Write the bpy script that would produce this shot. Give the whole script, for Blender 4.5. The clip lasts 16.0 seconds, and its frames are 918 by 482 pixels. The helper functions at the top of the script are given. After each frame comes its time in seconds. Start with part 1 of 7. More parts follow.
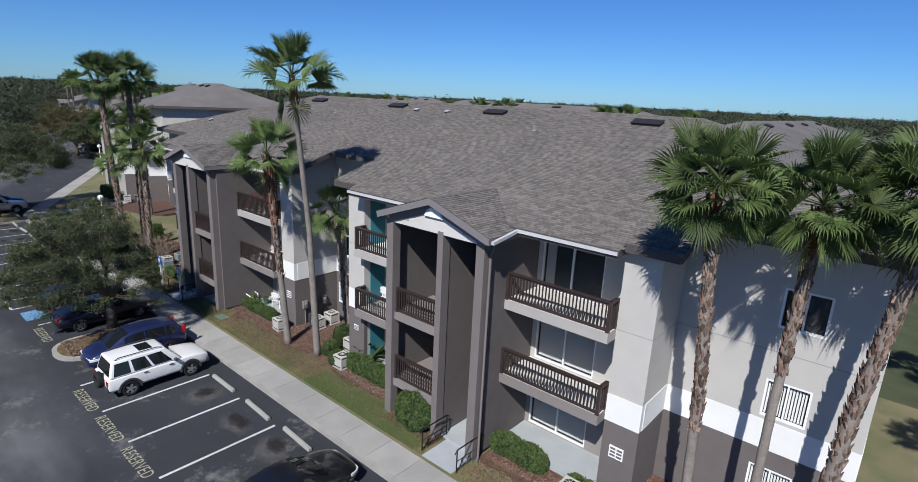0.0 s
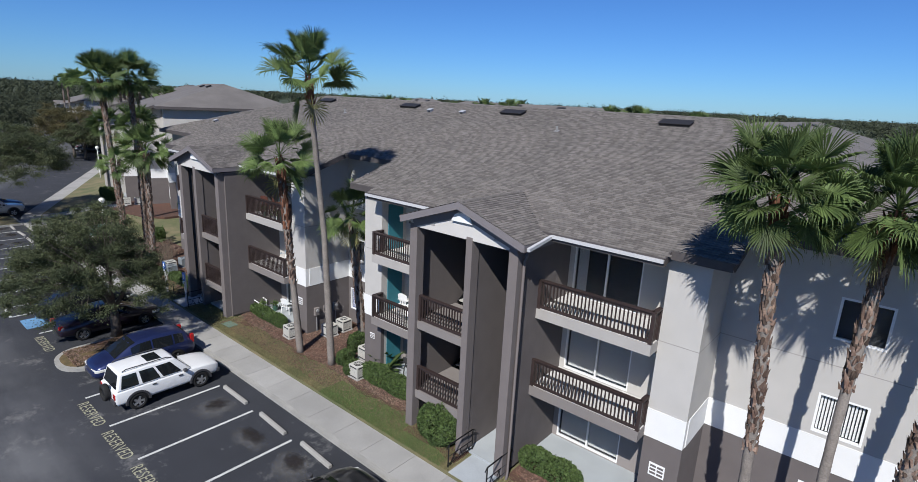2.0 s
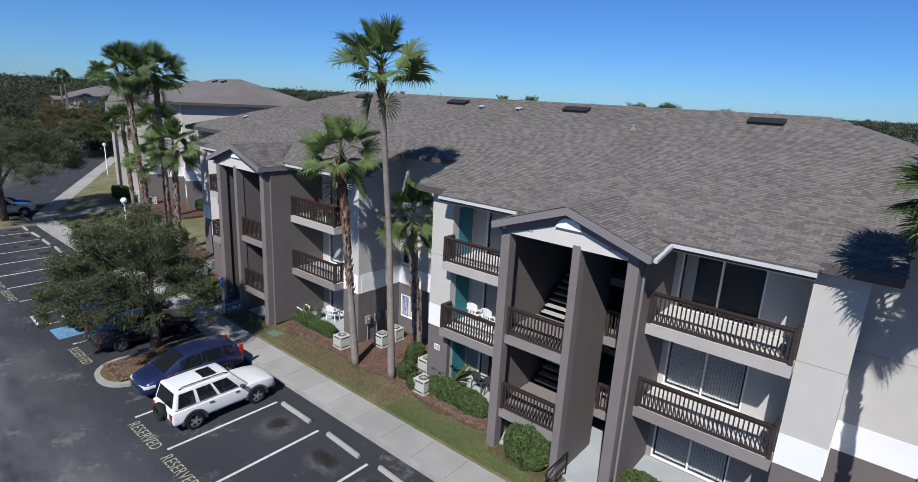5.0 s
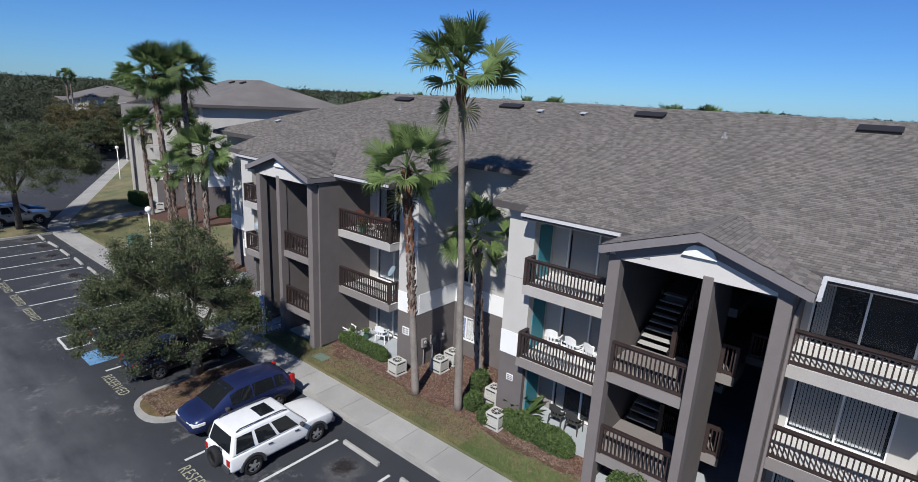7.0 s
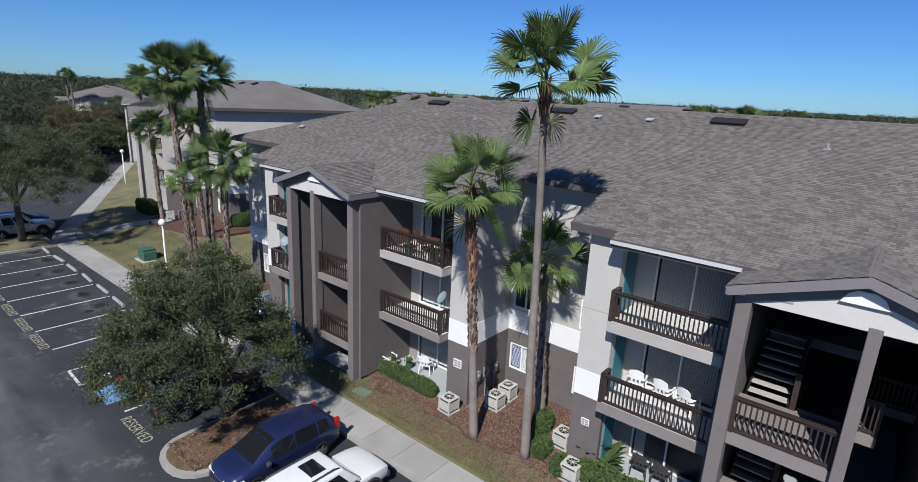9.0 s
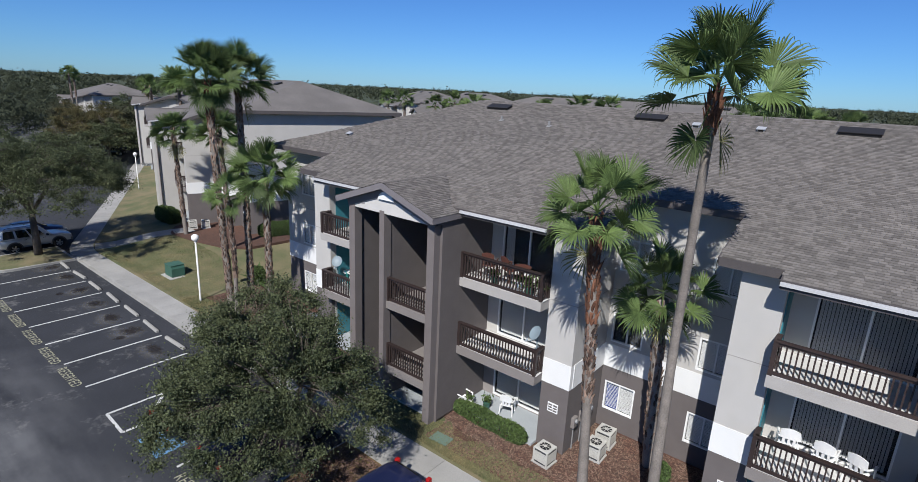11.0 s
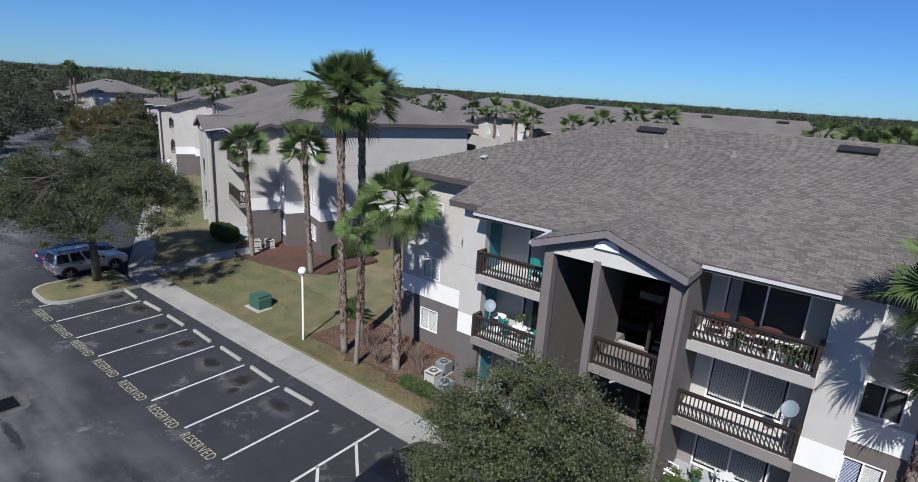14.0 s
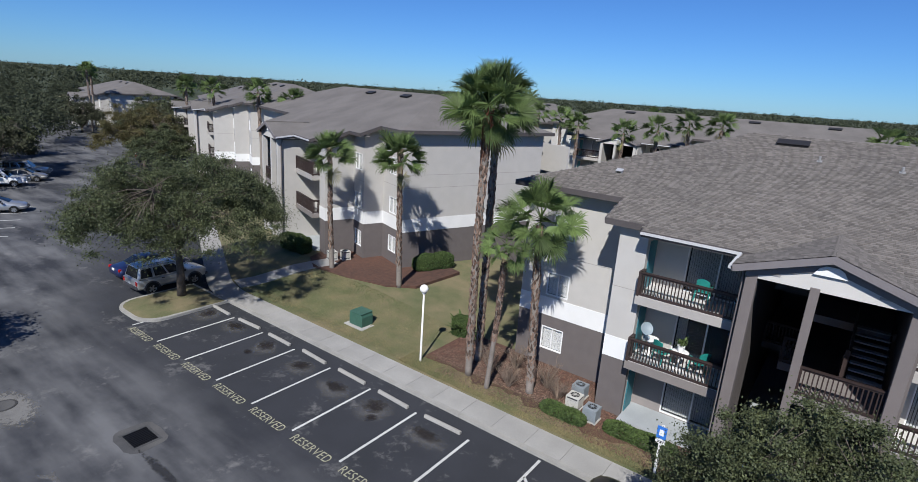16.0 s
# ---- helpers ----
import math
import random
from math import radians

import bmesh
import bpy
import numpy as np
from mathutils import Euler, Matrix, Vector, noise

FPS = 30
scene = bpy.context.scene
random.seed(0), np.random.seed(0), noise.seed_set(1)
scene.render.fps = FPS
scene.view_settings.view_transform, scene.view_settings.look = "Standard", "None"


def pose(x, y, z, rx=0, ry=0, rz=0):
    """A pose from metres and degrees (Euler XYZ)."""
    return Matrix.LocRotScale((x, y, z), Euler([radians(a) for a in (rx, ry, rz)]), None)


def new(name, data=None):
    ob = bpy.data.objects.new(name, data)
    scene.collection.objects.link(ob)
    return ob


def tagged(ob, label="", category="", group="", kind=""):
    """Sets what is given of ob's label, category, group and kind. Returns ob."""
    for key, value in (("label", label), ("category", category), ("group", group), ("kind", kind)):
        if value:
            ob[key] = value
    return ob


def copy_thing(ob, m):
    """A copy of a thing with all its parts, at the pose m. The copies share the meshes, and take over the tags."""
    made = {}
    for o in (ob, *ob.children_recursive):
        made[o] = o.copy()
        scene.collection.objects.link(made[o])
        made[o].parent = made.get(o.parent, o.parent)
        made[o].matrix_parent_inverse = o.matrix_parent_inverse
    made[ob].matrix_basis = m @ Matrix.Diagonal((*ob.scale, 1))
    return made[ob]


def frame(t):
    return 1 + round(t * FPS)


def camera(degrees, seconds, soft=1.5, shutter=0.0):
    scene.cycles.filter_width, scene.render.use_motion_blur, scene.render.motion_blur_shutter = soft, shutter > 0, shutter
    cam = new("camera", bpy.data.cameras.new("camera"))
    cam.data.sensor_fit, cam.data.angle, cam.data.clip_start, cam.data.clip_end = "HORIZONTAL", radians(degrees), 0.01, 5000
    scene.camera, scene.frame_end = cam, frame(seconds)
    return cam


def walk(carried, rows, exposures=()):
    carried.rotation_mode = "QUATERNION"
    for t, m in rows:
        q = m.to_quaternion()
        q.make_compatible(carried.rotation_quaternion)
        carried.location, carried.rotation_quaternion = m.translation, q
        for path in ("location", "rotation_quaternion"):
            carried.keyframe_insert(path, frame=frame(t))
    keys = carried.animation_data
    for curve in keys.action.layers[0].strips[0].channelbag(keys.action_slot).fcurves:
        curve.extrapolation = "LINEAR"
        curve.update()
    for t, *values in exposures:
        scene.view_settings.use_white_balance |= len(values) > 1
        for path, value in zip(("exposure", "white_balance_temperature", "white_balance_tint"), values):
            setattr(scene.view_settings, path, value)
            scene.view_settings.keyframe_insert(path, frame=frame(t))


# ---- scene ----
cam = camera(80.5, 16.0, soft=0.8)
# seconds, x, y, z, yaw, pitch, roll
ROWS = [
    (0.0, 0.404, 1.192, 12.615, 40.40, -14.90, 2.79),
    (0.5, -0.382, 1.130, 12.666, 40.40, -14.81, 2.75),
    (1.0, -0.677, 1.146, 12.643, 40.35, -14.79, 2.76),
    (1.5, -0.757, 1.175, 12.587, 40.23, -14.76, 2.79),
    (2.0, -1.013, 1.179, 12.469, 39.98, -14.71, 2.83),
    (2.5, -1.451, 1.074, 12.326, 39.72, -14.68, 2.88),
    (3.0, -1.988, 0.937, 12.253, 39.51, -14.68, 2.98),
    (3.5, -2.545, 0.774, 12.229, 39.35, -14.71, 3.00),
    (4.0, -3.108, 0.598, 12.221, 39.24, -14.78, 3.03),
    (6.5, -7.273, -0.104, 12.228, 39.12, -14.98, 3.12),
    (7.0, -8.203, 0.052, 12.300, 39.15, -14.99, 3.05),
    (7.5, -9.116, 0.231, 12.389, 39.16, -15.03, 2.99),
    (8.0, -9.924, 0.328, 12.485, 39.08, -15.08, 2.92),
    (8.5, -10.784, 0.583, 12.501, 39.07, -15.16, 2.87),
    (11.0, -16.246, 0.612, 12.752, 38.88, -15.70, 2.69),
    (11.5, -17.486, 0.431, 12.830, 38.77, -15.75, 2.77),
    (12.0, -18.783, 0.176, 12.917, 38.54, -15.77, 2.90),
    (12.5, -20.164, -0.182, 13.014, 38.18, -15.75, 3.04),
    (13.0, -21.609, -0.665, 13.072, 37.71, -15.70, 3.18),
    (13.5, -23.061, -1.168, 13.193, 37.24, -15.71, 3.49),
    (14.0, -24.655, -1.811, 13.272, 36.76, -15.71, 3.74),
    (14.5, -26.267, -2.554, 13.340, 36.36, -15.71, 3.94),
    (15.0, -27.853, -3.372, 13.357, 36.05, -15.69, 4.04),
    (15.5, -29.333, -4.127, 13.317, 35.96, -15.63, 4.05),
    (16.0, -30.670, -4.738, 13.237, 35.96, -15.53, 3.99),
]
walk(cam, [(t, pose(x, y, z, 90 + pitch, 0, yaw) @ pose(0, 0, 0, 0, 0, roll)) for t, x, y, z, yaw, pitch, roll in ROWS], exposures=((0.0, 0.24), (16.0, 0.24)))

# ---------------------------------------------------------------- light
SUN_UP, SUN_FROM = radians(44.5), Vector((0.375, -0.927, 0)).normalized()
world = bpy.data.worlds.new("world")
scene.world = world
world.use_nodes = True
wn = world.node_tree
sky = wn.nodes.new("ShaderNodeTexSky")
sky.sky_type, sky.sun_disc = "NISHITA", False
sky.sun_elevation = SUN_UP
sky.sun_rotation = math.atan2(SUN_FROM.x, SUN_FROM.y)
sky.altitude, sky.air_density, sky.dust_density, sky.ozone_density = 1000, 1.0, 0.15, 4.0
tint = wn.nodes.new("ShaderNodeMix")
tint.data_type, tint.blend_type = "RGBA", "MULTIPLY"
tint.inputs["Factor"].default_value, tint.inputs["B"].default_value = 1.0, (0.445, 0.80, 1.33, 1)
wn.links.new(sky.outputs[0], tint.inputs["A"])
wn.links.new(tint.outputs["Result"], wn.nodes["Background"].inputs[0])
wn.nodes["Background"].inputs[1].default_value = 0.065
sun = new("sun", bpy.data.lights.new("sun", "SUN"))
sun.data.energy, sun.data.angle, sun.data.color = 5.0, radians(0.53), (1.0, 0.985, 0.96)
ray_dir = -(SUN_FROM * math.cos(SUN_UP) + Vector((0, 0, math.sin(SUN_UP))))
sun.matrix_world = Matrix.Translation((0, -40, 60)) @ ray_dir.to_track_quat("-Z", "Y").to_matrix().to_4x4()


# ---------------------------------------------------------------- materials
def material(name, col, rough=0.8, var=0.25, scale=3.0, fine=40.0, bump=0.2, metal=0.0, rand=0.0, island=0.0, col2=None, spec=0.4, big=0.25, transmit=0.0):
    """A painted, mineral or leafy surface with stains at two scales, fine relief and, where asked, a tone for each piece."""
    m = bpy.data.materials.new(name)
    m.use_nodes = True
    nt = m.node_tree
    N, L = nt.nodes, nt.links
    b = N["Principled BSDF"]
    b.inputs["Roughness"].default_value, b.inputs["Metallic"].default_value = rough, metal
    b.inputs["Specular IOR Level"].default_value = spec
    tc = N.new("ShaderNodeTexCoord")
    n1, n2, n3 = (N.new("ShaderNodeTexNoise") for _ in range(3))
    for n, s in ((n1, scale), (n2, fine), (n3, big)):
        n.inputs["Scale"].default_value, n.inputs["Detail"].default_value = s, 4
        L.new(tc.outputs["Object"], n.inputs["Vector"])
    a, c = [Vector(x) for x in (col, col2 or [v * (1 - var) for v in col])]
    mix = N.new("ShaderNodeMix")
    mix.data_type = "RGBA"
    mix.inputs["A"].default_value, mix.inputs["B"].default_value = (*a, 1), (*c, 1)
    add = N.new("ShaderNodeMath")
    add.operation = "ADD"
    L.new(n1.outputs["Fac"], add.inputs[0]), L.new(n3.outputs["Fac"], add.inputs[1])
    ramp = N.new("ShaderNodeMapRange")
    ramp.inputs["From Min"].default_value, ramp.inputs["From Max"].default_value = 0.75, 1.25
    L.new(add.outputs[0], ramp.inputs["Value"]), L.new(ramp.outputs[0], mix.inputs["Factor"])
    last = mix.outputs["Result"]
    hsv = N.new("ShaderNodeHueSaturation")
    val = N.new("ShaderNodeMapRange")
    val.inputs["To Min"].default_value, val.inputs["To Max"].default_value = 1 - var * 0.6, 1 + var * 0.6
    val.inputs["From Min"].default_value, val.inputs["From Max"].default_value = 0.3, 0.7
    L.new(n2.outputs["Fac"], val.inputs["Value"])
    vout = val.outputs[0]
    for amount, node, sock in ((rand, "ShaderNodeObjectInfo", "Random"), (island, "ShaderNodeNewGeometry", "Random Per Island")):
        if amount:
            src, mr, mul = N.new(node), N.new("ShaderNodeMapRange"), N.new("ShaderNodeMath")
            mr.inputs["To Min"].default_value, mr.inputs["To Max"].default_value = 1 - amount, 1 + amount
            mul.operation = "MULTIPLY"
            L.new(src.outputs[sock], mr.inputs["Value"]), L.new(mr.outputs[0], mul.inputs[0]), L.new(vout, mul.inputs[1])
            vout = mul.outputs[0]
    L.new(vout, hsv.inputs["Value"]), L.new(last, hsv.inputs["Color"]), L.new(hsv.outputs[0], b.inputs["Base Color"])
    if bump:
        bp = N.new("ShaderNodeBump")
        bp.inputs["Strength"].default_value, bp.inputs["Distance"].default_value = bump, 0.02
        L.new(n2.outputs["Fac"], bp.inputs["Height"]), L.new(bp.outputs[0], b.inputs["Normal"])
    if transmit:
        tr, ms = N.new("ShaderNodeBsdfTranslucent"), N.new("ShaderNodeMixShader")
        ms.inputs[0].default_value = transmit
        L.new(hsv.outputs[0], tr.inputs["Color"]), L.new(b.outputs[0], ms.inputs[1]), L.new(tr.outputs[0], ms.inputs[2])
        L.new(ms.outputs[0], N["Material Output"].inputs[0])
    return m


BROWN = material("brown stucco", (0.126, 0.110, 0.107), 0.9, 0.12, 2.0, 60, 0.3)
GREY = material("pale grey stucco", (0.445, 0.428, 0.405), 0.9, 0.08, 1.5, 60, 0.3)
WHITE = material("white stucco band", (0.70, 0.70, 0.69), 0.88, 0.07, 1.5, 60, 0.25)
TRIM = material("white trim paint", (0.74, 0.74, 0.73), 0.55, 0.08, 3, 30, 0.05)
FASCIA = material("dark fascia paint", (0.075, 0.066, 0.066), 0.7, 0.15, 3, 30, 0.1)
SOFFIT = material("soffit paint", (0.3, 0.285, 0.27), 0.8, 0.1, 3, 30, 0.1)
WOOD = material("dark brown rail paint", (0.038, 0.025, 0.023), 0.55, 0.3, 4, 30, 0.15, rand=0.15)
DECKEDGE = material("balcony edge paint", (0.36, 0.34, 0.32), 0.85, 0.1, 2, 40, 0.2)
CONCRETE = material("concrete", (0.42, 0.41, 0.385), 0.9, 0.18, 1.2, 50, 0.3)
SLABBLUE = material("grey-blue painted concrete", (0.36, 0.385, 0.40), 0.85, 0.15, 1.0, 40, 0.2)
WALK = material("sidewalk concrete", (0.325, 0.316, 0.297), 0.92, 0.2, 0.9, 45, 0.3, rand=0.07)
KERB = material("kerb concrete", (0.33, 0.32, 0.295), 0.92, 0.25, 1.5, 40, 0.3)
SHINGLE = material("asphalt shingle", (0.156, 0.141, 0.130), 0.95, 0.22, 0.6, 50, 0.4, island=0.27, col2=(0.138, 0.126, 0.117), spec=0.2)
ROOFFAR = material("roof shingle felt", (0.150, 0.138, 0.130), 0.95, 0.2, 0.5, 12, 0.4, spec=0.25)
TEAL = material("teal door paint", (0.035, 0.175, 0.22), 0.5, 0.12, 3, 30, 0.05)
METALBLACK = material("black metal", (0.012, 0.012, 0.013), 0.4, 0.2, 5, 40, 0.05, metal=0.3)
VENT = material("dark roof vent", (0.022, 0.021, 0.022), 0.6, 0.2, 5, 40, 0.1)
VENTGREY = material("galvanised vent", (0.36, 0.37, 0.39), 0.45, 0.15, 5, 40, 0.05)
PIPEGREY = material("grey pipe", (0.25, 0.25, 0.25), 0.5, 0.15, 5, 40, 0.1)
GUTTER = material("gutter metal", (0.50, 0.50, 0.51), 0.4, 0.12, 3, 30, 0.05)
DOWNPIPE = material("painted downpipe", (0.14, 0.12, 0.115), 0.6, 0.12, 3, 30, 0.05)
BLIND = material("blind slats", (0.76, 0.76, 0.74), 0.7, 0.1, 3, 30, 0.05)
BLUECURTAIN = material("blue curtain", (0.03, 0.06, 0.28), 0.8, 0.2, 3, 30, 0.1)
# room shade put into a dark colour, for the sheets behind the panes
DARKROOM = material("dark sheet for dim rooms", (0.05, 0.05, 0.05), 0.9, 0.2, 2, 20, 0.1)


def glass(name, tint=(0.035, 0.05, 0.07), rough=0.03, alpha=0.22):
    m = bpy.data.materials.new(name)
    m.use_nodes = True
    b = m.node_tree.nodes["Principled BSDF"]
    b.inputs["Base Color"].default_value = (*tint, 1)
    b.inputs["Roughness"].default_value, b.inputs["Specular IOR Level"].default_value = rough, 0.6
    b.inputs["Alpha"].default_value = alpha
    n = m.node_tree.nodes.new("ShaderNodeTexNoise")
    n.inputs["Scale"].default_value = 1.2
    bp = m.node_tree.nodes.new("ShaderNodeBump")
    bp.inputs["Strength"].default_value, bp.inputs["Distance"].default_value = 0.04, 0.05
    m.node_tree.links.new(n.outputs["Fac"], bp.inputs["Height"])
    m.node_tree.links.new(bp.outputs[0], b.inputs["Normal"])
    return m


GLASS = glass("door glass")
WINGLASS = glass("window glass", (0.06, 0.08, 0.10), alpha=0.10)
CARGLASS = glass("car glass", (0.010, 0.012, 0.014), alpha=1.0)


# ---------------------------------------------------------------- mesh helpers
class Shape:
    """Collects vertices and faces of one mesh."""

    def __init__(self):
        self.v, self.f = [], []

    def add(self, vs, fs):
        k = len(self.v)
        self.v += [tuple(p) for p in vs]
        self.f += [tuple(i + k for i in f) for f in fs]
        return self

    def box(self, x0, x1, y0, y1, z0, z1):
        x0, x1 = min(x0, x1), max(x0, x1)
        y0, y1 = min(y0, y1), max(y0, y1)
        return self.add([(x, y, z) for z in (z0, z1) for y in (y0, y1) for x in (x0, x1)],
                        [(0, 2, 3, 1), (4, 5, 7, 6), (0, 1, 5, 4), (2, 6, 7, 3), (0, 4, 6, 2), (1, 3, 7, 5)])

    def beam(self, a, b, w, h, up=(0, 0, 1)):
        """A bar of width w and height h from a to b; a and b lie on its axis."""
        a, b = Vector(a), Vector(b)
        d = (b - a).normalized()
        s = d.cross(Vector(up))
        s = (s if s.length > 1e-5 else Vector((1, 0, 0))).normalized()
        u = s.cross(d)
        vs = [p + s * i * w / 2 + u * j * h / 2 for p in (a, b) for i, j in ((-1, -1), (1, -1), (1, 1), (-1, 1))]
        return self.add(vs, [(3, 2, 1, 0), (4, 5, 6, 7), (0, 1, 5, 4), (1, 2, 6, 5), (2, 3, 7, 6), (3, 0, 4, 7)])

    def tube(self, pts, radii, n=8, caps=True):
        """A round tube through pts."""
        pts = [Vector(p) for p in pts]
        k, vs, fs = len(pts), [], []
        for i, p in enumerate(pts):
            d = (pts[min(i + 1, k - 1)] - pts[max(i - 1, 0)]).normalized()
            s = d.cross(Vector((0.3, 1, 0.1)) if abs(d.z) > 0.6 else Vector((0, 0, 1))).normalized()
            u = s.cross(d)
            vs += [p + (s * math.cos(q) + u * math.sin(q)) * radii[i] for q in (2 * math.pi * j / n for j in range(n))]
        for i in range(k - 1):
            fs += [(i * n + j, i * n + (j + 1) % n, (i + 1) * n + (j + 1) % n, (i + 1) * n + j) for j in range(n)]
        if caps:
            fs += [tuple(range(n)), tuple(range(k * n - 1, (k - 1) * n - 1, -1))]
        return self.add(vs, fs)

    def prism(self, poly, y0, y1):
        """The outline poly of (x, z) drawn out from y0 to y1."""
        n = len(poly)
        vs = [(x, y0, z) for x, z in poly] + [(x, y1, z) for x, z in poly]
        fs = [tuple(range(n)), tuple(range(2 * n - 1, n - 1, -1))] + [(i, i + n, (i + 1) % n + n, (i + 1) % n) for i in range(n)]
        return self.add(vs, fs)

    def mesh(self, name, mat, smooth=False, keep=False):
        me = bpy.data.meshes.new(name)
        me.from_pydata(self.v, [], self.f)
        me.materials.append(mat)
        me.validate()
        if keep:
            return me
        bm = bmesh.new()
        bm.from_mesh(me)
        bmesh.ops.recalc_face_normals(bm, faces=bm.faces)
        bm.to_mesh(me)
        bm.free()
        if smooth:
            me.polygons.foreach_set("use_smooth", [True] * len(me.polygons))
        return me


def raw_mesh(name, v, f, mat):
    me = bpy.data.meshes.new(name)
    me.from_pydata(v, [], f)
    me.materials.append(mat)
    return me


def part(name, shape, mat, parent, label="", at=None, smooth=False):
    """One mesh object under a thing or a part."""
    me = shape if isinstance(shape, bpy.types.Mesh) else shape.mesh(name, mat, smooth)
    ob = new(name, me)
    ob.parent = parent
    if at is not None:
        ob.matrix_basis = at
    return tagged(ob, label)


def thing(name, at, label, category, group="", kind=""):
    ob = new(name)
    ob.matrix_basis = at
    ob.empty_display_size = 0.2
    return tagged(ob, label, category, group, kind)


def solo(name, shape, mat, label, category, kind="", group="", at=None, smooth=False):
    return tagged(part(name, shape, mat, None, "", at, smooth), label, category, group, kind)


def bevel(ob, w=0.02, seg=2):
    md = ob.modifiers.new("bevel", "BEVEL")
    md.width, md.segments, md.limit_method = w, seg, "ANGLE"
    return ob


rnd = random.Random(7)


# ---------------------------------------------------------------- ground
BEND_S, BEND_R, BEND = 59.5, 21.0, radians(26)


def asphalt_mat():
    """Dark sealed asphalt that wears to a pale, blotched driving lane along the middle of the site's line."""
    m = material("asphalt", (0.032, 0.034, 0.041), 0.93, 0.3, 0.6, 70, 0.35, col2=(0.024, 0.026, 0.031), big=0.12)
    nt = m.node_tree
    N, L = nt.nodes, nt.links
    tc, sep = N.new("ShaderNodeTexCoord"), N.new("ShaderNodeSeparateXYZ")
    L.new(tc.outputs["Object"], sep.inputs[0])
    big, streak = N.new("ShaderNodeTexNoise"), N.new("ShaderNodeTexNoise")
    mp = N.new("ShaderNodeMapping")
    mp.inputs["Scale"].default_value = (0.25, 1.0, 1.0)
    L.new(tc.outputs["Object"], mp.inputs[0])
    big.inputs["Scale"].default_value, big.inputs["Detail"].default_value, big.inputs["Roughness"].default_value = 0.16, 6, 0.6
    streak.inputs["Scale"].default_value, streak.inputs["Detail"].default_value = 0.8, 6
    L.new(tc.outputs["Object"], big.inputs["Vector"]), L.new(mp.outputs[0], streak.inputs["Vector"])
    edge = N.new("ShaderNodeMapRange")
    edge.interpolation_type = "SMOOTHSTEP"
    edge.inputs["From Min"].default_value, edge.inputs["From Max"].default_value = 7.2, 2.6
    far, low = N.new("ShaderNodeVectorMath"), N.new("ShaderNodeMath")
    far.operation, low.operation = "DOT_PRODUCT", "MINIMUM"
    shift = N.new("ShaderNodeVectorMath")
    shift.operation = "ADD"
    shift.inputs[1].default_value, far.inputs[1].default_value = (64.35, 0, 0), (math.sin(BEND), math.cos(BEND), 0)
    L.new(tc.outputs["Object"], shift.inputs[0]), L.new(shift.outputs[0], far.inputs[0])
    L.new(sep.outputs["Y"], low.inputs[0]), L.new(far.outputs["Value"], low.inputs[1]), L.new(low.outputs[0], edge.inputs["Value"])
    mul = N.new("ShaderNodeMath")
    mul.operation = "MULTIPLY_ADD"
    L.new(big.outputs["Fac"], mul.inputs[0])
    mul.inputs[1].default_value = 1.0
    L.new(streak.outputs["Fac"], mul.inputs[2])
    wear = N.new("ShaderNodeMapRange")
    wear.inputs["From Min"].default_value, wear.inputs["From Max"].default_value = 0.82, 1.22
    L.new(mul.outputs[0], wear.inputs["Value"])
    f = N.new("ShaderNodeMath")
    f.operation = "MULTIPLY"
    L.new(edge.outputs[0], f.inputs[0]), L.new(wear.outputs[0], f.inputs[1])
    mix = N.new("ShaderNodeMix")
    mix.data_type = "RGBA"
    mix.inputs["B"].default_value = (0.130, 0.131, 0.135, 1)
    bsdf = N["Principled BSDF"]
    L.new(bsdf.inputs["Base Color"].links[0].from_socket, mix.inputs["A"])
    L.new(f.outputs[0], mix.inputs["Factor"])
    # dried whitish residue in small ragged spots
    spot, grain = N.new("ShaderNodeTexNoise"), N.new("ShaderNodeTexNoise")
    spot.inputs["Scale"].default_value, spot.inputs["Detail"].default_value = 0.55, 2
    grain.inputs["Scale"].default_value, grain.inputs["Detail"].default_value, grain.inputs["Roughness"].default_value = 3.0, 8, 0.7
    L.new(tc.outputs["Object"], spot.inputs["Vector"]), L.new(tc.outputs["Object"], grain.inputs["Vector"])
    both = N.new("ShaderNodeMath")
    both.operation = "ADD"
    L.new(spot.outputs["Fac"], both.inputs[0]), L.new(grain.outputs["Fac"], both.inputs[1])
    amt = N.new("ShaderNodeMapRange")
    amt.inputs["From Min"].default_value, amt.inputs["From Max"].default_value, amt.inputs["To Max"].default_value = 1.13, 1.42, 0.75
    L.new(both.outputs[0], amt.inputs["Value"])
    mix2 = N.new("ShaderNodeMix")
    mix2.data_type = "RGBA"
    mix2.inputs["B"].default_value = (0.19, 0.185, 0.18, 1)
    L.new(mix.outputs["Result"], mix2.inputs["A"]), L.new(amt.outputs[0], mix2.inputs["Factor"])
    L.new(mix2.outputs["Result"], bsdf.inputs["Base Color"])
    return m


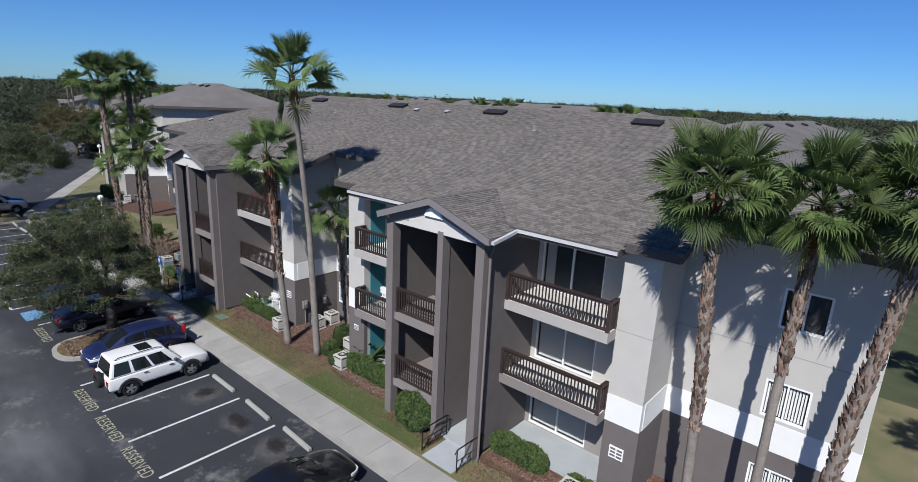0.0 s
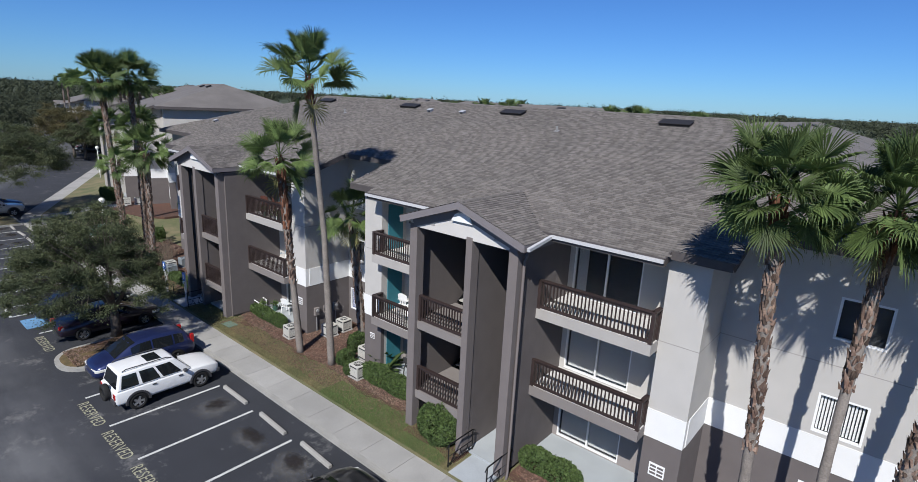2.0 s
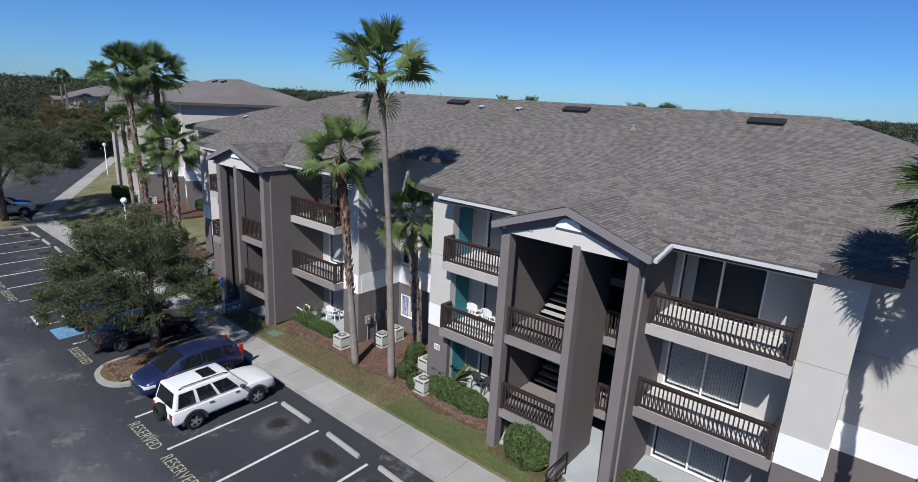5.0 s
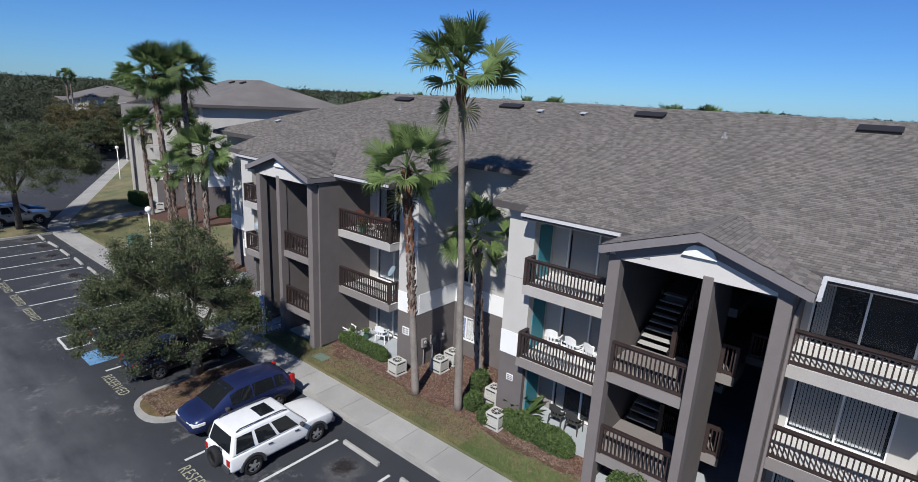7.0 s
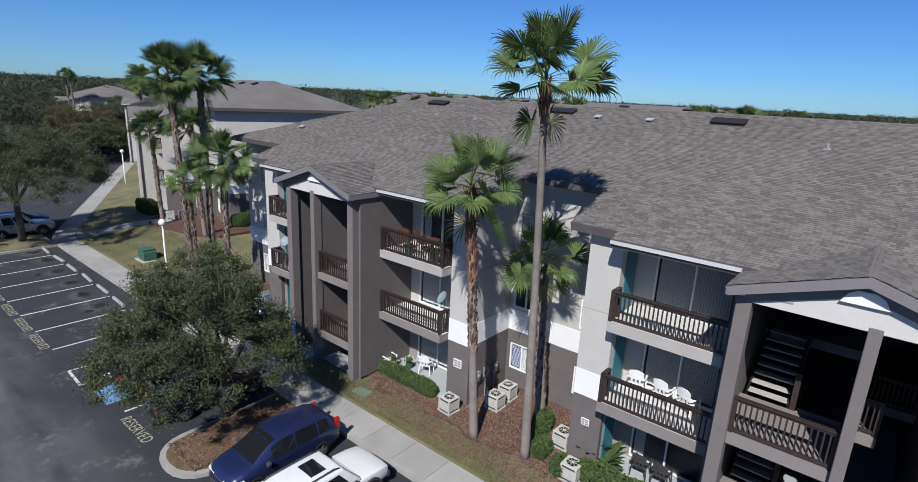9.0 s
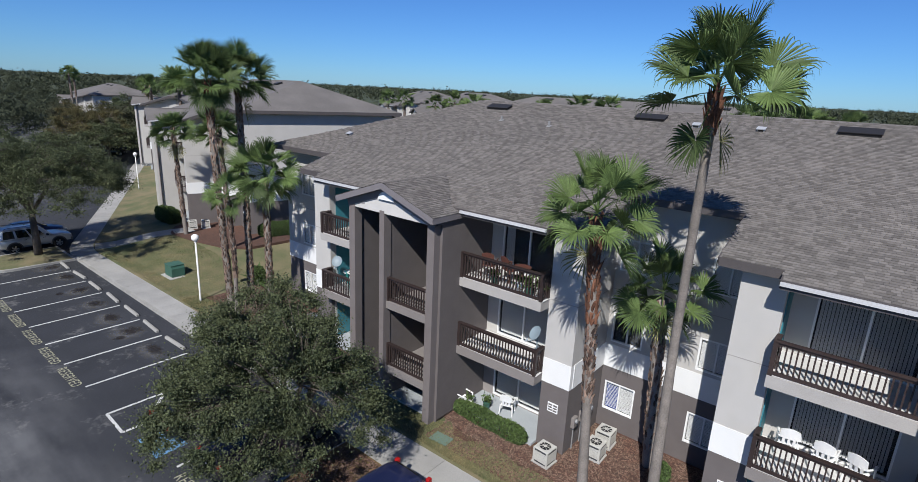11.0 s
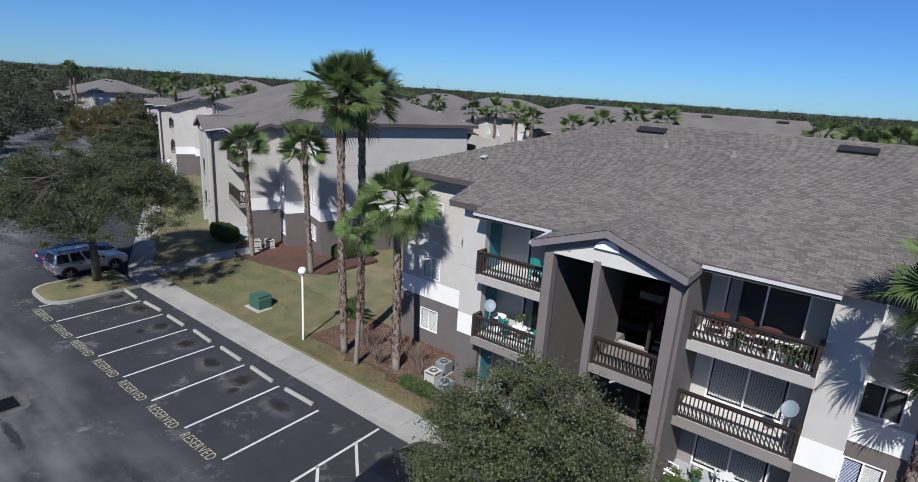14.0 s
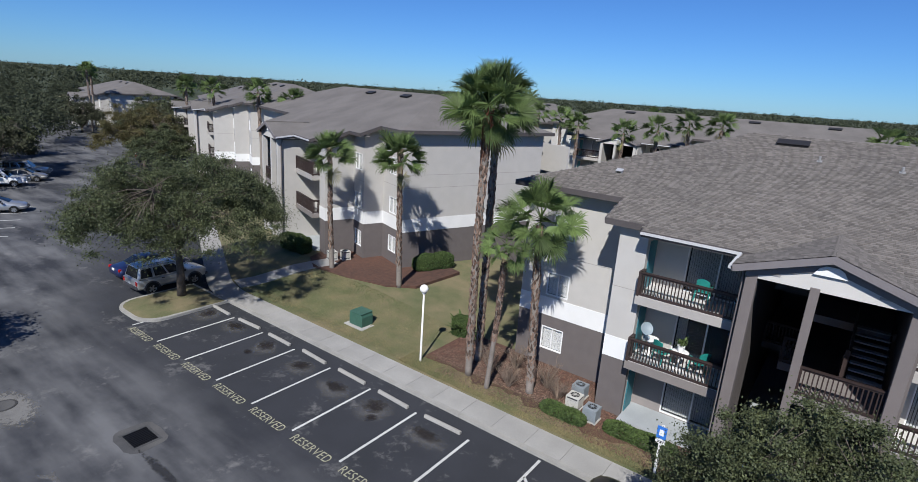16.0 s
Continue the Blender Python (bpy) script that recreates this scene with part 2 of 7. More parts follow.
ASPHALT = asphalt_mat()
LANE = material("worn asphalt patch", (0.10, 0.097, 0.093), 0.93, 0.3, 0.8, 50, 0.3, col2=(0.060, 0.060, 0.062))
GRASS = material("lawn soil and grass", (0.180, 0.150, 0.085), 1.0, 0.35, 0.8, 25, 0.6, col2=(0.086, 0.102, 0.044), big=0.15)
FIELD = material("far green land", (0.055, 0.065, 0.030), 1.0, 0.4, 0.02, 0.5, 0.3, col2=(0.035, 0.045, 0.02), big=0.004)
MULCH = material("red-brown mulch", (0.105, 0.052, 0.036), 1.0, 0.5, 4, 30, 0.8, col2=(0.06, 0.034, 0.026))
PAINT = material("worn white road paint", (0.55, 0.55, 0.53), 0.85, 0.25, 6, 40, 0.1)
YELLOW = material("worn yellow road paint", (0.34, 0.33, 0.23), 0.85, 0.3, 6, 40, 0.1)
BLUEPAINT = material("blue road paint", (0.13, 0.28, 0.46), 0.85, 0.3, 4, 40, 0.1)

FRONT_Y = 16.2
OLD = radians(24)


def along(s, v, z=0.0):
    """A place s metres along the site's line (towards -x, then through a bend) and v metres across it."""
    if s <= BEND_S:
        return Vector((-s, v, z))
    a = min((s - BEND_S) / BEND_R, BEND)
    rest = s - BEND_S - a * BEND_R
    c = Vector((-BEND_S - BEND_R * math.sin(a) - rest * math.cos(a), BEND_R * (1 - math.cos(a)) + rest * math.sin(a), z))
    return c + Vector((math.sin(a), math.cos(a), 0)) * v


def row_at(s, v, z=0.0):
    """A place beyond the bend, s metres along and v metres across the far row."""
    return Vector((-62, 0, z)) + Vector((-math.cos(OLD), math.sin(OLD), 0)) * (s - 62) + Vector((math.sin(OLD), math.cos(OLD), 0)) * v


S_ALL = (-90, 0, 59.5, 61.5, 63.5, 65.5, 67.5, 69.1, 90, 120, 320)


def strip(name, s_list, v0, v1, z0, z1, mat, label, category, kind="structure", parent=None):
    """A slab that follows the site's line."""
    sh = Shape()
    pts = [[along(s, v, z) for v, z in ((v0, z0), (v1, z0), (v1, z1), (v0, z1))] for s in s_list]
    vs = [p for ring in pts for p in ring]
    fs = [(3, 2, 1, 0), tuple(len(vs) - 4 + i for i in range(4))]
    for i in range(len(pts) - 1):
        fs += [(i * 4 + j, i * 4 + (j + 1) % 4, i * 4 + 4 + (j + 1) % 4, i * 4 + 4 + j) for j in range(4)]
    sh.add(vs, fs)
    return tagged(part(name, sh, mat, parent), label, category, "", kind)


# the land falls away very slightly towards the wooded horizon
SITE_C = Vector((-20, 10, 0))


def land_z(x, y):
    d = math.hypot(x - SITE_C.x, y - SITE_C.y)
    return -0.06 - 0.0012 * max(0, d - 150)


V, F = [(SITE_C.x, SITE_C.y, -0.06)], []
RINGS, SEG = (150, 260, 340, 450, 650, 1000, 1700, 4300), 48
for r_ in RINGS:
    for i in range(SEG):
        a = 2 * math.pi * i / SEG
        x, y = SITE_C.x + r_ * math.cos(a), SITE_C.y + r_ * math.sin(a)
        V.append((x, y, land_z(x, y)))
F += [(0, 1 + i, 1 + (i + 1) % SEG) for i in range(SEG)]
for k in range(len(RINGS) - 1):
    F += [(1 + k * SEG + i, 1 + (k + 1) * SEG + i, 1 + (k + 1) * SEG + (i + 1) % SEG, 1 + k * SEG + (i + 1) % SEG) for i in range(SEG)]
solo("ground", Shape().add(V, F), FIELD, "flat wooded land reaching the horizon", "ground", "structure")
strip("lawn", S_ALL, 13.2, 31, -0.05, 0.20, GRASS, "dry winter lawn, green and straw brown", "lawn")
strip("parking_asphalt", S_ALL, 6.1, 11.85, -0.05, 0.0, ASPHALT, "dark sealed asphalt of the parking stalls", "parking lot")
strip("road", S_ALL, -24, 6.1, -0.05, 0.0, ASPHALT, "worn pale asphalt driving lane with tyre stains", "road")
strip("verge", S_ALL, -60, -24, -0.05, 0.12, GRASS, "dry grass verge beyond the parking", "lawn")


def swell(q):
    q = min(max(q, 0.0), 1.0)
    return q * q * (3 - 2 * q)


def rise(s, v):
    """The lawn's gentle rise towards the next building."""
    return 0.55 * swell((s - 47) / 8) * swell((v - 13.7) / 4.5)


V, F = [], []
ROWS_S, ROWS_V = [46 + 1.6 * i for i in range(62)], [13.34 + 0.85 * i for i in range(21)]
for s_ in ROWS_S:
    for v_ in ROWS_V:
        V.append(along(s_, v_, 0.2 + rise(s_, v_) + (0.004 if 13.4 < v_ else -0.05)))
nv = len(ROWS_V)
for i in range(len(ROWS_S) - 1):
    F += [(i * nv + j, (i + 1) * nv + j, (i + 1) * nv + j + 1, i * nv + j + 1) for j in range(nv - 1)]
solo("lawn_rise", Shape().add(V, F), GRASS, "lawn rising gently towards the next building", "lawn", "structure", smooth=True)


# ---------------------------------------------------------------- pavement, kerbs, stall marks


def kerb_run(name, s0, s1, v0, v1, h=0.15, piece=3.0, label="pale concrete kerb"):
    """A kerb along the site's line, cast in lengths."""
    base = thing(name, pose(0, 0, 0), label, "kerb", kind="structure")
    s = s0
    while s < s1 - 0.01:
        e = min(s + piece, s1)
        p = [along(a, v) for a, v in ((s + 0.006, v0), (e - 0.006, v0), (e - 0.006, v1), (s + 0.006, v1))]
        sh = Shape()
        sh.add([(q.x, q.y, z) for z in (-0.05, h) for q in p], [(3, 2, 1, 0), (4, 5, 6, 7), (0, 1, 5, 4), (1, 2, 6, 5), (2, 3, 7, 6), (3, 0, 4, 7)])
        part("kerb_length", sh, KERB, base)
        s = e
    return base


def walk_run(name, s0, s1, v0, v1, z=0.16, piece=1.55):
    base = thing(name, pose(0, 0, 0), "grey concrete sidewalk in square slabs with thin joints", "sidewalk", kind="structure")
    s = s0
    while s < s1 - 0.01:
        e = min(s + piece, s1)
        p = [along(a, v) for a, v in ((s + 0.007, v0), (e - 0.007, v0), (e - 0.007, v1), (s + 0.007, v1))]
        sh = Shape()
        sh.add([(q.x, q.y, zz) for zz in (0.02, z) for q in p], [(3, 2, 1, 0), (4, 5, 6, 7), (0, 1, 5, 4), (1, 2, 6, 5), (2, 3, 7, 6), (3, 0, 4, 7)])
        part("slab", sh, WALK, base)
        s = e
    return base


kerb_run("kerb", -6, 130, 11.72, 11.9)
walk_run("pavement", -6, 130, 11.9, 13.28)
strip("walk_bedding", S_ALL, 11.86, 13.25, -0.05, 0.12, KERB, "bare concrete under the sidewalk joints", "sidewalk")


def entry_walk(x0, x1, y0, y1):
    sh = Shape().box(x0, x1, y0, y1, 0.05, 0.215)
    solo("entry_walk", sh, SLABBLUE, "grey-blue concrete path to the stair porch", "path", "structure")


entry_walk(-11.15, -9.75, 13.29, 14.6)
entry_walk(-32.9, -31.4, 13.29, 14.6)
for i in range(5):
    sa, sb = [along(64.6 - 0.25 * (i + k), 13.29 + 1.35 * (i + k)) for k in (0, 0.99)]
    za, zb = [0.23 + rise(64.5, 13.29 + 1.35 * (i + k)) for k in (0, 1)]
    solo("entry_walk", Shape().beam((sa.x, sa.y, za - 0.05), (sb.x, sb.y, zb - 0.05), 1.5, 0.13), WALK, "pale concrete path across the lawn to the next building", "path", "structure")

marks = thing("stall_marks", pose(0, 0, 0.006), "worn white stall lines on the asphalt", "road marking", kind="structure")
LINES_R = [-24.86 + 2.742 * i for i in range(0, 10)]
LINES_L = [-59.98 + 2.742 * i for i in range(0, 8)]
for x in LINES_R + LINES_L:
    part("stall_line", Shape().box(x - 0.055, x + 0.055, 6.57 if x != LINES_R[0] else 6.57, 10.78 if x != LINES_R[0] else 7.3, 0, 0.003), PAINT, marks)
# blue-edged bays beside the tree island, with a hatched aisle
for a, b in (((-38.05, 6.45), (-38.05, 11.6)), ((-36.4, 6.4), (-36.4, 11.0)), ((-38.05, 6.45), (-36.4, 6.4)), ((-38.05, 8.6), (-36.4, 7.2)), ((-38.05, 10.4), (-36.4, 9.0)), ((-33.1, 6.9), (-33.1, 10.8))):
    part("bay_line", Shape().beam((*a, 0.002), (*b, 0.002), 0.11, 0.004), PAINT, marks)
for x in (-34.8,):
    sh = Shape().box(x - 0.75, x + 0.75, 6.6, 7.7, 0, 0.003)
    part("bay_symbol", sh, BLUEPAINT, marks, "faded blue painted square")


def letters(text, x, y, size, mat, parent, turn=0):
    cu = bpy.data.curves.new("reserved_text", "FONT")
    cu.body, cu.size, cu.align_x, cu.align_y, cu.extrude = text, size, "CENTER", "CENTER", 0.0015
    cu.space_character = 1.08
    cu.materials.append(mat)
    ob = new("reserved_text", cu)
    ob.parent = parent
    ob.matrix_basis = pose(x, y, 0.002, 0, 0, turn) @ Matrix.Diagonal((0.72, 0.92, 1, 1))
    return ob


for lines in (LINES_R, LINES_L):
    for x in lines[:-1]:
        letters("RESERVED", x + 1.37, 6.36, 0.62, YELLOW, marks)
letters("RESERVED", -31.6, 6.75, 0.62, YELLOW, marks)

# wheel stops
ws = Shape()
for x0 in (0,):
    ws.add([(x, y, z) for x in (-0.92, 0.92) for y, z in ((-0.09, 0), (0.09, 0), (0.06, 0.13), (-0.06, 0.13))],
           [(3, 2, 1, 0), (4, 5, 6, 7), (0, 1, 5, 4), (1, 2, 6, 5), (2, 3, 7, 6), (3, 0, 4, 7)])
stop = solo("wheel_stop", ws, KERB, "pale concrete wheel stop at the stall head", "wheel stop", group="wheel stops", at=pose(-20.9, 10.85, 0))
bevel(stop, 0.015, 1)
for x in [l + 1.37 for l in LINES_R[1:-1]] + [l + 1.37 for l in LINES_L[:-1]]:
    if abs(x + 20.9) > 0.3:
        copy_thing(stop, pose(x, 10.85 + rnd.uniform(-0.06, 0.06), 0, 0, 0, rnd.uniform(-3, 3)))


def island(name, outline, mat, label):
    """A kerbed island: outline of (x, y) points, counter-clockwise."""
    base = thing(name, pose(0, 0, 0), label, "traffic island", kind="structure")
    n = len(outline)
    sh = Shape()
    sh.add([(x, y, z) for z in (0, 0.15) for x, y in outline], [tuple(range(n - 1, -1, -1)), tuple(range(n, 2 * n))] + [(i, (i + 1) % n, n + (i + 1) % n, n + i) for i in range(n)])
    part("island_kerb", sh, KERB, base, "pale concrete island kerb")
    cx, cy = sum(p[0] for p in outline) / n, sum(p[1] for p in outline) / n
    inn = []
    for x, y in outline:
        d = math.hypot(x - cx, y - cy)
        q = (d - 0.2) / d
        inn.append((cx + (x - cx) * q, cy + (y - cy) * q))
    sh2 = Shape()
    sh2.add([(x, y, 0.154) for x, y in inn] + [(cx, cy, 0.24)], [(i, (i + 1) % n, n) for i in range(n)])
    part("island_bed", sh2, mat, base)
    return base


def rounded(x0, x1, y0, y1, r=1.0, k=5):
    pts = []
    for cx, cy, a0 in ((x1 - r, y0 + r, -90), (x1, y1, None), (x0, y1, None), (x0 + r, y0 + r, 180)):
        if a0 is None:
            pts.append((cx, cy))
        else:
            pts += [(cx + r * math.cos(radians(a0 + 90 * i / k)), cy + r * math.sin(radians(a0 + 90 * i / k))) for i in range(k + 1)]
    return pts


STRAW = material("dry straw groundcover", (0.17, 0.11, 0.05), 1.0, 0.5, 3, 30, 0.8, col2=(0.085, 0.065, 0.03))
island("island_1", rounded(-29.95, -27.25, 6.5, 11.72, 1.2), STRAW, "kerbed planting island with dry groundcover under an oak")
island("island_2", rounded(-63.4, -59.4, 6.9, 11.72, 1.3), GRASS, "kerbed grass island under a large oak")

# mulch beds along the walls
bed = thing("mulch_bed", pose(0, 0, 0), "red-brown mulch bed against the building", "planting bed", kind="structure")


def bed_patch(pts, z=0.235, low=0.1):
    n = len(pts)
    sh = Shape()
    sh.add([(x, y, zz) for zz in (low, z) for x, y in pts], [tuple(range(n - 1, -1, -1)), tuple(range(n, 2 * n))] + [(i, (i + 1) % n, n + (i + 1) % n, n + i) for i in range(n)])
    part("bed_patch", sh, MULCH, bed)


def wavy(x0, x1, y, y1, amp=0.25, n=14, seed=1):
    r = random.Random(seed)
    return [(x0 + (x1 - x0) * i / n, y + r.uniform(-amp, amp)) for i in range(n + 1)] + [(x1, y1), (x0, y1)]


bed_patch(wavy(-28.3, -14.0, 14.75, 19.0, 0.34, 26, seed=2))
bed_patch(wavy(-14.0, -11.3, 13.9, 14.9, 0.12, 6, seed=3))
bed_patch(wavy(-9.6, 1.5, 14.7, 18.4, 0.34, 20, seed=4))
bed_patch(wavy(-46.3, -33.0, 14.35, 18.4, 0.32, 24, seed=5))
bed_patch([(-53.6, 19.2), (-52.2, 20.6), (-52.0, 25), (-56, 26), (-62.6, 22.4), (-61.5, 19.4), (-59.6, 18.2), (-56.5, 18.4)][::-1], 0.79)


def soft_stain(name, col, most, rough=0.85, core=0.25):
    """A stain that thins out raggedly towards the rim of its patch."""
    m = material(name, col, rough, 0.3, 3, 30, 0.2)
    N, L = m.node_tree.nodes, m.node_tree.links
    tc, sub, ln, noise = N.new("ShaderNodeTexCoord"), N.new("ShaderNodeVectorMath"), N.new("ShaderNodeVectorMath"), N.new("ShaderNodeTexNoise")
    sub.operation, ln.operation = "MULTIPLY_ADD", "LENGTH"
    sub.inputs[1].default_value, sub.inputs[2].default_value = (2, 2, 0), (-1, -1, 0)
    noise.inputs["Scale"].default_value, noise.inputs["Detail"].default_value, noise.inputs["Roughness"].default_value = 4.0, 7, 0.7
    L.new(tc.outputs["Generated"], sub.inputs[0]), L.new(sub.outputs[0], ln.inputs[0]), L.new(tc.outputs["Object"], noise.inputs["Vector"])
    add, mr = N.new("ShaderNodeMath"), N.new("ShaderNodeMapRange")
    add.operation = "MULTIPLY_ADD"
    add.inputs[1].default_value = 1.6
    L.new(noise.outputs["Fac"], add.inputs[0]), L.new(ln.outputs["Value"], add.inputs[2])
    mr.inputs["From Min"].default_value, mr.inputs["From Max"].default_value = 1.62, 0.8 + core
    mr.inputs["To Max"].default_value = most
    L.new(add.outputs[0], mr.inputs["Value"]), L.new(mr.outputs[0], N["Principled BSDF"].inputs["Alpha"])
    return m


OIL = soft_stain("oil-stained asphalt", (0.020, 0.016, 0.015), 0.8, 0.75)
SCUFF = soft_stain("dried residue on asphalt", (0.19, 0.185, 0.18), 0.42)
r9 = random.Random(9)
for x in [l + 1.37 for l in LINES_R[1:-1]] + [l + 1.37 for l in LINES_L[:-1]]:
    for yy, rad in ((10.15, 0.6),) if r9.random() < 0.6 else ((10.15, 0.62), (9.0, 0.3)):
        n, cx, cy = 18, x + r9.uniform(-0.3, 0.3), yy + r9.uniform(-0.25, 0.25)
        pts = []
        for i in range(n):
            a = 2 * math.pi * i / n
            q = rad * (1 + 0.3 * math.sin(2 * a + x) + r9.uniform(-0.22, 0.22))
            pts.append((cx + 1.15 * q * math.cos(a), cy + 0.85 * q * math.sin(a), -0.0045))
        if yy > 10:
            k = r9.uniform(1.3, 1.9)
            rim = [(cx + (p[0] - cx) * k + 0.12, cy + (p[1] - cy) * k - 0.2, -0.0052) for p in pts]
            part("residue", raw_mesh("residue", rim, [tuple(range(n))], SCUFF), None, marks, "whitish dried residue")
        part("oil_stain", raw_mesh("oil_stain", pts, [tuple(range(n))], OIL), None, marks, "dark oil stain")
# storm drain
IRON2 = material("dark worn frame", (0.07, 0.07, 0.07), 0.8, 0.3, 5, 40, 0.3)
dr = thing("storm_drain", pose(-50.0, 2.6, 0.004), "dark iron drain grate in a worn patch of asphalt", "drain")
part("drain_frame", Shape().box(-0.62, 0.62, -0.52, 0.52, 0, 0.006), IRON2, dr)
part("drain_pit", Shape().box(-0.5, 0.5, -0.42, 0.42, 0.006, 0.012), METALBLACK, dr)
for i in range(9):
    part("grate_bar", Shape().box(-0.46 + i * 0.105, -0.41 + i * 0.105, -0.4, 0.4, 0.012, 0.03), METALBLACK, dr)
n_ = 24
ring_ = [(math.copysign(abs(math.cos(a)) ** 0.55, math.cos(a)) * 0.92, math.copysign(abs(math.sin(a)) ** 0.55, math.sin(a)) * 0.76) for a in (2 * math.pi * i / n_ for i in range(n_))]
part("drain_collar", Shape().add([(x * (1 + 0.03 * math.sin(5 * i)), y * (1 + 0.03 * math.cos(3 * i)), z) for z in (-0.003, 0.002) for i, (x, y) in enumerate(ring_)], [tuple(range(n_, 2 * n_))] + [(i, (i + 1) % n_, n_ + (i + 1) % n_, n_ + i) for i in range(n_)]), LANE, dr, "pale worn concrete collar")


def stain(name, cx, cy, rx, ry, mat, label, seed, z=0.004, n=22, ragged=0.16):
    """A thin ragged patch on the asphalt."""
    r = random.Random(seed)
    pts = []
    for i in range(n):
        a = 2 * math.pi * i / n
        q = 1 + r.uniform(-ragged, ragged)
        pts.append((rx * q * math.cos(a), ry * q * math.sin(a)))
    sh = Shape().add([(x, y, zz) for zz in (0, 0.002) for x, y in pts], [tuple(range(n, 2 * n))] + [(i, (i + 1) % n, n + (i + 1) % n, n + i) for i in range(n)])
    return solo(name, sh, mat, label, "stain", "structure", at=pose(cx, cy, z))


PALEPATCH = soft_stain("pale patched asphalt", (0.185, 0.18, 0.17), 0.95, core=0.55)
DARKPATCH = soft_stain("damp dark asphalt", (0.030, 0.031, 0.035), 0.8, core=0.4)
IRON = material("worn iron", (0.05, 0.048, 0.046), 0.7, 0.3, 6, 40, 0.3)
stain("road_patch", -55.4, 0.0, 2.0, 1.0, PALEPATCH, "pale round concrete patch round a manhole", 5)
stain("road_runoff", -47.6, 2.25, 1.5, 0.22, DARKPATCH, "dark runoff streak below the drain", 6, ragged=0.3)
mh = thing("manhole", pose(-55.8, 0.02, 0.006), "round iron manhole cover in a pale patch", "manhole")
part("manhole_ring", Shape().tube([(0, 0, 0), (0, 0, 0.008)], [0.46, 0.46], 24), IRON, mh)
part("manhole_lid", Shape().tube([(0, 0, 0.008), (0, 0, 0.014)], [0.38, 0.38], 24), LANE, mh)
arrow = Shape().beam((-50.6, -0.75, 0.006), (-49.9, -0.2, 0.006), 0.16, 0.004).beam((-50.45, 0.05, 0.0061), (-49.9, -0.2, 0.0061), 0.16, 0.004)
solo("lane_arrow", arrow.beam((-49.95, -0.2, 0.0062), (-48.9, -0.1, 0.0062), 0.16, 0.004), SCUFF, "faded pale arrow painted on the lane", "road marking", "structure")


# ---------------------------------------------------------------- apartment buildings
EAVE_Y, EAVE_Z, PITCH = -0.75, 8.6, 0.339
PIER_EAVE = -0.34
FLOORS = (0.33, 3.14, 5.95)
BAND0, BAND1 = 2.82, 3.75
GC, GW = 9.46, 2.58  # middle and half width of a porch gable


def slope_front(y):
    return EAVE_Z + (y - EAVE_Y) * PITCH


def template_window(w=1.18, h=1.2):
    fr = Shape()
    for x0, x1, z0, z1 in ((0, 0.06, 0, h), (w - 0.06, w, 0, h), (0.06, w - 0.06, 0, 0.06), (0.06, w - 0.06, h - 0.06, h), (w / 2 - 0.025, w / 2 + 0.025, 0.06, h - 0.06)):
        fr.box(x0, x1, -0.03, 0.06, z0, z1)
    pane = Shape().box(0.06, w - 0.06, 0.03, 0.04, 0.06, h - 0.06)
    bl = Shape()
    for i in range(20):
        z = 0.07 + i * (h - 0.14) / 20
        bl.add([(0.07, 0.085, z), (w - 0.07, 0.085, z), (w - 0.07, 0.075, z + 0.054), (0.07, 0.075, z + 0.054)], [(0, 1, 2, 3)])
    slats = Shape()
    for i in range(13):
        x = 0.075 + i * (w - 0.15) / 13
        slats.add([(x, 0.075, 0.07), (x + 0.05, 0.10, 0.07), (x + 0.05, 0.10, h - 0.07), (x, 0.075, h - 0.07)], [(0, 1, 2, 3)])
    # flat dark sheet that stands for the unlit room behind the window
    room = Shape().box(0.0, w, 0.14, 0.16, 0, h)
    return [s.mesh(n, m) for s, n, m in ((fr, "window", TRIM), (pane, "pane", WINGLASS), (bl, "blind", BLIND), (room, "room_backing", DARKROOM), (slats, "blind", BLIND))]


def template_slider(w=2.44, h=2.03):
    fr = Shape()
    for x0, x1, z0, z1 in ((0, 0.05, 0, h), (w - 0.05, w, 0, h), (0.05, w - 0.05, 0, 0.05), (0.05, w - 0.05, h - 0.05, h), (w / 2 - 0.028, w / 2 + 0.028, 0.05, h - 0.05)):
        fr.box(x0, x1, -0.03, 0.07, z0, z1)
    pane = Shape().box(0.05, w - 0.05, 0.03, 0.04, 0.05, h - 0.05)
    # dark sheet in place of the dim room behind the sliding door
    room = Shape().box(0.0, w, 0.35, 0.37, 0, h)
    bl = Shape()
    for i in range(26):
        x = 0.09 + i * (w - 0.2) / 26
        bl.add([(x, 0.12, 0.08), (x + 0.07, 0.16, 0.08), (x + 0.07, 0.16, h - 0.1), (x, 0.12, h - 0.1)], [(0, 1, 2, 3)])
    half = Shape()
    for i in range(6):
        x = 0.09 + i * 0.06
        half.add([(x, 0.12, 0.08), (x + 0.05, 0.16, 0.08), (x + 0.05, 0.16, h - 0.1), (x, 0.12, h - 0.1)], [(0, 1, 2, 3)])
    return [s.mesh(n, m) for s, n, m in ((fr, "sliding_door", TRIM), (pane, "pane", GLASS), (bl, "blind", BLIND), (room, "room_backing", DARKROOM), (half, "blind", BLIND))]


WIN, SLIDER = template_window(), template_slider()
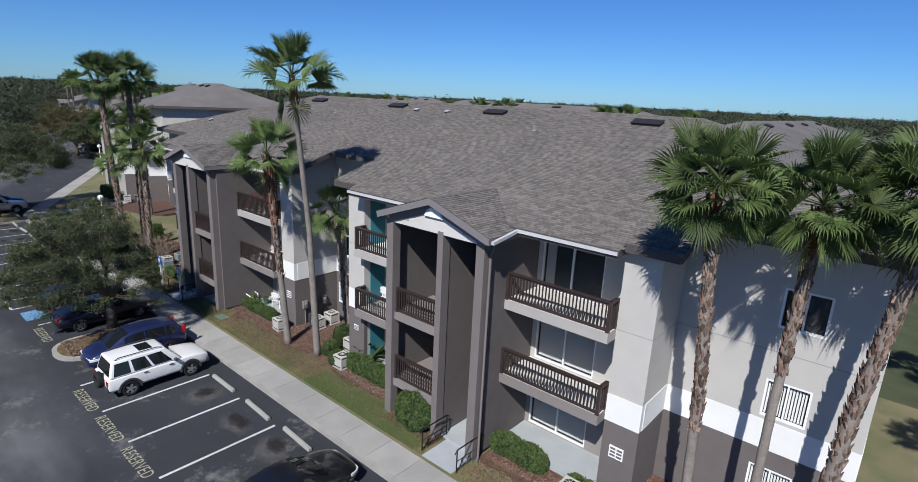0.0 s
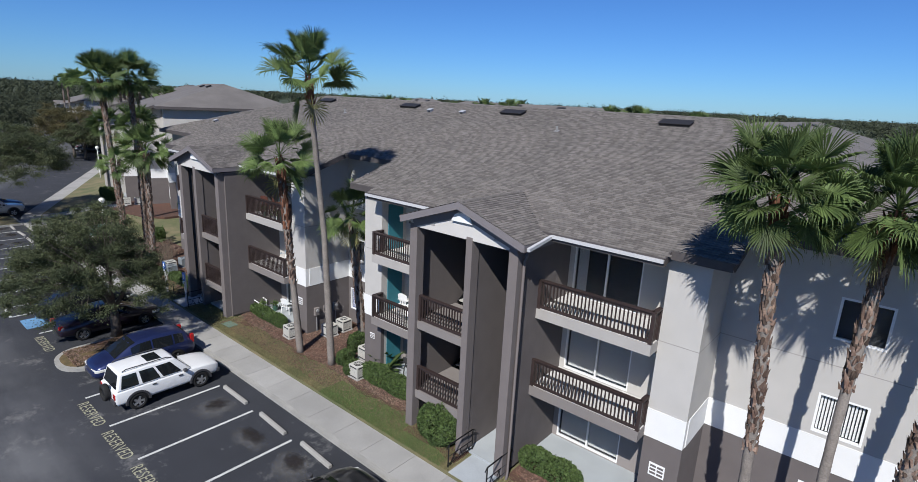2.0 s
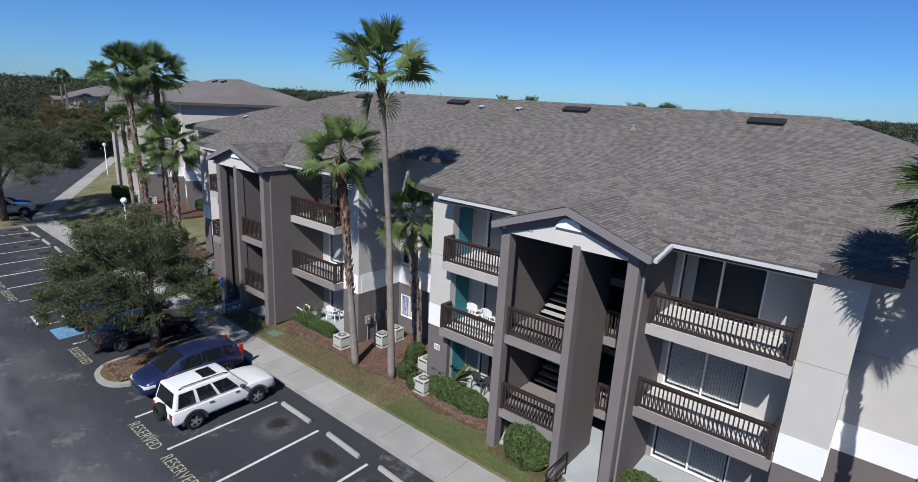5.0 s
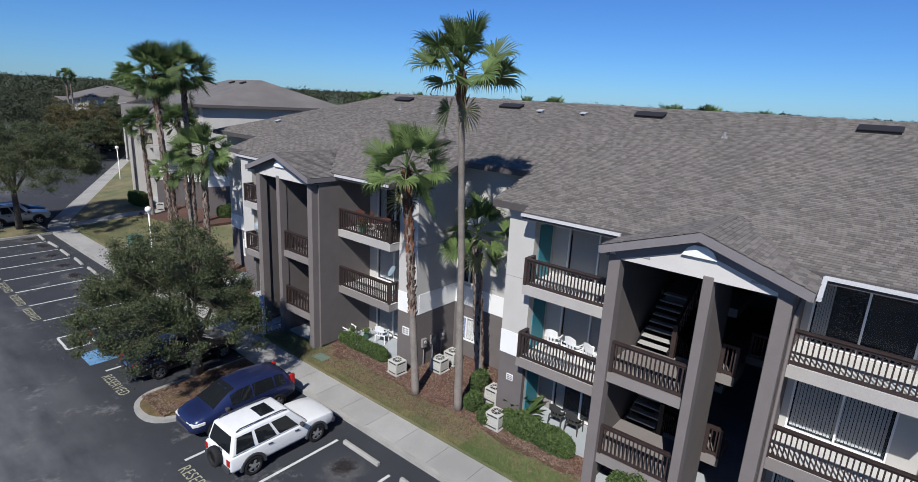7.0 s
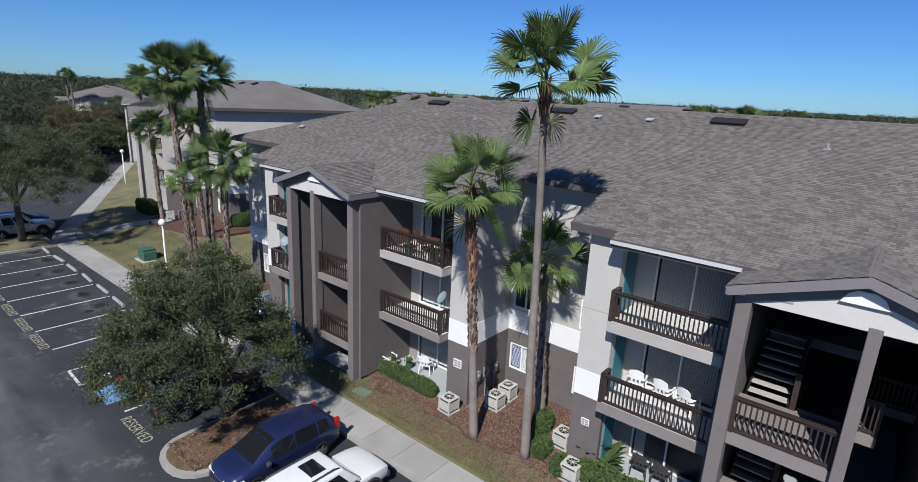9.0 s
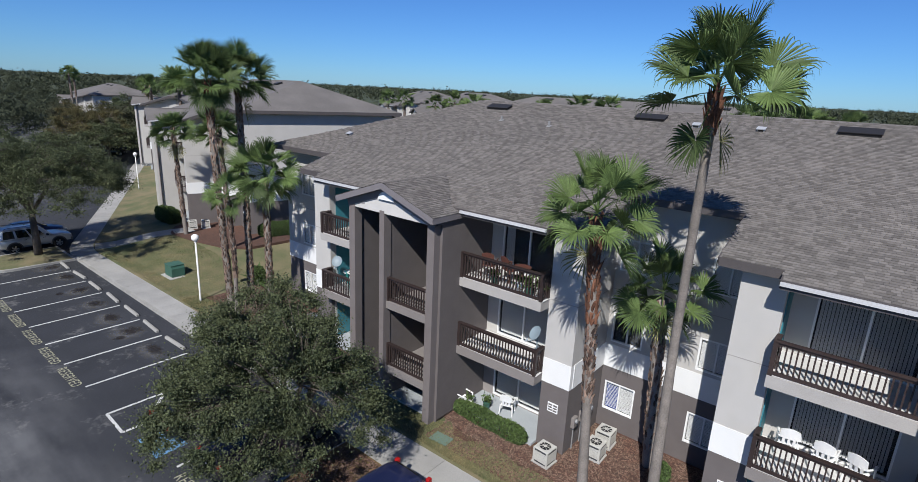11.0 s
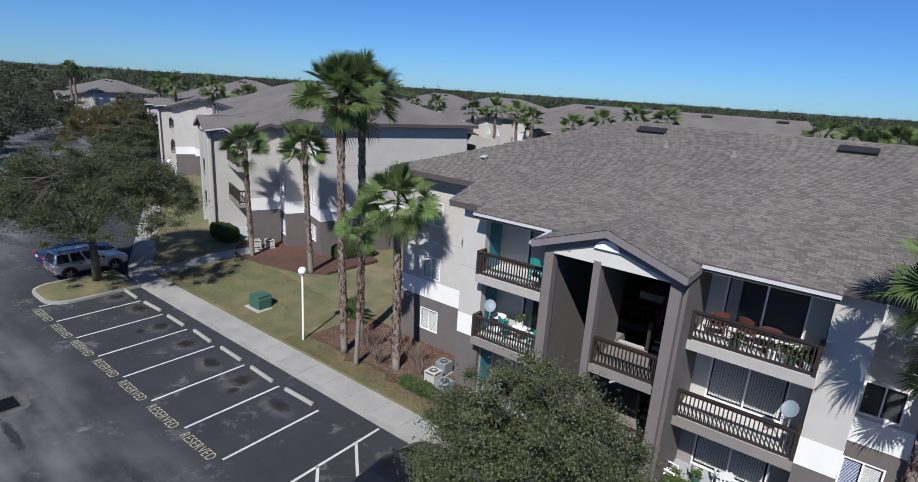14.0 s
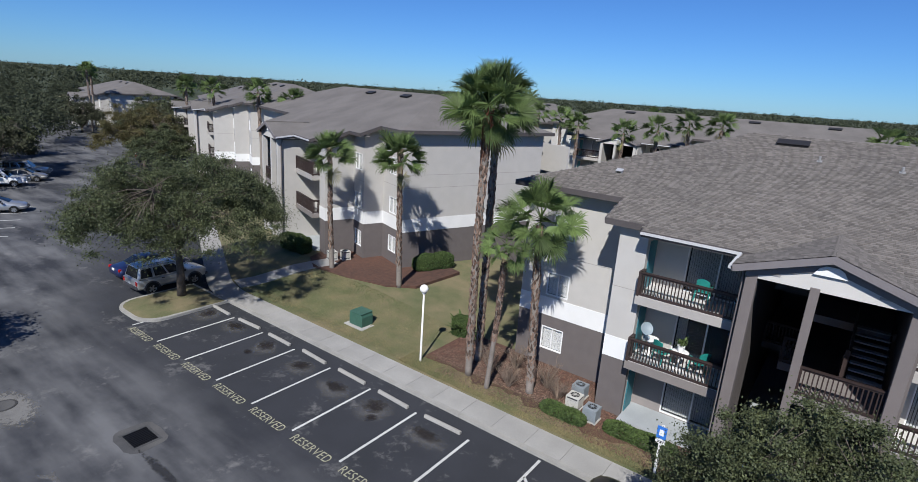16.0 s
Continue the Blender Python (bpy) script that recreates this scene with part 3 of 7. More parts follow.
BALUSTER = Shape().box(-0.019, 0.019, -0.019, 0.019, 0, 0.84).mesh("baluster", WOOD)


def fit_window(parent, m, blind=True, curtain=None):
    w = part("window", WIN[0], None, parent, "white-framed sliding window", m)
    part("pane", WIN[1], None, w).visible_shadow = False
    if blind:
        part("blind", WIN[4 if blind == 2 else 2], None, w, "upright slat blind" if blind == 2 else "closed white horizontal blind")
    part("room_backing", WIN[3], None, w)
    if curtain:
        part("curtain", Shape().box(0.07, 0.58, 0.08, 0.09, 0.07, 1.13), curtain, w, "plain blue curtain")
    return w


def fit_slider(parent, m, blind=1):
    w = part("sliding_door", SLIDER[0], None, parent, "white-framed sliding glass door", m)
    part("pane", SLIDER[1], None, w).visible_shadow = False
    if blind:
        part("blind", SLIDER[2 if blind == 1 else 4], None, w, "vertical slat blind")
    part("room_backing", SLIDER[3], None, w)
    return w


def railing(parent, name, x0, x1, y, z, ret=None, singly=True):
    """A dark timber railing along x from x0 to x1 at depth y on the deck height z; ret: (x, y1) of a short return."""
    sh = Shape()
    bars = Shape()
    runs = [((x0, y), (x1, y))] + ([((ret[0], y), (ret[0], ret[1]))] if ret else [])
    for (ax, ay), (bx, by) in runs:
        sh.beam((ax, ay, z + 0.97), (bx, by, z + 0.97), 0.14, 0.045)
        sh.beam((ax, ay, z + 0.91), (bx, by, z + 0.91), 0.045, 0.08)
        sh.beam((ax, ay, z + 0.08), (bx, by, z + 0.08), 0.045, 0.09)
    posts = [(x0, y), (x1, y)] + ([ret] if ret else [])
    for px_, py_ in posts:
        sh.box(px_ - 0.055, px_ + 0.055, py_ - 0.055, py_ + 0.055, z, z + 0.99)
    rail = part(name, sh, WOOD, parent, "dark brown timber railing")
    for (ax, ay), (bx, by) in runs:
        length = math.hypot(bx - ax, by - ay)
        n = max(2, round(length / 0.125))
        for i in range(1, n):
            q = i / n
            p = (ax + (bx - ax) * q, ay + (by - ay) * q)
            if singly:
                part("baluster", BALUSTER, None, rail, at=pose(p[0], p[1], z + 0.1))
            else:
                bars.box(p[0] - 0.02, p[0] + 0.02, p[1] - 0.02, p[1] + 0.02, z + 0.1, z + 0.94)
    if not singly:
        tagged(part("rail_infill", bars, WOOD, rail), kind="stuff")
    return rail


def clip_poly(poly, a, b, c):
    """The part of a flat polygon where a*x + b*y + c >= 0."""
    out = []
    for i, p in enumerate(poly):
        q = poly[(i + 1) % len(poly)]
        dp, dq = a * p[0] + b * p[1] + c, a * q[0] + b * q[1] + c
        if dp >= 0:
            out.append(p)
        if dp * dq < 0:
            t = dp / (dp - dq)
            out.append((p[0] + t * (q[0] - p[0]), p[1] + t * (q[1] - p[1])))
    return out


def building(at, label, ends_neg, ends_pos, near=True, flank_brown=True, depth=9.9, group="", shingled=False, bars=False, blank=2.3):
    """A three-storey apartment block, mirrored about its middle, with a gabled stair porch in each half.
    ends: steps beyond the outer pier, as (inner u, outer u, wall depth, window u or None)."""
    house = thing("apartment_building", at, label, "apartment building", group)
    W = {k: Shape() for k in "bwg"}
    mats = {"b": (BROWN, "lower_wall", "brown-painted stucco"), "w": (WHITE, "wall_band", "white painted stucco band"), "g": (GREY, "upper_wall", "pale grey stucco")}

    def roof_z(x, y):
        return min(slope_front(y), slope_front(2 * depth - y), *[zE + (edge - s * x) * PITCH for s, edge, zE in hips])

    def wall(axis, a0, a1, face, out, top, holes=(), thick=0.2, zones=None, bottom=-0.8):
        """A wall along axis from a0 to a1 with its outer face at `face`, looking along `out` (+1 or -1); top: height or function."""
        a0, a1 = min(a0, a1), max(a0, a1)
        topf = top if callable(top) else (lambda a: top)
        zones = zones or (("b", bottom, BAND0, 0), ("w", BAND0, BAND1, 0.02), ("g", BAND1, None, 0))
        cuts = sorted({a0, a1, *[min(max(h[i], a0), a1) for h in holes for i in (0, 1)]})
        for key, z0, z1, proud in zones:
            zc = [z0] + sorted({h[i] for h in holes for i in (2, 3) if h[i] > z0 and (z1 is None or h[i] < z1)}) + [z1]
            for i in range(len(cuts) - 1):
                for j in range(len(zc) - 1):
                    p0, p1, q0, q1 = cuts[i], cuts[i + 1], zc[j], zc[j + 1]
                    am, zm = (p0 + p1) / 2, (q0 + (q1 if q1 is not None else q0 + 0.2)) / 2
                    if p1 - p0 < 1e-4 or any(h[0] < am < h[1] and h[2] < zm < h[3] for h in holes):
                        continue
                    t0, t1 = (q1, q1) if q1 is not None else (topf(p0), topf(p1))
                    f0, f1 = face + out * proud, face - out * thick
                    vs = []
                    for f in (f0, f1):
                        for a, z in ((p0, q0), (p1, q0), (p1, t1), (p0, t0)):
                            vs.append((a, f, z) if axis == "x" else (f, a, z))
                    W[key].add(vs, [(0, 1, 2, 3), (7, 6, 5, 4), (0, 4, 5, 1), (1, 5, 6, 2), (2, 6, 7, 3), (3, 7, 4, 0)])

    allb = (("b", -0.8, None, 0),)
    allg = (("g", -0.8, None, 0),)
    hips = []
    for s, ends in ((-1, ends_neg), (1, ends_pos)):
        f = (ends[-1][2] if ends else 2.7) - 0.6
        hips.append((s, (ends[-1][1] if ends else blank) + 0.55, slope_front(f)))
    under = lambda y: slope_front(y) - 0.14
    parts_later = []
    windows_z = (1.02, 3.86, 6.68)
    REC = 2.7
    FL = 0.6  # where the stair flights leave the landings
    # recess between the halves
    holes = [(s * u0 if s > 0 else -u1, s * u1 if s > 0 else -u0, z, z + 1.2) for s in (-1, 1) for u0, u1 in ((0.95, 2.13),) for z in windows_z]
    wall("x", -2.3 if ends_neg else -blank, 2.3 if ends_pos else blank, REC, -1, under(REC), holes)
    for s in (-1, 1):
        for k, z in enumerate(windows_z):
            fit_window(house, pose(0.95 if s > 0 else -2.13, REC + 0.03, z), blind=not (k == 1 and s < 0), curtain=BLUECURTAIN if (s < 0 and k == 0 and near) else None)
    for s, ends in ((-1, ends_neg), (1, ends_pos)):
        X = lambda u: s * u
        if not ends:
            wall("y", REC + 0.2, 2 * depth - REC, X(blank), s, under(REC) + 0.05, thick=0.25)
            continue
        # piers beside the balconies
        wall("x", X(2.3), X(3.4), 0, -1, under(0))
        wall("y", 0.2, REC, X(2.3), -s, under, thick=0.25)
        wall("y", 0.2, 1.4, X(3.4), s, under, thick=0.25, zones=(("g", 0.1, None, 0),))
        wall("x", X(15.45), X(16.6), 0, -1, under(0))
        wall("y", 0.2, 1.4, X(15.45), -s, under, thick=0.25, zones=(("g", 0.1, None, 0),))
        # stepped end
        prev_y = 0.2
        for u0, u1, y, wu in ends:
            wall("y", prev_y, y, X(u0), s, under, thick=0.25)
            holes = [(min(X(wu), X(wu + 1.18)), max(X(wu), X(wu + 1.18)), z, z + 1.2) for z in windows_z] if wu else []
            wall("x", X(u0 - 0.25), X(u1), y, -1, under(y), holes)
            if wu:
                for k, z in enumerate(windows_z):
                    fit_window(house, pose(min(X(wu), X(wu + 1.18)), y + 0.03, z), blind=(2, 2, 0)[k] if s > 0 and near else 1)
            prev_y = y + 0.2
        yE = ends[-1][2]
        wall("y", yE + 0.2, 2 * depth - yE, X(ends[-1][1]), s, under(yE) + 0.05, thick=0.25)
        # balcony back walls with sliding doors
        for u0, u1, ud in ((3.4, 6.95, 4.0), (11.6, 15.45, 11.78)):
            holes = [(min(X(ud), X(ud + 2.44)), max(X(ud), X(ud + 2.44)), z + 0.03, z + 2.06) for z in FLOORS]
            W["t"] = Shape()
            wall("x", X(u0), X(u1), 1.4, -1, under(0), holes, zones=(("t", -0.5, BAND0, 0), ("g", BAND0, None, 0)))
            part("patio_wall", W["t"], TAUPE, house, "pinkish taupe stucco")
            for k, z in enumerate(FLOORS):
                fit_slider(house, pose(min(X(ud), X(ud + 2.44)), 1.45, z + 0.03), blind=1 if (k * 2 + int(u0) + (s > 0)) % 3 != 1 else 2)
            outer = u0 > 8
            for k, z in enumerate(FLOORS):
                if k:
                    e = u1 if outer else u0
                    w0, w1 = (u0, u1 + 0.0) if outer else (u0 - 0.0, u1)
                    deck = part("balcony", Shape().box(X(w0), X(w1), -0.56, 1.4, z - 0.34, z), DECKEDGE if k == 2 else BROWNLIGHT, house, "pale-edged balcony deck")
                    tagged(part("deck_surface", Shape().box(X(w0) + 0.02, X(w1) - 0.02, -0.5, 1.38, z, z + 0.012), DECKTOP, deck), "pale concrete deck surface")
                    r0, r1 = (u0 + 0.06, u1 - 0.06) if outer else (u0 + 0.06, u1 - 0.06)
                    railing(deck, "railing", X(r0), X(r1), -0.49, z, ret=(X(r1 if outer else r0), -0.03), singly=near or bars)
                else:
                    part("patio", Shape().box(X(u0), X(u1), -0.35, 1.4, -0.6, z), SLABBLUE, house, "grey painted concrete patio slab")
            # closet door on the pier's inner face
            e = u1 if outer else u0
            for z in FLOORS:
                xx = X(e) + (-s if outer else s) * 0.012
                part("closet_door", Shape().box(xx - 0.02, xx + 0.02, 0.35, 1.2, z + 0.02, z + 2.03), TEAL, house, "teal painted flush door")
        # stair porch
        fl = None if flank_brown else allg
        base = allb if flank_brown else allg
        wall("y", -1.62, 1.4, X(6.95), -s, under, thick=0.2, zones=base)
        wall("y", -1.62, 1.4, X(11.6), s, under, thick=0.2, zones=base)
        wall("y", 1.4, 12, X(6.95), -s, 8.15, thick=0.2, zones=allb)
        wall("y", 1.4, 12, X(11.6), s, 8.15, thick=0.2, zones=allb)
        wall("y", -1.9, 0.6, X(9.85), s, 8.15, thick=0.2, zones=allb)
        wall("x", X(6.95), X(11.6), 12, -1, 8.15, zones=allb)
        for u0, u1 in ((7.06, 7.40), (9.62, 9.88), (11.32, 11.66)):
            bevel(part("column", Shape().box(X(u0), X(u1), -1.95, -1.55, -0.5, 8.2), BROWNCOL if flank_brown else GREY, house, "square painted porch column"), 0.015, 1)
        part("porch_floor", Shape().box(X(6.95), X(11.6), -1.6, 12, -0.6, 0.28), SLABBLUE, house, "grey concrete entry floor")
        part("porch_ceiling", Shape().box(X(6.93), X(11.62), -1.9, 12, 8.14, 8.2), BROWN, house, "brown porch ceiling")
        for k, z in enumerate((1.74, 4.55)):
            land = part("landing", Shape().box(X(7.16), X(9.65), -1.8, FL, z - 0.3, z), BROWNLIGHT, house, "concrete stair landing")
            railing(land, "railing", X(7.44), X(9.6), -1.7, z, singly=near or bars)
            stub = part("landing_return", Shape().box(X(9.65), X(10.35), FL + 0.02, FL + 1.3, z - 0.3, z), BROWNLIGHT, house, "concrete return of the landing")
            railing(stub, "railing", X(9.9), X(10.3), FL + 0.1, z, singly=near or bars)
            treads = []
            for i in range(8):
                treads.append((7.3, 8.36, FL + i * 0.27, z + (i + 1) * 0.176))
                treads.append((8.56, 9.58, FL + i * 0.27, z - i * 0.176))
            stair = part("stair", Shape().box(X(8.39), X(8.53), FL - 0.02, FL + 0.12, z, z + 1.12), WOOD, house, "dark timber stair rail with pale concrete treads")
            for u, za, zb in ((7.32, 0.02, 1.43), (8.35, 0.02, 1.43), (8.58, -0.1, -1.36), (9.56, -0.1, -1.36)):
                part("stringer", Shape().beam((X(u), FL, z + za), (X(u), FL + 2.2, z + zb), 0.05, 0.26), METALBLACK, stair)
            for u, up in ((8.41, 1), (8.51, -1)):
                rail_ = part("handrail", Shape().beam((X(u), FL, z + 0.95), (X(u), FL + 2.2, z + 0.95 + up * 1.41), 0.06, 0.12), WOOD, stair)
                for i in range(1, 9 if near else 1):
                    q = i / 9
                    zq = z + up * 1.41 * q
                    part("baluster", Shape().box(X(u) - 0.02, X(u) + 0.02, FL + 2.2 * q - 0.02, FL + 2.2 * q + 0.02, zq + 0.05, zq + 0.93), WOOD, rail_)
            for u0, u1, y, zz in treads:
                part("tread", Shape().box(X(u0), X(u1), y, y + 0.25, zz - 0.05, zz), CONCRETE, stair)
        for z in FLOORS[1:]:
            part("corridor_floor", Shape().box(X(7.16), X(9.7), FL + 2.2, 12, z - 0.3, z).box(X(9.7), X(11.4), 6.0, 12, z - 0.3, z), BROWNLIGHT, house, "concrete corridor floor")
            railing(house, "corridor_railing", X(9.8), X(11.35), 6.1, z, singly=near or bars)
        # gable
        c, hw, gz = GC, GW, 8.45
        top = gz + hw * PITCH
        tri = Shape().prism([(X(7.06), 8.1), (X(11.66), 8.1), (X(11.66), gz + 0.05), (X(c), top - 0.06), (X(7.06), gz - 0.005)], -1.93, -1.8)
        part("gable_wall", tri, GABLE, house, "pale grey gable panel")
        part("gable_vent", Shape().prism([(X(c) - 0.44, top - 0.68), (X(c) + 0.44, top - 0.68), (X(c) + 0.32, top - 0.48), (X(c) + 0.16, top - 0.38), (X(c) - 0.16, top - 0.38), (X(c) - 0.32, top - 0.48)], -2.03, -1.93), TRIM, house, "white vent under the gable peak")
        for du in (-1.5, 1.5):
            part("gable_plate", Shape().box(X(c + du) - 0.25, X(c + du) + 0.25, -1.95, -1.93, 8.3, 8.36), SOFFIT, house)
        gr = Shape()
        for q in (-1, 1):
            P = [(c, -2.24), (c + q * hw, -2.24), (c + q * hw, -0.72), (c, 1.62)]
            P = [(X(u), y, top - abs(u - c) * PITCH) for u, y in P]
            gr.add(P, [(0, 1, 2, 3) if q * s > 0 else (3, 2, 1, 0)])
        ob = part("gable_roof", gr.mesh("gable_roof", ROOFFAR, keep=True), ROOFFAR, house, "shingled gable over the stair porch")
        md = ob.modifiers.new("thick", "SOLIDIFY")
        md.thickness, md.offset = 0.07, -1
        fa = Shape()
        for q in (-1, 1):
            fa.beam((X(c - q * 0.035), -2.26 + q * 0.002, top - 0.094), (X(c + q * hw), -2.26 + q * 0.002, gz - 0.105), 0.04, 0.22)
            fa.beam((X(c + q * hw), -2.26, gz - 0.1), (X(c + q * hw), -0.6, gz - 0.1), 0.04, 0.2)
        rs_ = Shape()
        for q in (-1, 1):
            rs_.beam((X(c - q * 0.03), -1.955 - q * 0.002, top - 0.30), (X(c + q * (hw - 0.36)), -1.955 - q * 0.002, gz - 0.30 + 0.36 * PITCH), 0.06, 0.36)
        part("frieze_board", rs_, RAKE, house, "taupe-grey frieze boards under the rake")
        part("gable_fascia", fa, RAKE, house, "taupe-grey rake boards")
        part("ridge_cap", Shape().beam((X(c), -2.23, top + 0.008), (X(c), 1.25, top + 0.008), 0.16, 0.024), SHINGLE, house, "shingled ridge cap")
        # gutters and downpipes
        for u0, u1 in ((3.3, c - hw - 0.02), (c + hw + 0.02, 15.55)):
            gt = Shape()
            gt.box(X(u0), X(u1), EAVE_Y - 0.12, EAVE_Y - 0.045, EAVE_Z - 0.135, EAVE_Z - 0.04)
            part("gutter", gt, GUTTER, house, "white metal gutter")
        e = c + hw
        ggt = Shape()
        ggt.beam((X(e + 0.04), EAVE_Y - 0.1, EAVE_Z - 0.1), (X(e + 0.1), -2.18, gz - 0.12), 0.1, 0.1)
        part("gutter", ggt, GUTTER, house, "white metal gutter")
        dp = Shape()
        dp.tube([(X(11.77), -1.62, 8.3), (X(11.77), -1.62, 8.0), (X(11.74), -1.7, 7.8), (X(11.74), -1.7, 0.35), (X(11.8), -1.85, 0.2)], [0.05] * 5, 6)
        part("downpipe", dp, DOWNPIPE, house, "painted round downpipe", smooth=True)
        # sign with unit numbers, drawn as bars
        if near:
            for u, y, z, k in ((15.98, -0.012, 1.6, 1.0), (2.85, -0.012, 1.75, 0.6)) if s > 0 else ((2.85, -0.012, 1.75, 0.85),):
                sg = part("unit_sign", Shape().box(X(u) - 0.24 * k, X(u) + 0.24 * k, y - 0.02, y + 0.01, z, z + 0.42 * k), TRIM, house, "white sign with dark bars")
                for r in range(3):
                    for q in (0, 1):
                        part("sign_bar", Shape().box(X(u) + (-0.2 + q * 0.22) * k, X(u) + (-0.02 + q * 0.22) * k, y - 0.026, y - 0.02, z + (0.06 + r * 0.12) * k, z + (0.13 + r * 0.12) * k), BROWN, sg)
    # back of the house
    wall("x", -21 if ends_neg else -blank, 21 if ends_pos else blank, 2 * depth - 0.2, 1, under(0), zones=(("b", 0.1, BAND0, 0), ("w", BAND0, BAND1, 0.02), ("g", BAND1, None, 0)))
    for k, (mat, nm, lb) in mats.items():
        part(nm, W[k], mat, house, lb)
    # joint lines in the stucco
    z = 5.93
    runs = [(-2.3, 2.3, REC - 0.003, REC + 0.1, z)]
    for s, ends in ((-1, ends_neg), (1, ends_pos)):
        if not ends:
            continue
        runs += [(s * 2.3, s * 3.4, -0.003, 0.1, z), (s * 15.45, s * 16.6, -0.003, 0.1, z), (s * 2.297, s * 2.4, 0, REC, z), (s * 16.5, s * 16.603, 0, ends[0][2], z)]
        runs += [(s * u0, s * u1, y - 0.003, y + 0.1, z) for u0, u1, y, wu in ends]
        ue, ye = ends[-1][1], ends[-1][2]
        runs += [(s * (ue - 0.1), s * (ue + 0.003), ye, 2 * depth - ye, z + dz) for dz in (0, 0.9)]
    for x0, x1, y0, y1, zj in runs:
        part("stucco_joint", Shape().box(x0, x1, y0, y1, zj, zj + 0.025), SOFFIT, house, "thin joint line in the stucco")
    # roof
    cols = []
    for s, ends in ((-1, ends_neg), (1, ends_pos)):
        if not ends:
            continue
        seg = [(1.75, 3.32, PIER_EAVE), (3.32, 15.53, EAVE_Y), (15.53, 16.6 + 0.55, PIER_EAVE)] + [(u0 + 0.55, u1 + 0.55, y - 0.6) for u0, u1, y, _ in ends]
        cols += [(min(s * a, s * b), max(s * a, s * b), f) for a, b, f in seg]
    cols.append((-1.75 if ends_neg else -blank - 0.55, 1.75 if ends_pos else blank + 0.55, REC - 0.6))
    cols.sort()
    rs, fa, so = Shape(), Shape(), Shape()
    pl = [lambda x, y: slope_front(y), lambda x, y: slope_front(2 * depth - y)] + [(lambda x, y, h=h: h[2] + (h[1] - h[0] * x) * PITCH) for h in hips]
    lin = [(p(1, 0) - p(0, 0), p(0, 1) - p(0, 0), p(0, 0)) for p in pl]
    for x0, x1, f in cols:
        for i, p in enumerate(lin):
            poly = [(x0, f), (x1, f), (x1, 2 * depth - f), (x0, 2 * depth - f)]
            for j, q in enumerate(lin):
                if i != j and len(poly) > 2:
                    poly = clip_poly(poly, q[0] - p[0], q[1] - p[1], q[2] - p[2])
            if len(poly) > 2:
                rs.add([(x, y, p[0] * x + p[1] * y + p[2]) for x, y in poly], [tuple(range(len(poly)))])
        for back in (0, 1):
            y = 2 * depth - f if back else f
            sg = 1 if back else -1
            fa.beam((x0, y + sg * 0.02, roof_z(x0, y) - 0.12), (x1, y + sg * 0.02, roof_z(x1, y) - 0.12), 0.04, 0.24)
            so.box(x0 + 0.03, x1 - 0.03, y, y - sg * (0.75 if f != EAVE_Y else 2.1), roof_z(x0 + 0.6, y) - 0.24, roof_z(x0 + 0.6, y) - 0.2)
    for (a0, a1, fa_), (b0, b1, fb) in zip(cols, cols[1:]):
        lo, hi = min(fa_, fb), max(fa_, fb)
        sx = 1 if fa_ < fb else -1
        for back in (0, 1):
            ya, yb = (lo, hi) if not back else (2 * depth - lo, 2 * depth - hi)
            fa.beam((a1 + sx * 0.02, ya, roof_z(a1, ya) - 0.12), (a1 + sx * 0.02, yb, roof_z(a1, yb) - 0.12), 0.04, 0.24)
    for s, edge, zE in hips:
        en = ends_neg if s < 0 else ends_pos
        f = (en[-1][2] if en else REC) - 0.6
        fa.beam((s * (edge + 0.02), f, zE - 0.12), (s * (edge + 0.02), 2 * depth - f, zE - 0.12), 0.04, 0.24)
        so.box(s * edge, s * (edge - 0.6), f, 2 * depth - f, zE - 0.24, zE - 0.2)
    bm = bmesh.new()
    bm.from_mesh(rs.mesh("roof", ROOFFAR, keep=True))
    bmesh.ops.remove_doubles(bm, verts=bm.verts, dist=0.01)
    rme = bpy.data.meshes.new("roof")
    bm.to_mesh(rme)
    bm.free()
    rme.materials.append(ROOFFAR)
    roof = part("roof", rme, ROOFFAR, house, "grey-brown asphalt shingle hip roof")
    md = roof.modifiers.new("thick", "SOLIDIFY")
    md.thickness, md.offset = 0.06, -1
    part("fascia", fa, FASCIA, house, "dark painted fascia board")
    part("soffit", so, SOFFIT, house)
    # ridge vents and pipes
    for x in (-12.2, -4.0, 3.6, 12.0) if ends_neg and ends_pos else (5.0, 12.0) if ends_pos else (-12.0, -5.0):
        vt = Shape().box(-0.64, 0.64, -0.25, 0.25, 0.03, 0.13)
        v = part("roof_vent", vt, VENT, roof, "long dark slot vent", pose(x, depth - 1.15, slope_front(depth - 1.15), 18.73))
        part("vent_cap", Shape().box(-0.67, 0.67, -0.28, 0.28, 0.13, 0.155), VENT, v)
    if near:
        for x, y in ((-10.95, 7.2), (7.3, 7.0), (-8.1, 7.0)):
            p = part("pipe_vent", Shape().tube([(0, 0, -0.05), (0, 0, 0.24)], [0.05, 0.05], 8), PIPEGREY, roof, "small grey pipe vent", pose(x, y, roof_z(x, y)))
            part("collar", Shape().box(-0.1, 0.1, -0.1, 0.1, 0.02, 0.04), PIPEGREY, p, at=pose(0, 0, 0, 18.73))
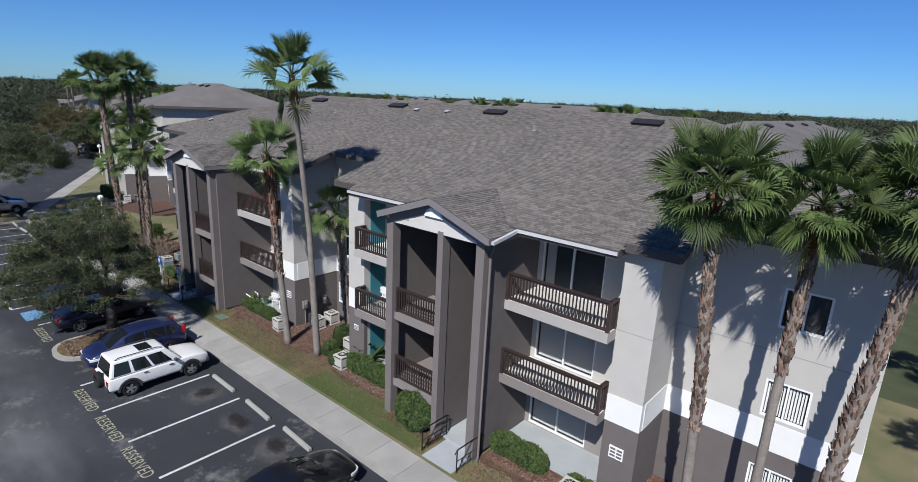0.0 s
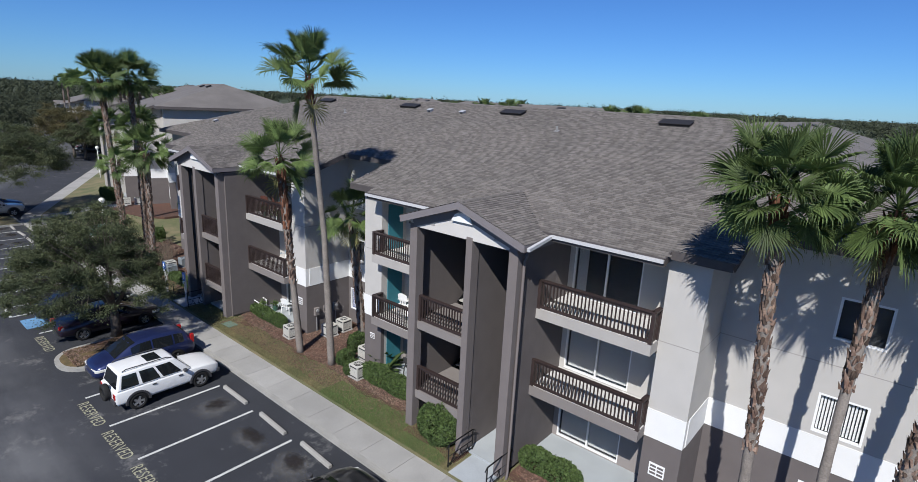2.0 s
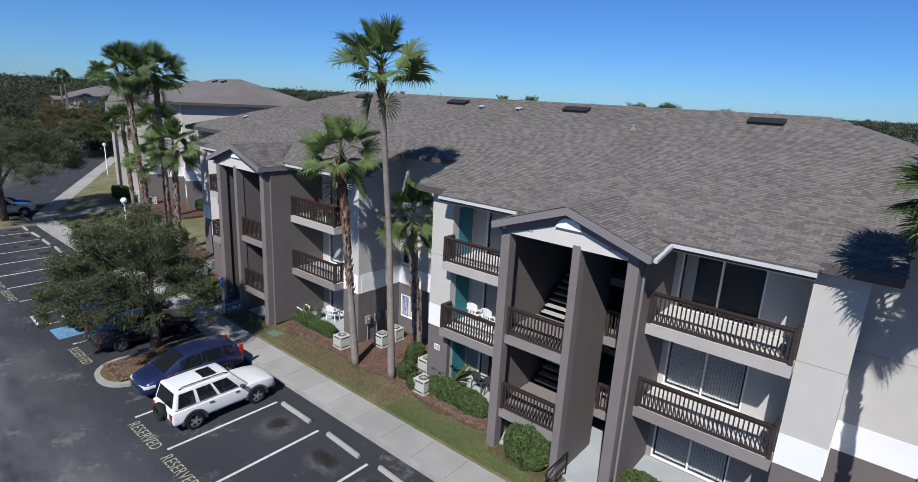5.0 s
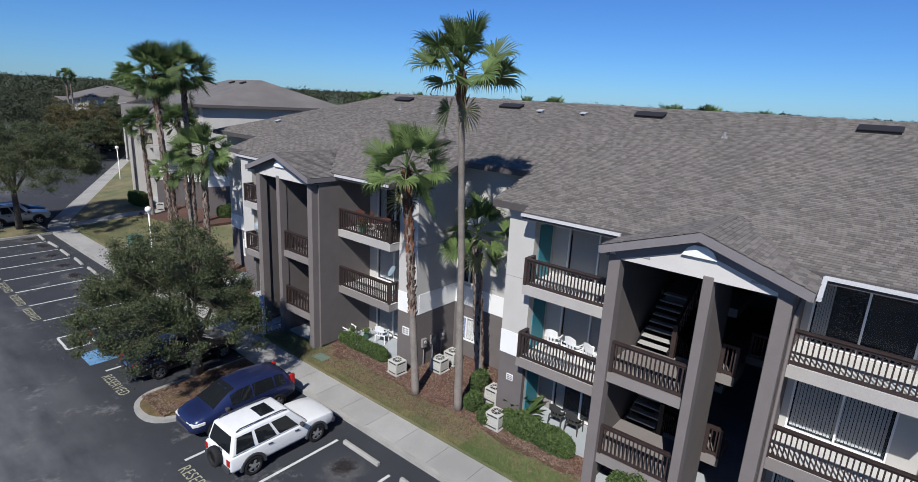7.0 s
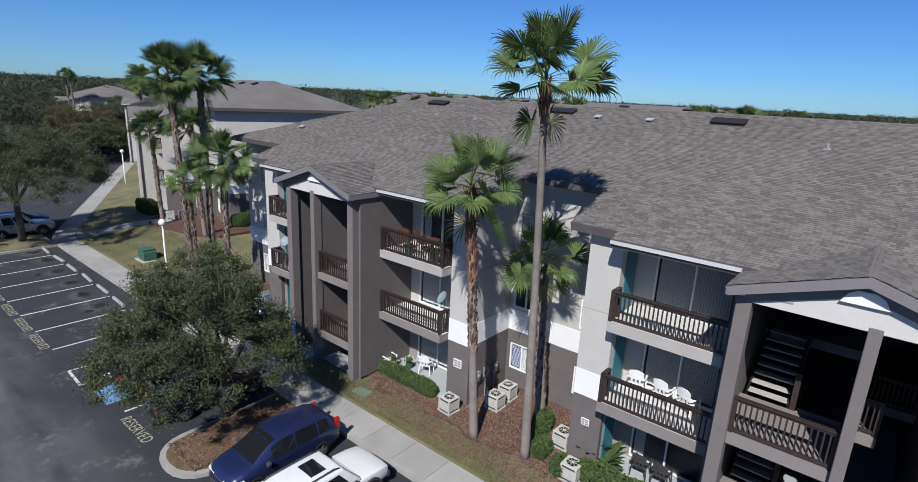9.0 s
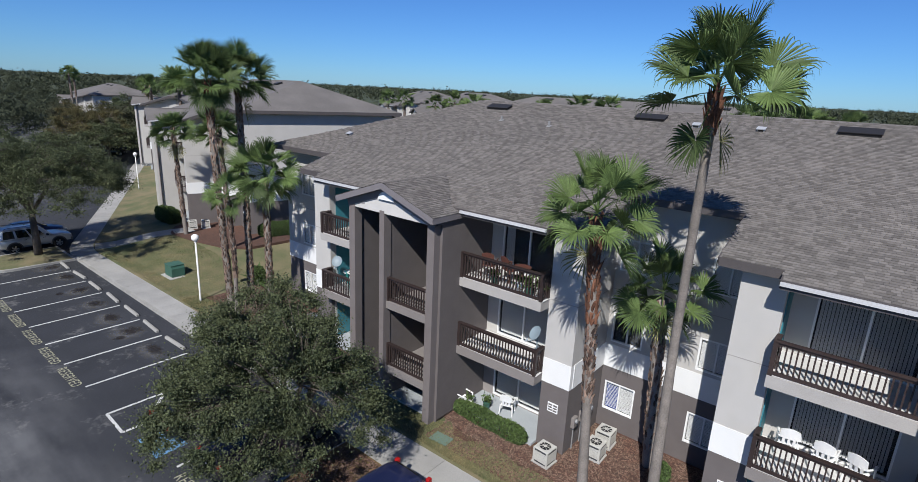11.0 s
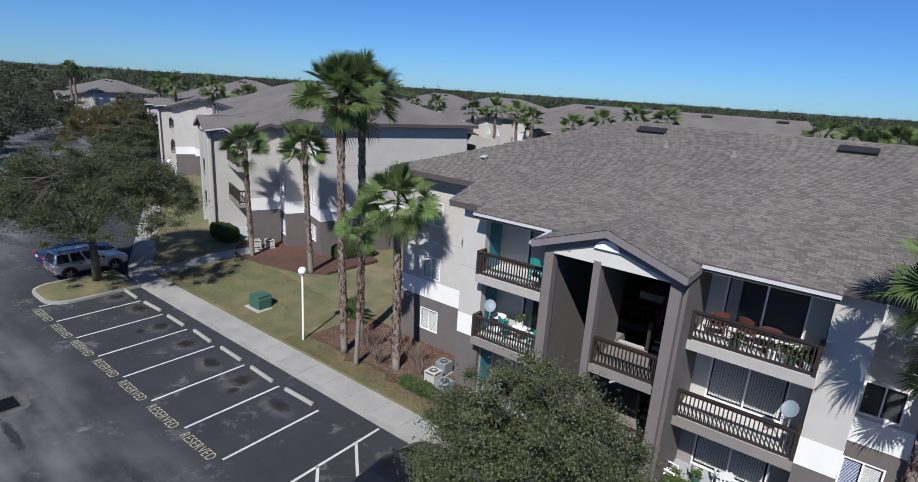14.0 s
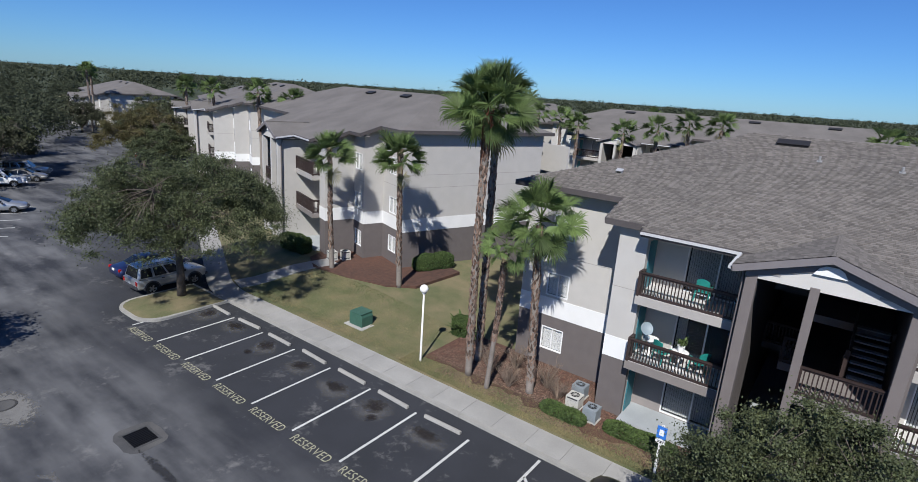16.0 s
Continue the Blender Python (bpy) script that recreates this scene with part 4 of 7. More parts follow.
        for x, y in ((-1.9, 8.3), (0.5, 8.35), (-18.3, 3.6)):
            bv = part("box_vent", Shape().box(-0.13, 0.13, -0.12, 0.12, 0, 0.12), VENTGREY, roof, "pale grey square roof vent", pose(x, y, roof_z(x, y), 18.73))
            part("vent_hood", Shape().box(-0.16, 0.16, -0.15, 0.14, 0.12, 0.142), VENTGREY, bv)
            part("vent_slot", Shape().box(-0.1, 0.1, -0.13, -0.12, 0.03, 0.1), VENT, bv)
    if shingled:
        shingles(roof, cols, lin, depth)
    return house


def shingles(roof, cols, lin, depth):
    """Overlapping shingle tabs on the front slope and the two porch gables."""
    V, F = [], []
    r = random.Random(3)

    def tab(P, dx, dy, up):
        k = len(V)
        V.extend([P + up * 0.020, P + dx + up * 0.020, P + dx + dy + up * 0.004, P + dy + up * 0.004, P, P + dx])
        F.extend([(k, k + 1, k + 2, k + 3), (k + 4, k + 5, k + 1, k)])

    n = Vector((0, -PITCH, 1)).normalized()
    step = 0.108
    rows = int((depth - EAVE_Y) / step)
    for i in range(rows):
        y = EAVE_Y + i * step
        x = -22.4 + (i * 0.137) % 0.33
        while x < 22.4:
            w = r.choice((0.10, 0.14, 0.19, 0.27))
            xm = x + w / 2
            f = next((c[2] for c in cols if c[0] <= xm <= c[1]), None)
            z = lin[0][1] * y + lin[0][2]
            hip = min(q[0] * xm + q[1] * y + q[2] for q in lin[2:])
            gab = max((8.45 + GW * PITCH) - abs(abs(xm) - GC) * PITCH, 0) if abs(abs(xm) - GC) < GW else 0
            if f is not None and y >= f - 0.01 and z < hip and z > gab:
                tab(Vector((x, y - 0.02, z - 0.02 * PITCH)), Vector((w - 0.006, 0, 0)), Vector((0, step * 1.15, step * 1.15 * PITCH)), n)
            x += w
    for s in (-1, 1):
        for q in (-1, 1):
            nn = Vector((q * PITCH, 0, 1)).normalized()
            for i in range(int(GW / step) + 1):
                d = GW - i * step
                y = -2.24 + (i * 0.137) % 0.33 - 0.33
                z = (8.45 + GW * PITCH) - d * PITCH
                while y < 2.0:
                    w = r.choice((0.10, 0.14, 0.19, 0.27))
                    y0 = max(y, -2.25)
                    if y + w > -2.18 and (slope_front(y + w / 2) < z + 0.02 or y < EAVE_Y):
                        tab(Vector((s * GC + q * (d + 0.02), y0, z)) + nn * 0.012, Vector((0, y + w - 0.006 - y0, 0)), Vector((-q * step * 1.15, 0, step * 1.15 * PITCH)), nn)
                    y += w
    me = raw_mesh("shingles", V, F, SHINGLE)
    tagged(part("shingles", me, None, roof, "overlapping grey-brown asphalt shingles"), kind="stuff")


DECKTOP = material("pale deck paint", (0.56, 0.55, 0.53), 0.85, 0.12, 2, 40, 0.2)
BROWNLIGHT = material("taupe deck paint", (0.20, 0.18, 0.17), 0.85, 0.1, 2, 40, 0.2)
TAUPE = material("taupe patio stucco", (0.25, 0.225, 0.215), 0.9, 0.1, 2, 50, 0.25)
BROWNCOL = material("taupe column paint", (0.155, 0.135, 0.13), 0.88, 0.1, 2, 50, 0.25)
RAKE = material("rake board paint", (0.17, 0.155, 0.16), 0.75, 0.1, 3, 30, 0.1)
GABLE = material("gable panel paint", (0.52, 0.50, 0.475), 0.85, 0.07, 2, 40, 0.2)

END_A = [(16.6, 21.9, 2.0, 19.35)]
END_B = [(16.6, 18.4, 2.2, 16.9), (18.4, 21.5, 3.75, 19.4)]
building(pose(-21.3, FRONT_Y, 0), "three-storey taupe and grey stucco apartment building with shingle roof", END_A, END_A, True, True, shingled=True)


def place_by_end(x, y, turn, u, v, z=0.55):
    a = radians(turn)
    return pose(x - u * math.cos(a) + v * math.sin(a), y - u * math.sin(a) - v * math.cos(a), z, 0, 0, turn)


building(place_by_end(-55.4, 22.5, -19.5, 21.5, 3.75), "pale grey and taupe apartment building beyond the lawn", None, END_B, False, False, depth=9.9, bars=True, group="apartment row", blank=12.0)


# ---------------------------------------------------------------- palms
FROND = material("palm leaf", (0.118, 0.168, 0.054), 0.6, 0.3, 3, 20, 0.1, rand=0.4, island=0.2, col2=(0.062, 0.098, 0.032), spec=0.3, transmit=0.3)
FRONDDRY = material("dry palm leaf", (0.24, 0.23, 0.085), 0.8, 0.3, 3, 20, 0.1, rand=0.3)
TRUNK = material("grey palm trunk", (0.235, 0.205, 0.18), 0.95, 0.35, 3, 25, 0.7)
BOOT = material("palm leaf bases", (0.105, 0.062, 0.046), 0.95, 0.4, 4, 25, 0.4, island=0.7, col2=(0.21, 0.15, 0.115))
BOOTRED = material("fresh palm leaf bases", (0.16, 0.07, 0.04), 0.9, 0.4, 4, 25, 0.4, island=0.4)


def frond_mesh(seed, mat, el, blades=42):
    """A fan leaf that grows along +x at the elevation el: stalk, then a nodding fan whose finger tips hang."""
    r = random.Random(seed)
    V, F = [], []

    def ribbon(pts, ws, side):
        k = len(V)
        n = side.cross(pts[1] - pts[0]).normalized()
        for p, w in zip(pts, ws):
            V.extend([p - side * w, p + n * w * 0.55, p + side * w])
        for i in range(len(pts) - 1):
            a = k + i * 3
            F.extend([(a, a + 1, a + 4, a + 3), (a + 1, a + 2, a + 5, a + 4)])

    e = radians(el)
    d0, st = Vector((math.cos(e), 0, math.sin(e))), [Vector((0, 0, 0))]
    down = Vector((0, 0, -1))
    for i in range(3):
        st.append(st[-1] + (d0 + down * 0.10 * i * math.cos(e)).normalized() * r.uniform(0.33, 0.43))
    ribbon(st, (0.04, 0.026, 0.02, 0.018), Vector((0, 1, 0)))
    hub = st[-1]
    nod = e - radians(r.uniform(4, 30) * (0.25 + 0.75 * max(0, math.cos(e))))
    ax, ny = Vector((math.cos(nod), 0, math.sin(nod))), Vector((0, 1, 0))
    roll = radians(r.uniform(-45, 45))
    nz = ax.cross(ny)
    ny, nz = ny * math.cos(roll) + nz * math.sin(roll), nz * math.cos(roll) - ny * math.sin(roll)
    fold = r.uniform(0.18, 0.5)
    for i in range(blades):
        ph = radians(-142 + 284 * (i + 0.5) / blades + r.uniform(-2, 2))
        ln = (0.92 - 0.26 * abs(ph / 2.48) ** 2) * r.uniform(0.82, 1.12)
        d = (ax * math.cos(ph) + ny * math.sin(ph) + nz * fold * abs(math.sin(ph))).normalized()
        side = (ny * math.cos(ph) - ax * math.sin(ph)).normalized()
        p, pts = hub + d * 0.03, []
        limp = r.uniform(0.6, 1.5) * (1 - 0.45 * max(0, math.sin(e)))
        for step, w in ((0.0, 0.0), (0.30, 0.0), (0.28, 0.03), (0.18, 0.12), (0.14, 0.45), (0.14, 0.95)):
            w = min(0.95, w * limp)
            p = p + (d * (1 - w) + down * w).normalized() * step * ln
            pts.append(p)
        ribbon(pts, (0.006, 0.020, 0.030, 0.018, 0.008, 0.002), side)
    return raw_mesh("frond", V, F, mat)


ELEVATIONS = (80, 66, 52, 40, 28, 16, 4, -8, -20, -34, -50, -70)
FRONDS = [frond_mesh(i, FROND, el) for i, el in enumerate(ELEVATIONS)]
DRY = [frond_mesh(29, FRONDDRY, -76, 22)]


def trunk_shape(pts, radii, n=10):
    sh = Shape()
    P, R_ = [], []
    pts = [Vector(p) for p in pts]
    k = 26
    for i in range(k + 1):
        q = i / k * (len(pts) - 1)
        a = min(int(q), len(pts) - 2)
        P.append(pts[a].lerp(pts[a + 1], q - a))
        R_.append((radii[a] + (radii[a + 1] - radii[a]) * (q - a)) * (1 + 0.035 * (-1) ** i))
    return sh.tube(P, R_, n)


def boots_shape(pts, radii, z0, z1, seed, size=0.15, every=0.1):
    """Cut leaf bases round a trunk between two heights."""
    r = random.Random(seed)
    sh = Shape()
    pts = [Vector(p) for p in pts]

    def axis(z):
        for a, b, ra, rb in zip(pts, pts[1:], radii, radii[1:]):
            if z <= b.z or b is pts[-1]:
                q = (z - a.z) / max(1e-6, b.z - a.z)
                return a.lerp(b, q), ra + (rb - ra) * q
    z, i = z0, 0
    while z < z1:
        c, rad = axis(z)
        for j in range(7):
            if r.random() < 0.3:
                continue
            a = j * math.pi / 3.5 + i * 0.55 + r.uniform(-0.35, 0.35)
            o, s = Vector((math.cos(a), math.sin(a), 0)), Vector((-math.sin(a), math.cos(a), 0))
            b = c + o * rad * 0.8
            ln = size * r.uniform(0.7, 1.5)
            tip = c + o * (rad + ln * r.uniform(0.05, 0.42)) + s * r.uniform(-0.05, 0.05) + Vector((0, 0, ln))
            w = 0.055 * r.uniform(0.7, 1.2)
            sh.add([b - s * w, b + s * w, tip + s * w * 0.5, tip - s * w * 0.5, b + o * 0.07 + Vector((0, 0, -0.03))], [(0, 1, 2, 3), (0, 4, 3), (1, 2, 4), (4, 2, 3), (0, 1, 4)])
        z += every
        i += 1
    return sh


def palm(base, mid, top, r0, r1, reach, seed, boots=(0, 0), red=0, n=28, low=-40, label="", single=True, group="palms", skirt=1, hang=0):
    """A fan palm: base, mid and top of its trunk in the world; reach: the crown's radius."""
    base, mid, top = Vector(base), Vector(mid), Vector(top)
    r = random.Random(seed)
    p = thing("fan_palm", Matrix.Translation(base), label or "tall fan palm with a round green crown", "palm tree", group)
    pts, radii = [Vector((0, 0, -0.1)), mid - base, top - base], [r0 * 1.25, (r0 + r1) / 2, r1]
    part("trunk", trunk_shape(pts, radii), TRUNK, p, smooth=True)
    if boots[1] > boots[0]:
        tagged(part("trunk_shag", boots_shape(pts, radii, boots[0], boots[1], seed), BOOT, p, "shaggy brown cut leaf bases"), kind="stuff")
    if red:
        tagged(part("crown_sheath", boots_shape(pts, radii, top.z - base.z - red, top.z - base.z, seed + 1, 0.27, 0.085), BOOTRED, p, "red-brown leaf bases"), kind="stuff")
    t = top - base
    crown = None if single else part("crown", Shape().tube([t, t + Vector((0, 0, 0.3))], [r1, 0.05], 6), BOOT, p)
    k = reach / 2.0
    for i in range(n + skirt):
        dry = i >= n
        q = (i + 0.5) / n
        el = 82 - (82 - low) * q ** 0.85 + r.uniform(-16, 14)
        if hang and i == n - 1:
            el = -70
        me = DRY[0] if dry else FRONDS[min(range(len(ELEVATIONS)), key=lambda j: abs(ELEVATIONS[j] - el))]
        sc = k * r.uniform(0.84, 1.08) * (0.85 if el > 55 else 1)
        flip = r.choice((-1, 1))
        m = pose(t.x, t.y, t.z + 0.1 + 0.3 * (1 - q), 0, 0, i * 137.5 + r.uniform(-16, 16)) @ Matrix.Diagonal((sc, sc * flip, sc, 1))
        part("frond", me, None, crown or p, at=m)
    return p


# right-hand group by the gable end
palm((-2.75, 15.1, 0.2), (-2.9, 14.9, 5.5), (-3.25, 14.7, 10.6), 0.12, 0.125, 1.7, 11, n=58, low=-30, boots=(4.2, 9.7), red=0.9, label="fan palm with a shaggy grey-brown trunk near the gable end")
palm((-1.35, 15.6, 0.2), (-1.35, 15.7, 5.5), (-1.24, 15.8, 10.4), 0.11, 0.12, 1.75, 12, n=54, low=-30, boots=(6.2, 9.5), red=1.0, label="fan palm with a pale smooth lower trunk")
palm((-0.1, 16.5, 0.2), (0.2, 16.5, 5.5), (0.75, 16.5, 10.8), 0.16, 0.16, 1.95, 13, n=56, low=-30, boots=(0.5, 10.4), label="leaning fan palm with a rough shaggy trunk")
# between the stair porches
palm((-20.05, 15.1, 0.2), (-20.05, 14.8, 6.5), (-19.85, 14.05, 12.8), 0.14, 0.105, 2.1, 14, red=0.8, n=21, low=-8, hang=1, label="very tall slender fan palm with a smooth grey trunk")
palm((-22.1, 14.8, 0.2), (-22.25, 14.5, 5.0), (-22.45, 14.25, 9.4), 0.14, 0.12, 1.95, 15, boots=(3.6, 6.0), red=3.0, n=22, low=-32, label="fan palm with red-brown leaf bases on its trunk")
palm((-21.05, 17.8, 0.2), (-21.2, 17.55, 3.5), (-21.3, 17.3, 6.6), 0.17, 0.19, 1.75, 16, boots=(0.8, 6.3), n=18, label="short fan palm with a shaggy trunk against the wall")
# at the far end of the building
palm((-40.6, 15.2, 0.2), (-40.9, 15.4, 4), (-41.2, 15.6, 7.9), 0.15, 0.15, 2.0, 17, boots=(0.6, 7.6), label="stout fan palm with a rough trunk by the end wall")
palm((-43.6, 14.6, 0.2), (-43.5, 14.3, 6), (-43.2, 13.95, 12.35), 0.14, 0.14, 2.15, 18, n=32, low=-28, boots=(0.8, 11.0), red=1.8, label="tall fan palm beside its twin")
palm((-44.1, 16.1, 0.2), (-44.1, 16.1, 6), (-44.1, 16.0, 12.5), 0.14, 0.14, 2.15, 19, n=32, low=-28, boots=(0.8, 12.2), label="tall fan palm beside its twin")
palm((-42.3, 14.2, 0.2), (-42.0, 14.1, 3.5), (-41.7, 13.8, 6.9), 0.10, 0.09, 1.25, 20, n=16, boots=(2.5, 6.6), label="slim fan palm with a small crown")
palm((-58.6, 19.0, 0.7), (-58.7, 18.9, 4.4), (-58.5, 18.7, 8.4), 0.14, 0.12, 1.8, 21, boots=(1.5, 8.2), n=26, low=-25, label="fan palm in a mulch bed by the next building")
palm((-53.1, 19.9, 0.7), (-53.0, 19.6, 4.5), (-52.9, 19.35, 8.8), 0.15, 0.13, 1.9, 22, boots=(1.5, 8.8), n=26, low=-25, label="fan palm in a mulch bed by the next building")


# ---------------------------------------------------------------- broadleaf trees
BARK = material("grey bark", (0.11, 0.09, 0.075), 0.95, 0.4, 4, 25, 0.8)
OAKLEAF = material("oak leaves", (0.086, 0.100, 0.044), 0.7, 0.35, 2, 15, 0.1, island=0.5, col2=(0.050, 0.066, 0.031), transmit=0.22)
RUSTLEAF = material("rusty winter leaves", (0.105, 0.084, 0.034), 0.8, 0.35, 2, 15, 0.1, island=0.3, col2=(0.085, 0.085, 0.032), transmit=0.2)
DUSKLEAF = material("sparse grey-green leaves", (0.06, 0.065, 0.035), 0.8, 0.35, 2, 15, 0.1, island=0.45, transmit=0.15)


def leaf_cloud(rs, centres, radii, count, size, flat=0.75, tight=False):
    """Leaf quads round many twig ends, as arrays of points and faces."""
    idx = rs.randint(0, len(centres), count)
    d = rs.normal(size=(count, 3))
    d /= np.linalg.norm(d, axis=1)[:, None]
    rad = radii[idx] * (rs.uniform(0.1, 1, count) ** 0.6 if tight else np.abs(rs.normal(0.0, 0.62, count)))
    c = centres[idx] + d * rad[:, None] * np.array([1, 1, flat])
    u = rs.normal(size=(count, 3))
    u /= np.linalg.norm(u, axis=1)[:, None]
    w = np.cross(u, rs.normal(size=(count, 3)))
    w /= np.linalg.norm(w, axis=1)[:, None]
    sz = size * rs.uniform(0.6, 1.3, count)[:, None]
    v = np.stack([c - u * sz, c + w * sz * 0.55, c + u * sz, c - w * sz * 0.55], axis=1).reshape(-1, 3)
    f = np.arange(count * 4).reshape(-1, 4)
    return v, f


def np_mesh(name, v, f, mat):
    me = bpy.data.meshes.new(name)
    n, k = len(f), f.shape[1]
    me.vertices.add(len(v))
    me.vertices.foreach_set("co", np.asarray(v, dtype=np.float32).ravel())
    me.loops.add(n * k)
    me.loops.foreach_set("vertex_index", np.asarray(f, dtype=np.int32).ravel())
    me.polygons.add(n)
    me.polygons.foreach_set("loop_start", np.arange(0, n * k, k, dtype=np.int32))
    me.polygons.foreach_set("loop_total", np.full(n, k, dtype=np.int32))
    me.update(calc_edges=True)
    me.materials.append(mat)
    return me


def tree(name, base, height, spread, seed, leaves, size, mat, label, low=0.3, trunk=0.22, clumps=110, clump=0.75, squash=0.55, group="", lean=(0, 0)):
    """A broad tree: trunk, forking limbs out to the twig ends, leaves round each of them."""
    r, rs = random.Random(seed), np.random.RandomState(seed)
    t = thing(name, Matrix.Translation(base), label, "tree", group)
    fork = Vector((0, 0, height * low))
    limbs = Shape()
    limbs.tube([(0, 0, -0.1), (0.05, 0, height * low * 0.5), fork], [trunk * 1.25, trunk, trunk * 0.85], 9)
    ends = []
    mains = []
    for i in range(7):
        a = i * 2 * math.pi / 7 + r.uniform(-0.3, 0.3)
        q = r.uniform(0.45, 0.7)
        e = Vector((math.cos(a) * spread * q, math.sin(a) * spread * q, height * (low + (1 - low) * r.uniform(0.35, 0.75))))
        m = fork.lerp(e, 0.5) + Vector((0, 0, height * 0.07))
        limbs.tube([fork, m, e], [trunk * 0.55, trunk * 0.33, trunk * 0.16], 6)
        mains.append((m, e))
    for i in range(clumps):
        a, q = r.uniform(0, 2 * math.pi), math.sqrt(r.uniform(0.02, 1))
        lump = 1 + 0.13 * math.sin(3 * a + seed) + 0.09 * math.sin(5 * a + 2 * seed)
        x, y = math.cos(a) * q * spread * lump + lean[0], math.sin(a) * q * spread * lump + lean[1]
        dome = math.sqrt(max(0, 1 - q * q))
        z = height * (low + 0.16) + (height * (1 - low - 0.16)) * (dome * r.uniform(0.35, 1.0) + r.uniform(-0.16, 0.06)) - clump * 0.3
        e = Vector((x, y, z))
        m = min(mains, key=lambda k: (k[1] - e).length)
        limbs.tube([m[1].lerp(m[0], r.uniform(0, 0.6)), m[1].lerp(e, 0.5) + Vector((0, 0, 0.12)), e], [trunk * 0.13, trunk * 0.08, trunk * 0.03], 4)
        ends.append(e)
    part("trunk", limbs, BARK, t, "grey trunk and forking limbs", smooth=True)
    c = np.array([tuple(e) for e in ends])
    rad = rs.uniform(0.6, 1.25, len(c)) * clump
    v, f = leaf_cloud(rs, c, rad, leaves, size, squash)
    part("crown", np_mesh("crown", v, f, mat), None, t, "dense crown of small leaves")
    return t


tree("oak_tree", (-30.0, 9.4, 0.18), 7.0, 3.05, 31, 210000, 0.036, OAKLEAF, "broad live oak over the parked cars in the kerbed island", low=0.18, clumps=340, clump=0.52, lean=(0.0, -0.85))
tree("oak_tree", (-61.9, 10.2, 0.18), 8.9, 5.7, 32, 260000, 0.05, OAKLEAF, "large live oak in the grass island over a parked car", low=0.33, clumps=480, clump=0.8, lean=(0.2, 0.5))
tree("cypress_tree", (-108, 28.6, 0.15), 9.4, 5.0, 33, 60000, 0.08, RUSTLEAF, "tree with rusty yellow-brown winter leaves beside the road", low=0.15, clumps=120, clump=0.9)


# ---------------------------------------------------------------- distance
WOODS = material("far woodland leaves", (0.052, 0.061, 0.034), 0.9, 0.3, 0.05, 0.6, 0.1, island=0.14, col2=(0.040, 0.050, 0.029), big=0.01, transmit=0.25)


def woods(name, trees, seed, cards, size, label):
    """Distant wood: each tree (x, y, height, spread) a lumpy crown of leaf cards on a stem."""
    rs = np.random.RandomState(seed)
    C, R_ = [], []
    for x, y, h, w in trees:
        k = 5
        for _ in range(k):
            a, q = rs.uniform(0, 6.28), rs.uniform(0, 0.65) * w
            C.append((x + math.cos(a) * q, y + math.sin(a) * q, land_z(x, y) + h * rs.uniform(0.35, 0.82)))
            R_.append(w * rs.uniform(0.4, 0.62))
    C, R_ = np.array(C), np.array(R_)
    v, f = leaf_cloud(rs, C, R_, cards * len(trees), size, 0.8, True)
    return tagged(part(name, np_mesh(name, v, f, WOODS), None, None), label, "woods", "", "stuff")


rs = np.random.RandomState(5)
far = []
for i in range(2600):
    a = rs.uniform(radians(20), radians(200))
    d = 330 + 1500 * rs.uniform(0, 1) ** 1.5
    far.append((-20 + math.cos(a) * d, 10 + math.sin(a) * d, rs.uniform(8.5, 12.5) + (2.5 if rs.uniform() < 0.05 else 0), rs.uniform(6, 11)))
woods("woodland", far, 6, 110, 0.75, "flat belt of dark green woodland along the horizon")
mid = []
for i in range(330):
    s = rs.uniform(95, 320)
    v = rs.uniform(-95, -8) if rs.uniform() < 0.8 else rs.uniform(-8, 2)
    p = row_at(s, v)
    if v < -6 or s > 190:
        mid.append((p.x, p.y, rs.uniform(5, 9.5), rs.uniform(3, 5.5)))
woods("near_woods", mid, 7, 800, 0.22, "dark evergreen trees beyond the parking rows")

FARB = [(-94.0, 30.8, -27, 0.3), (-116, 39.0, -27, -0.9), (-166, 43, -12, -2.2)]
for x, y, tn, zz in FARB:
    building(place_by_end(x, y, tn, 16.6, 0, zz), "pale grey apartment building further along the row", None, END_B, False, False, depth=9.9, group="apartment row", blank=10.0)
for x, y, z, tn, en, ep in ((-46.2, 63.6, -0.1, 0, END_B, END_B), (-73.8, 67.1, -0.1, -28, END_B, None), (-107, 90, -0.4, -28, END_B, None), (-1.6, 64.8, -0.4, 90, END_B, END_B)):
    building(pose(x, y, z, 0, 0, tn), "pale stucco apartment building behind the shingle roofs", en, ep, False, False, depth=9.9, group="apartment row")


# ---------------------------------------------------------------- vehicles
def carpaint(name, col, rough=0.28, metal=0.25):
    m = material(name, col, rough, 0.06, 4, 30, 0.0, metal=metal, spec=0.6)
    b = m.node_tree.nodes["Principled BSDF"]
    b.inputs["Coat Weight"].default_value, b.inputs["Coat Roughness"].default_value = 0.6, 0.05
    return m


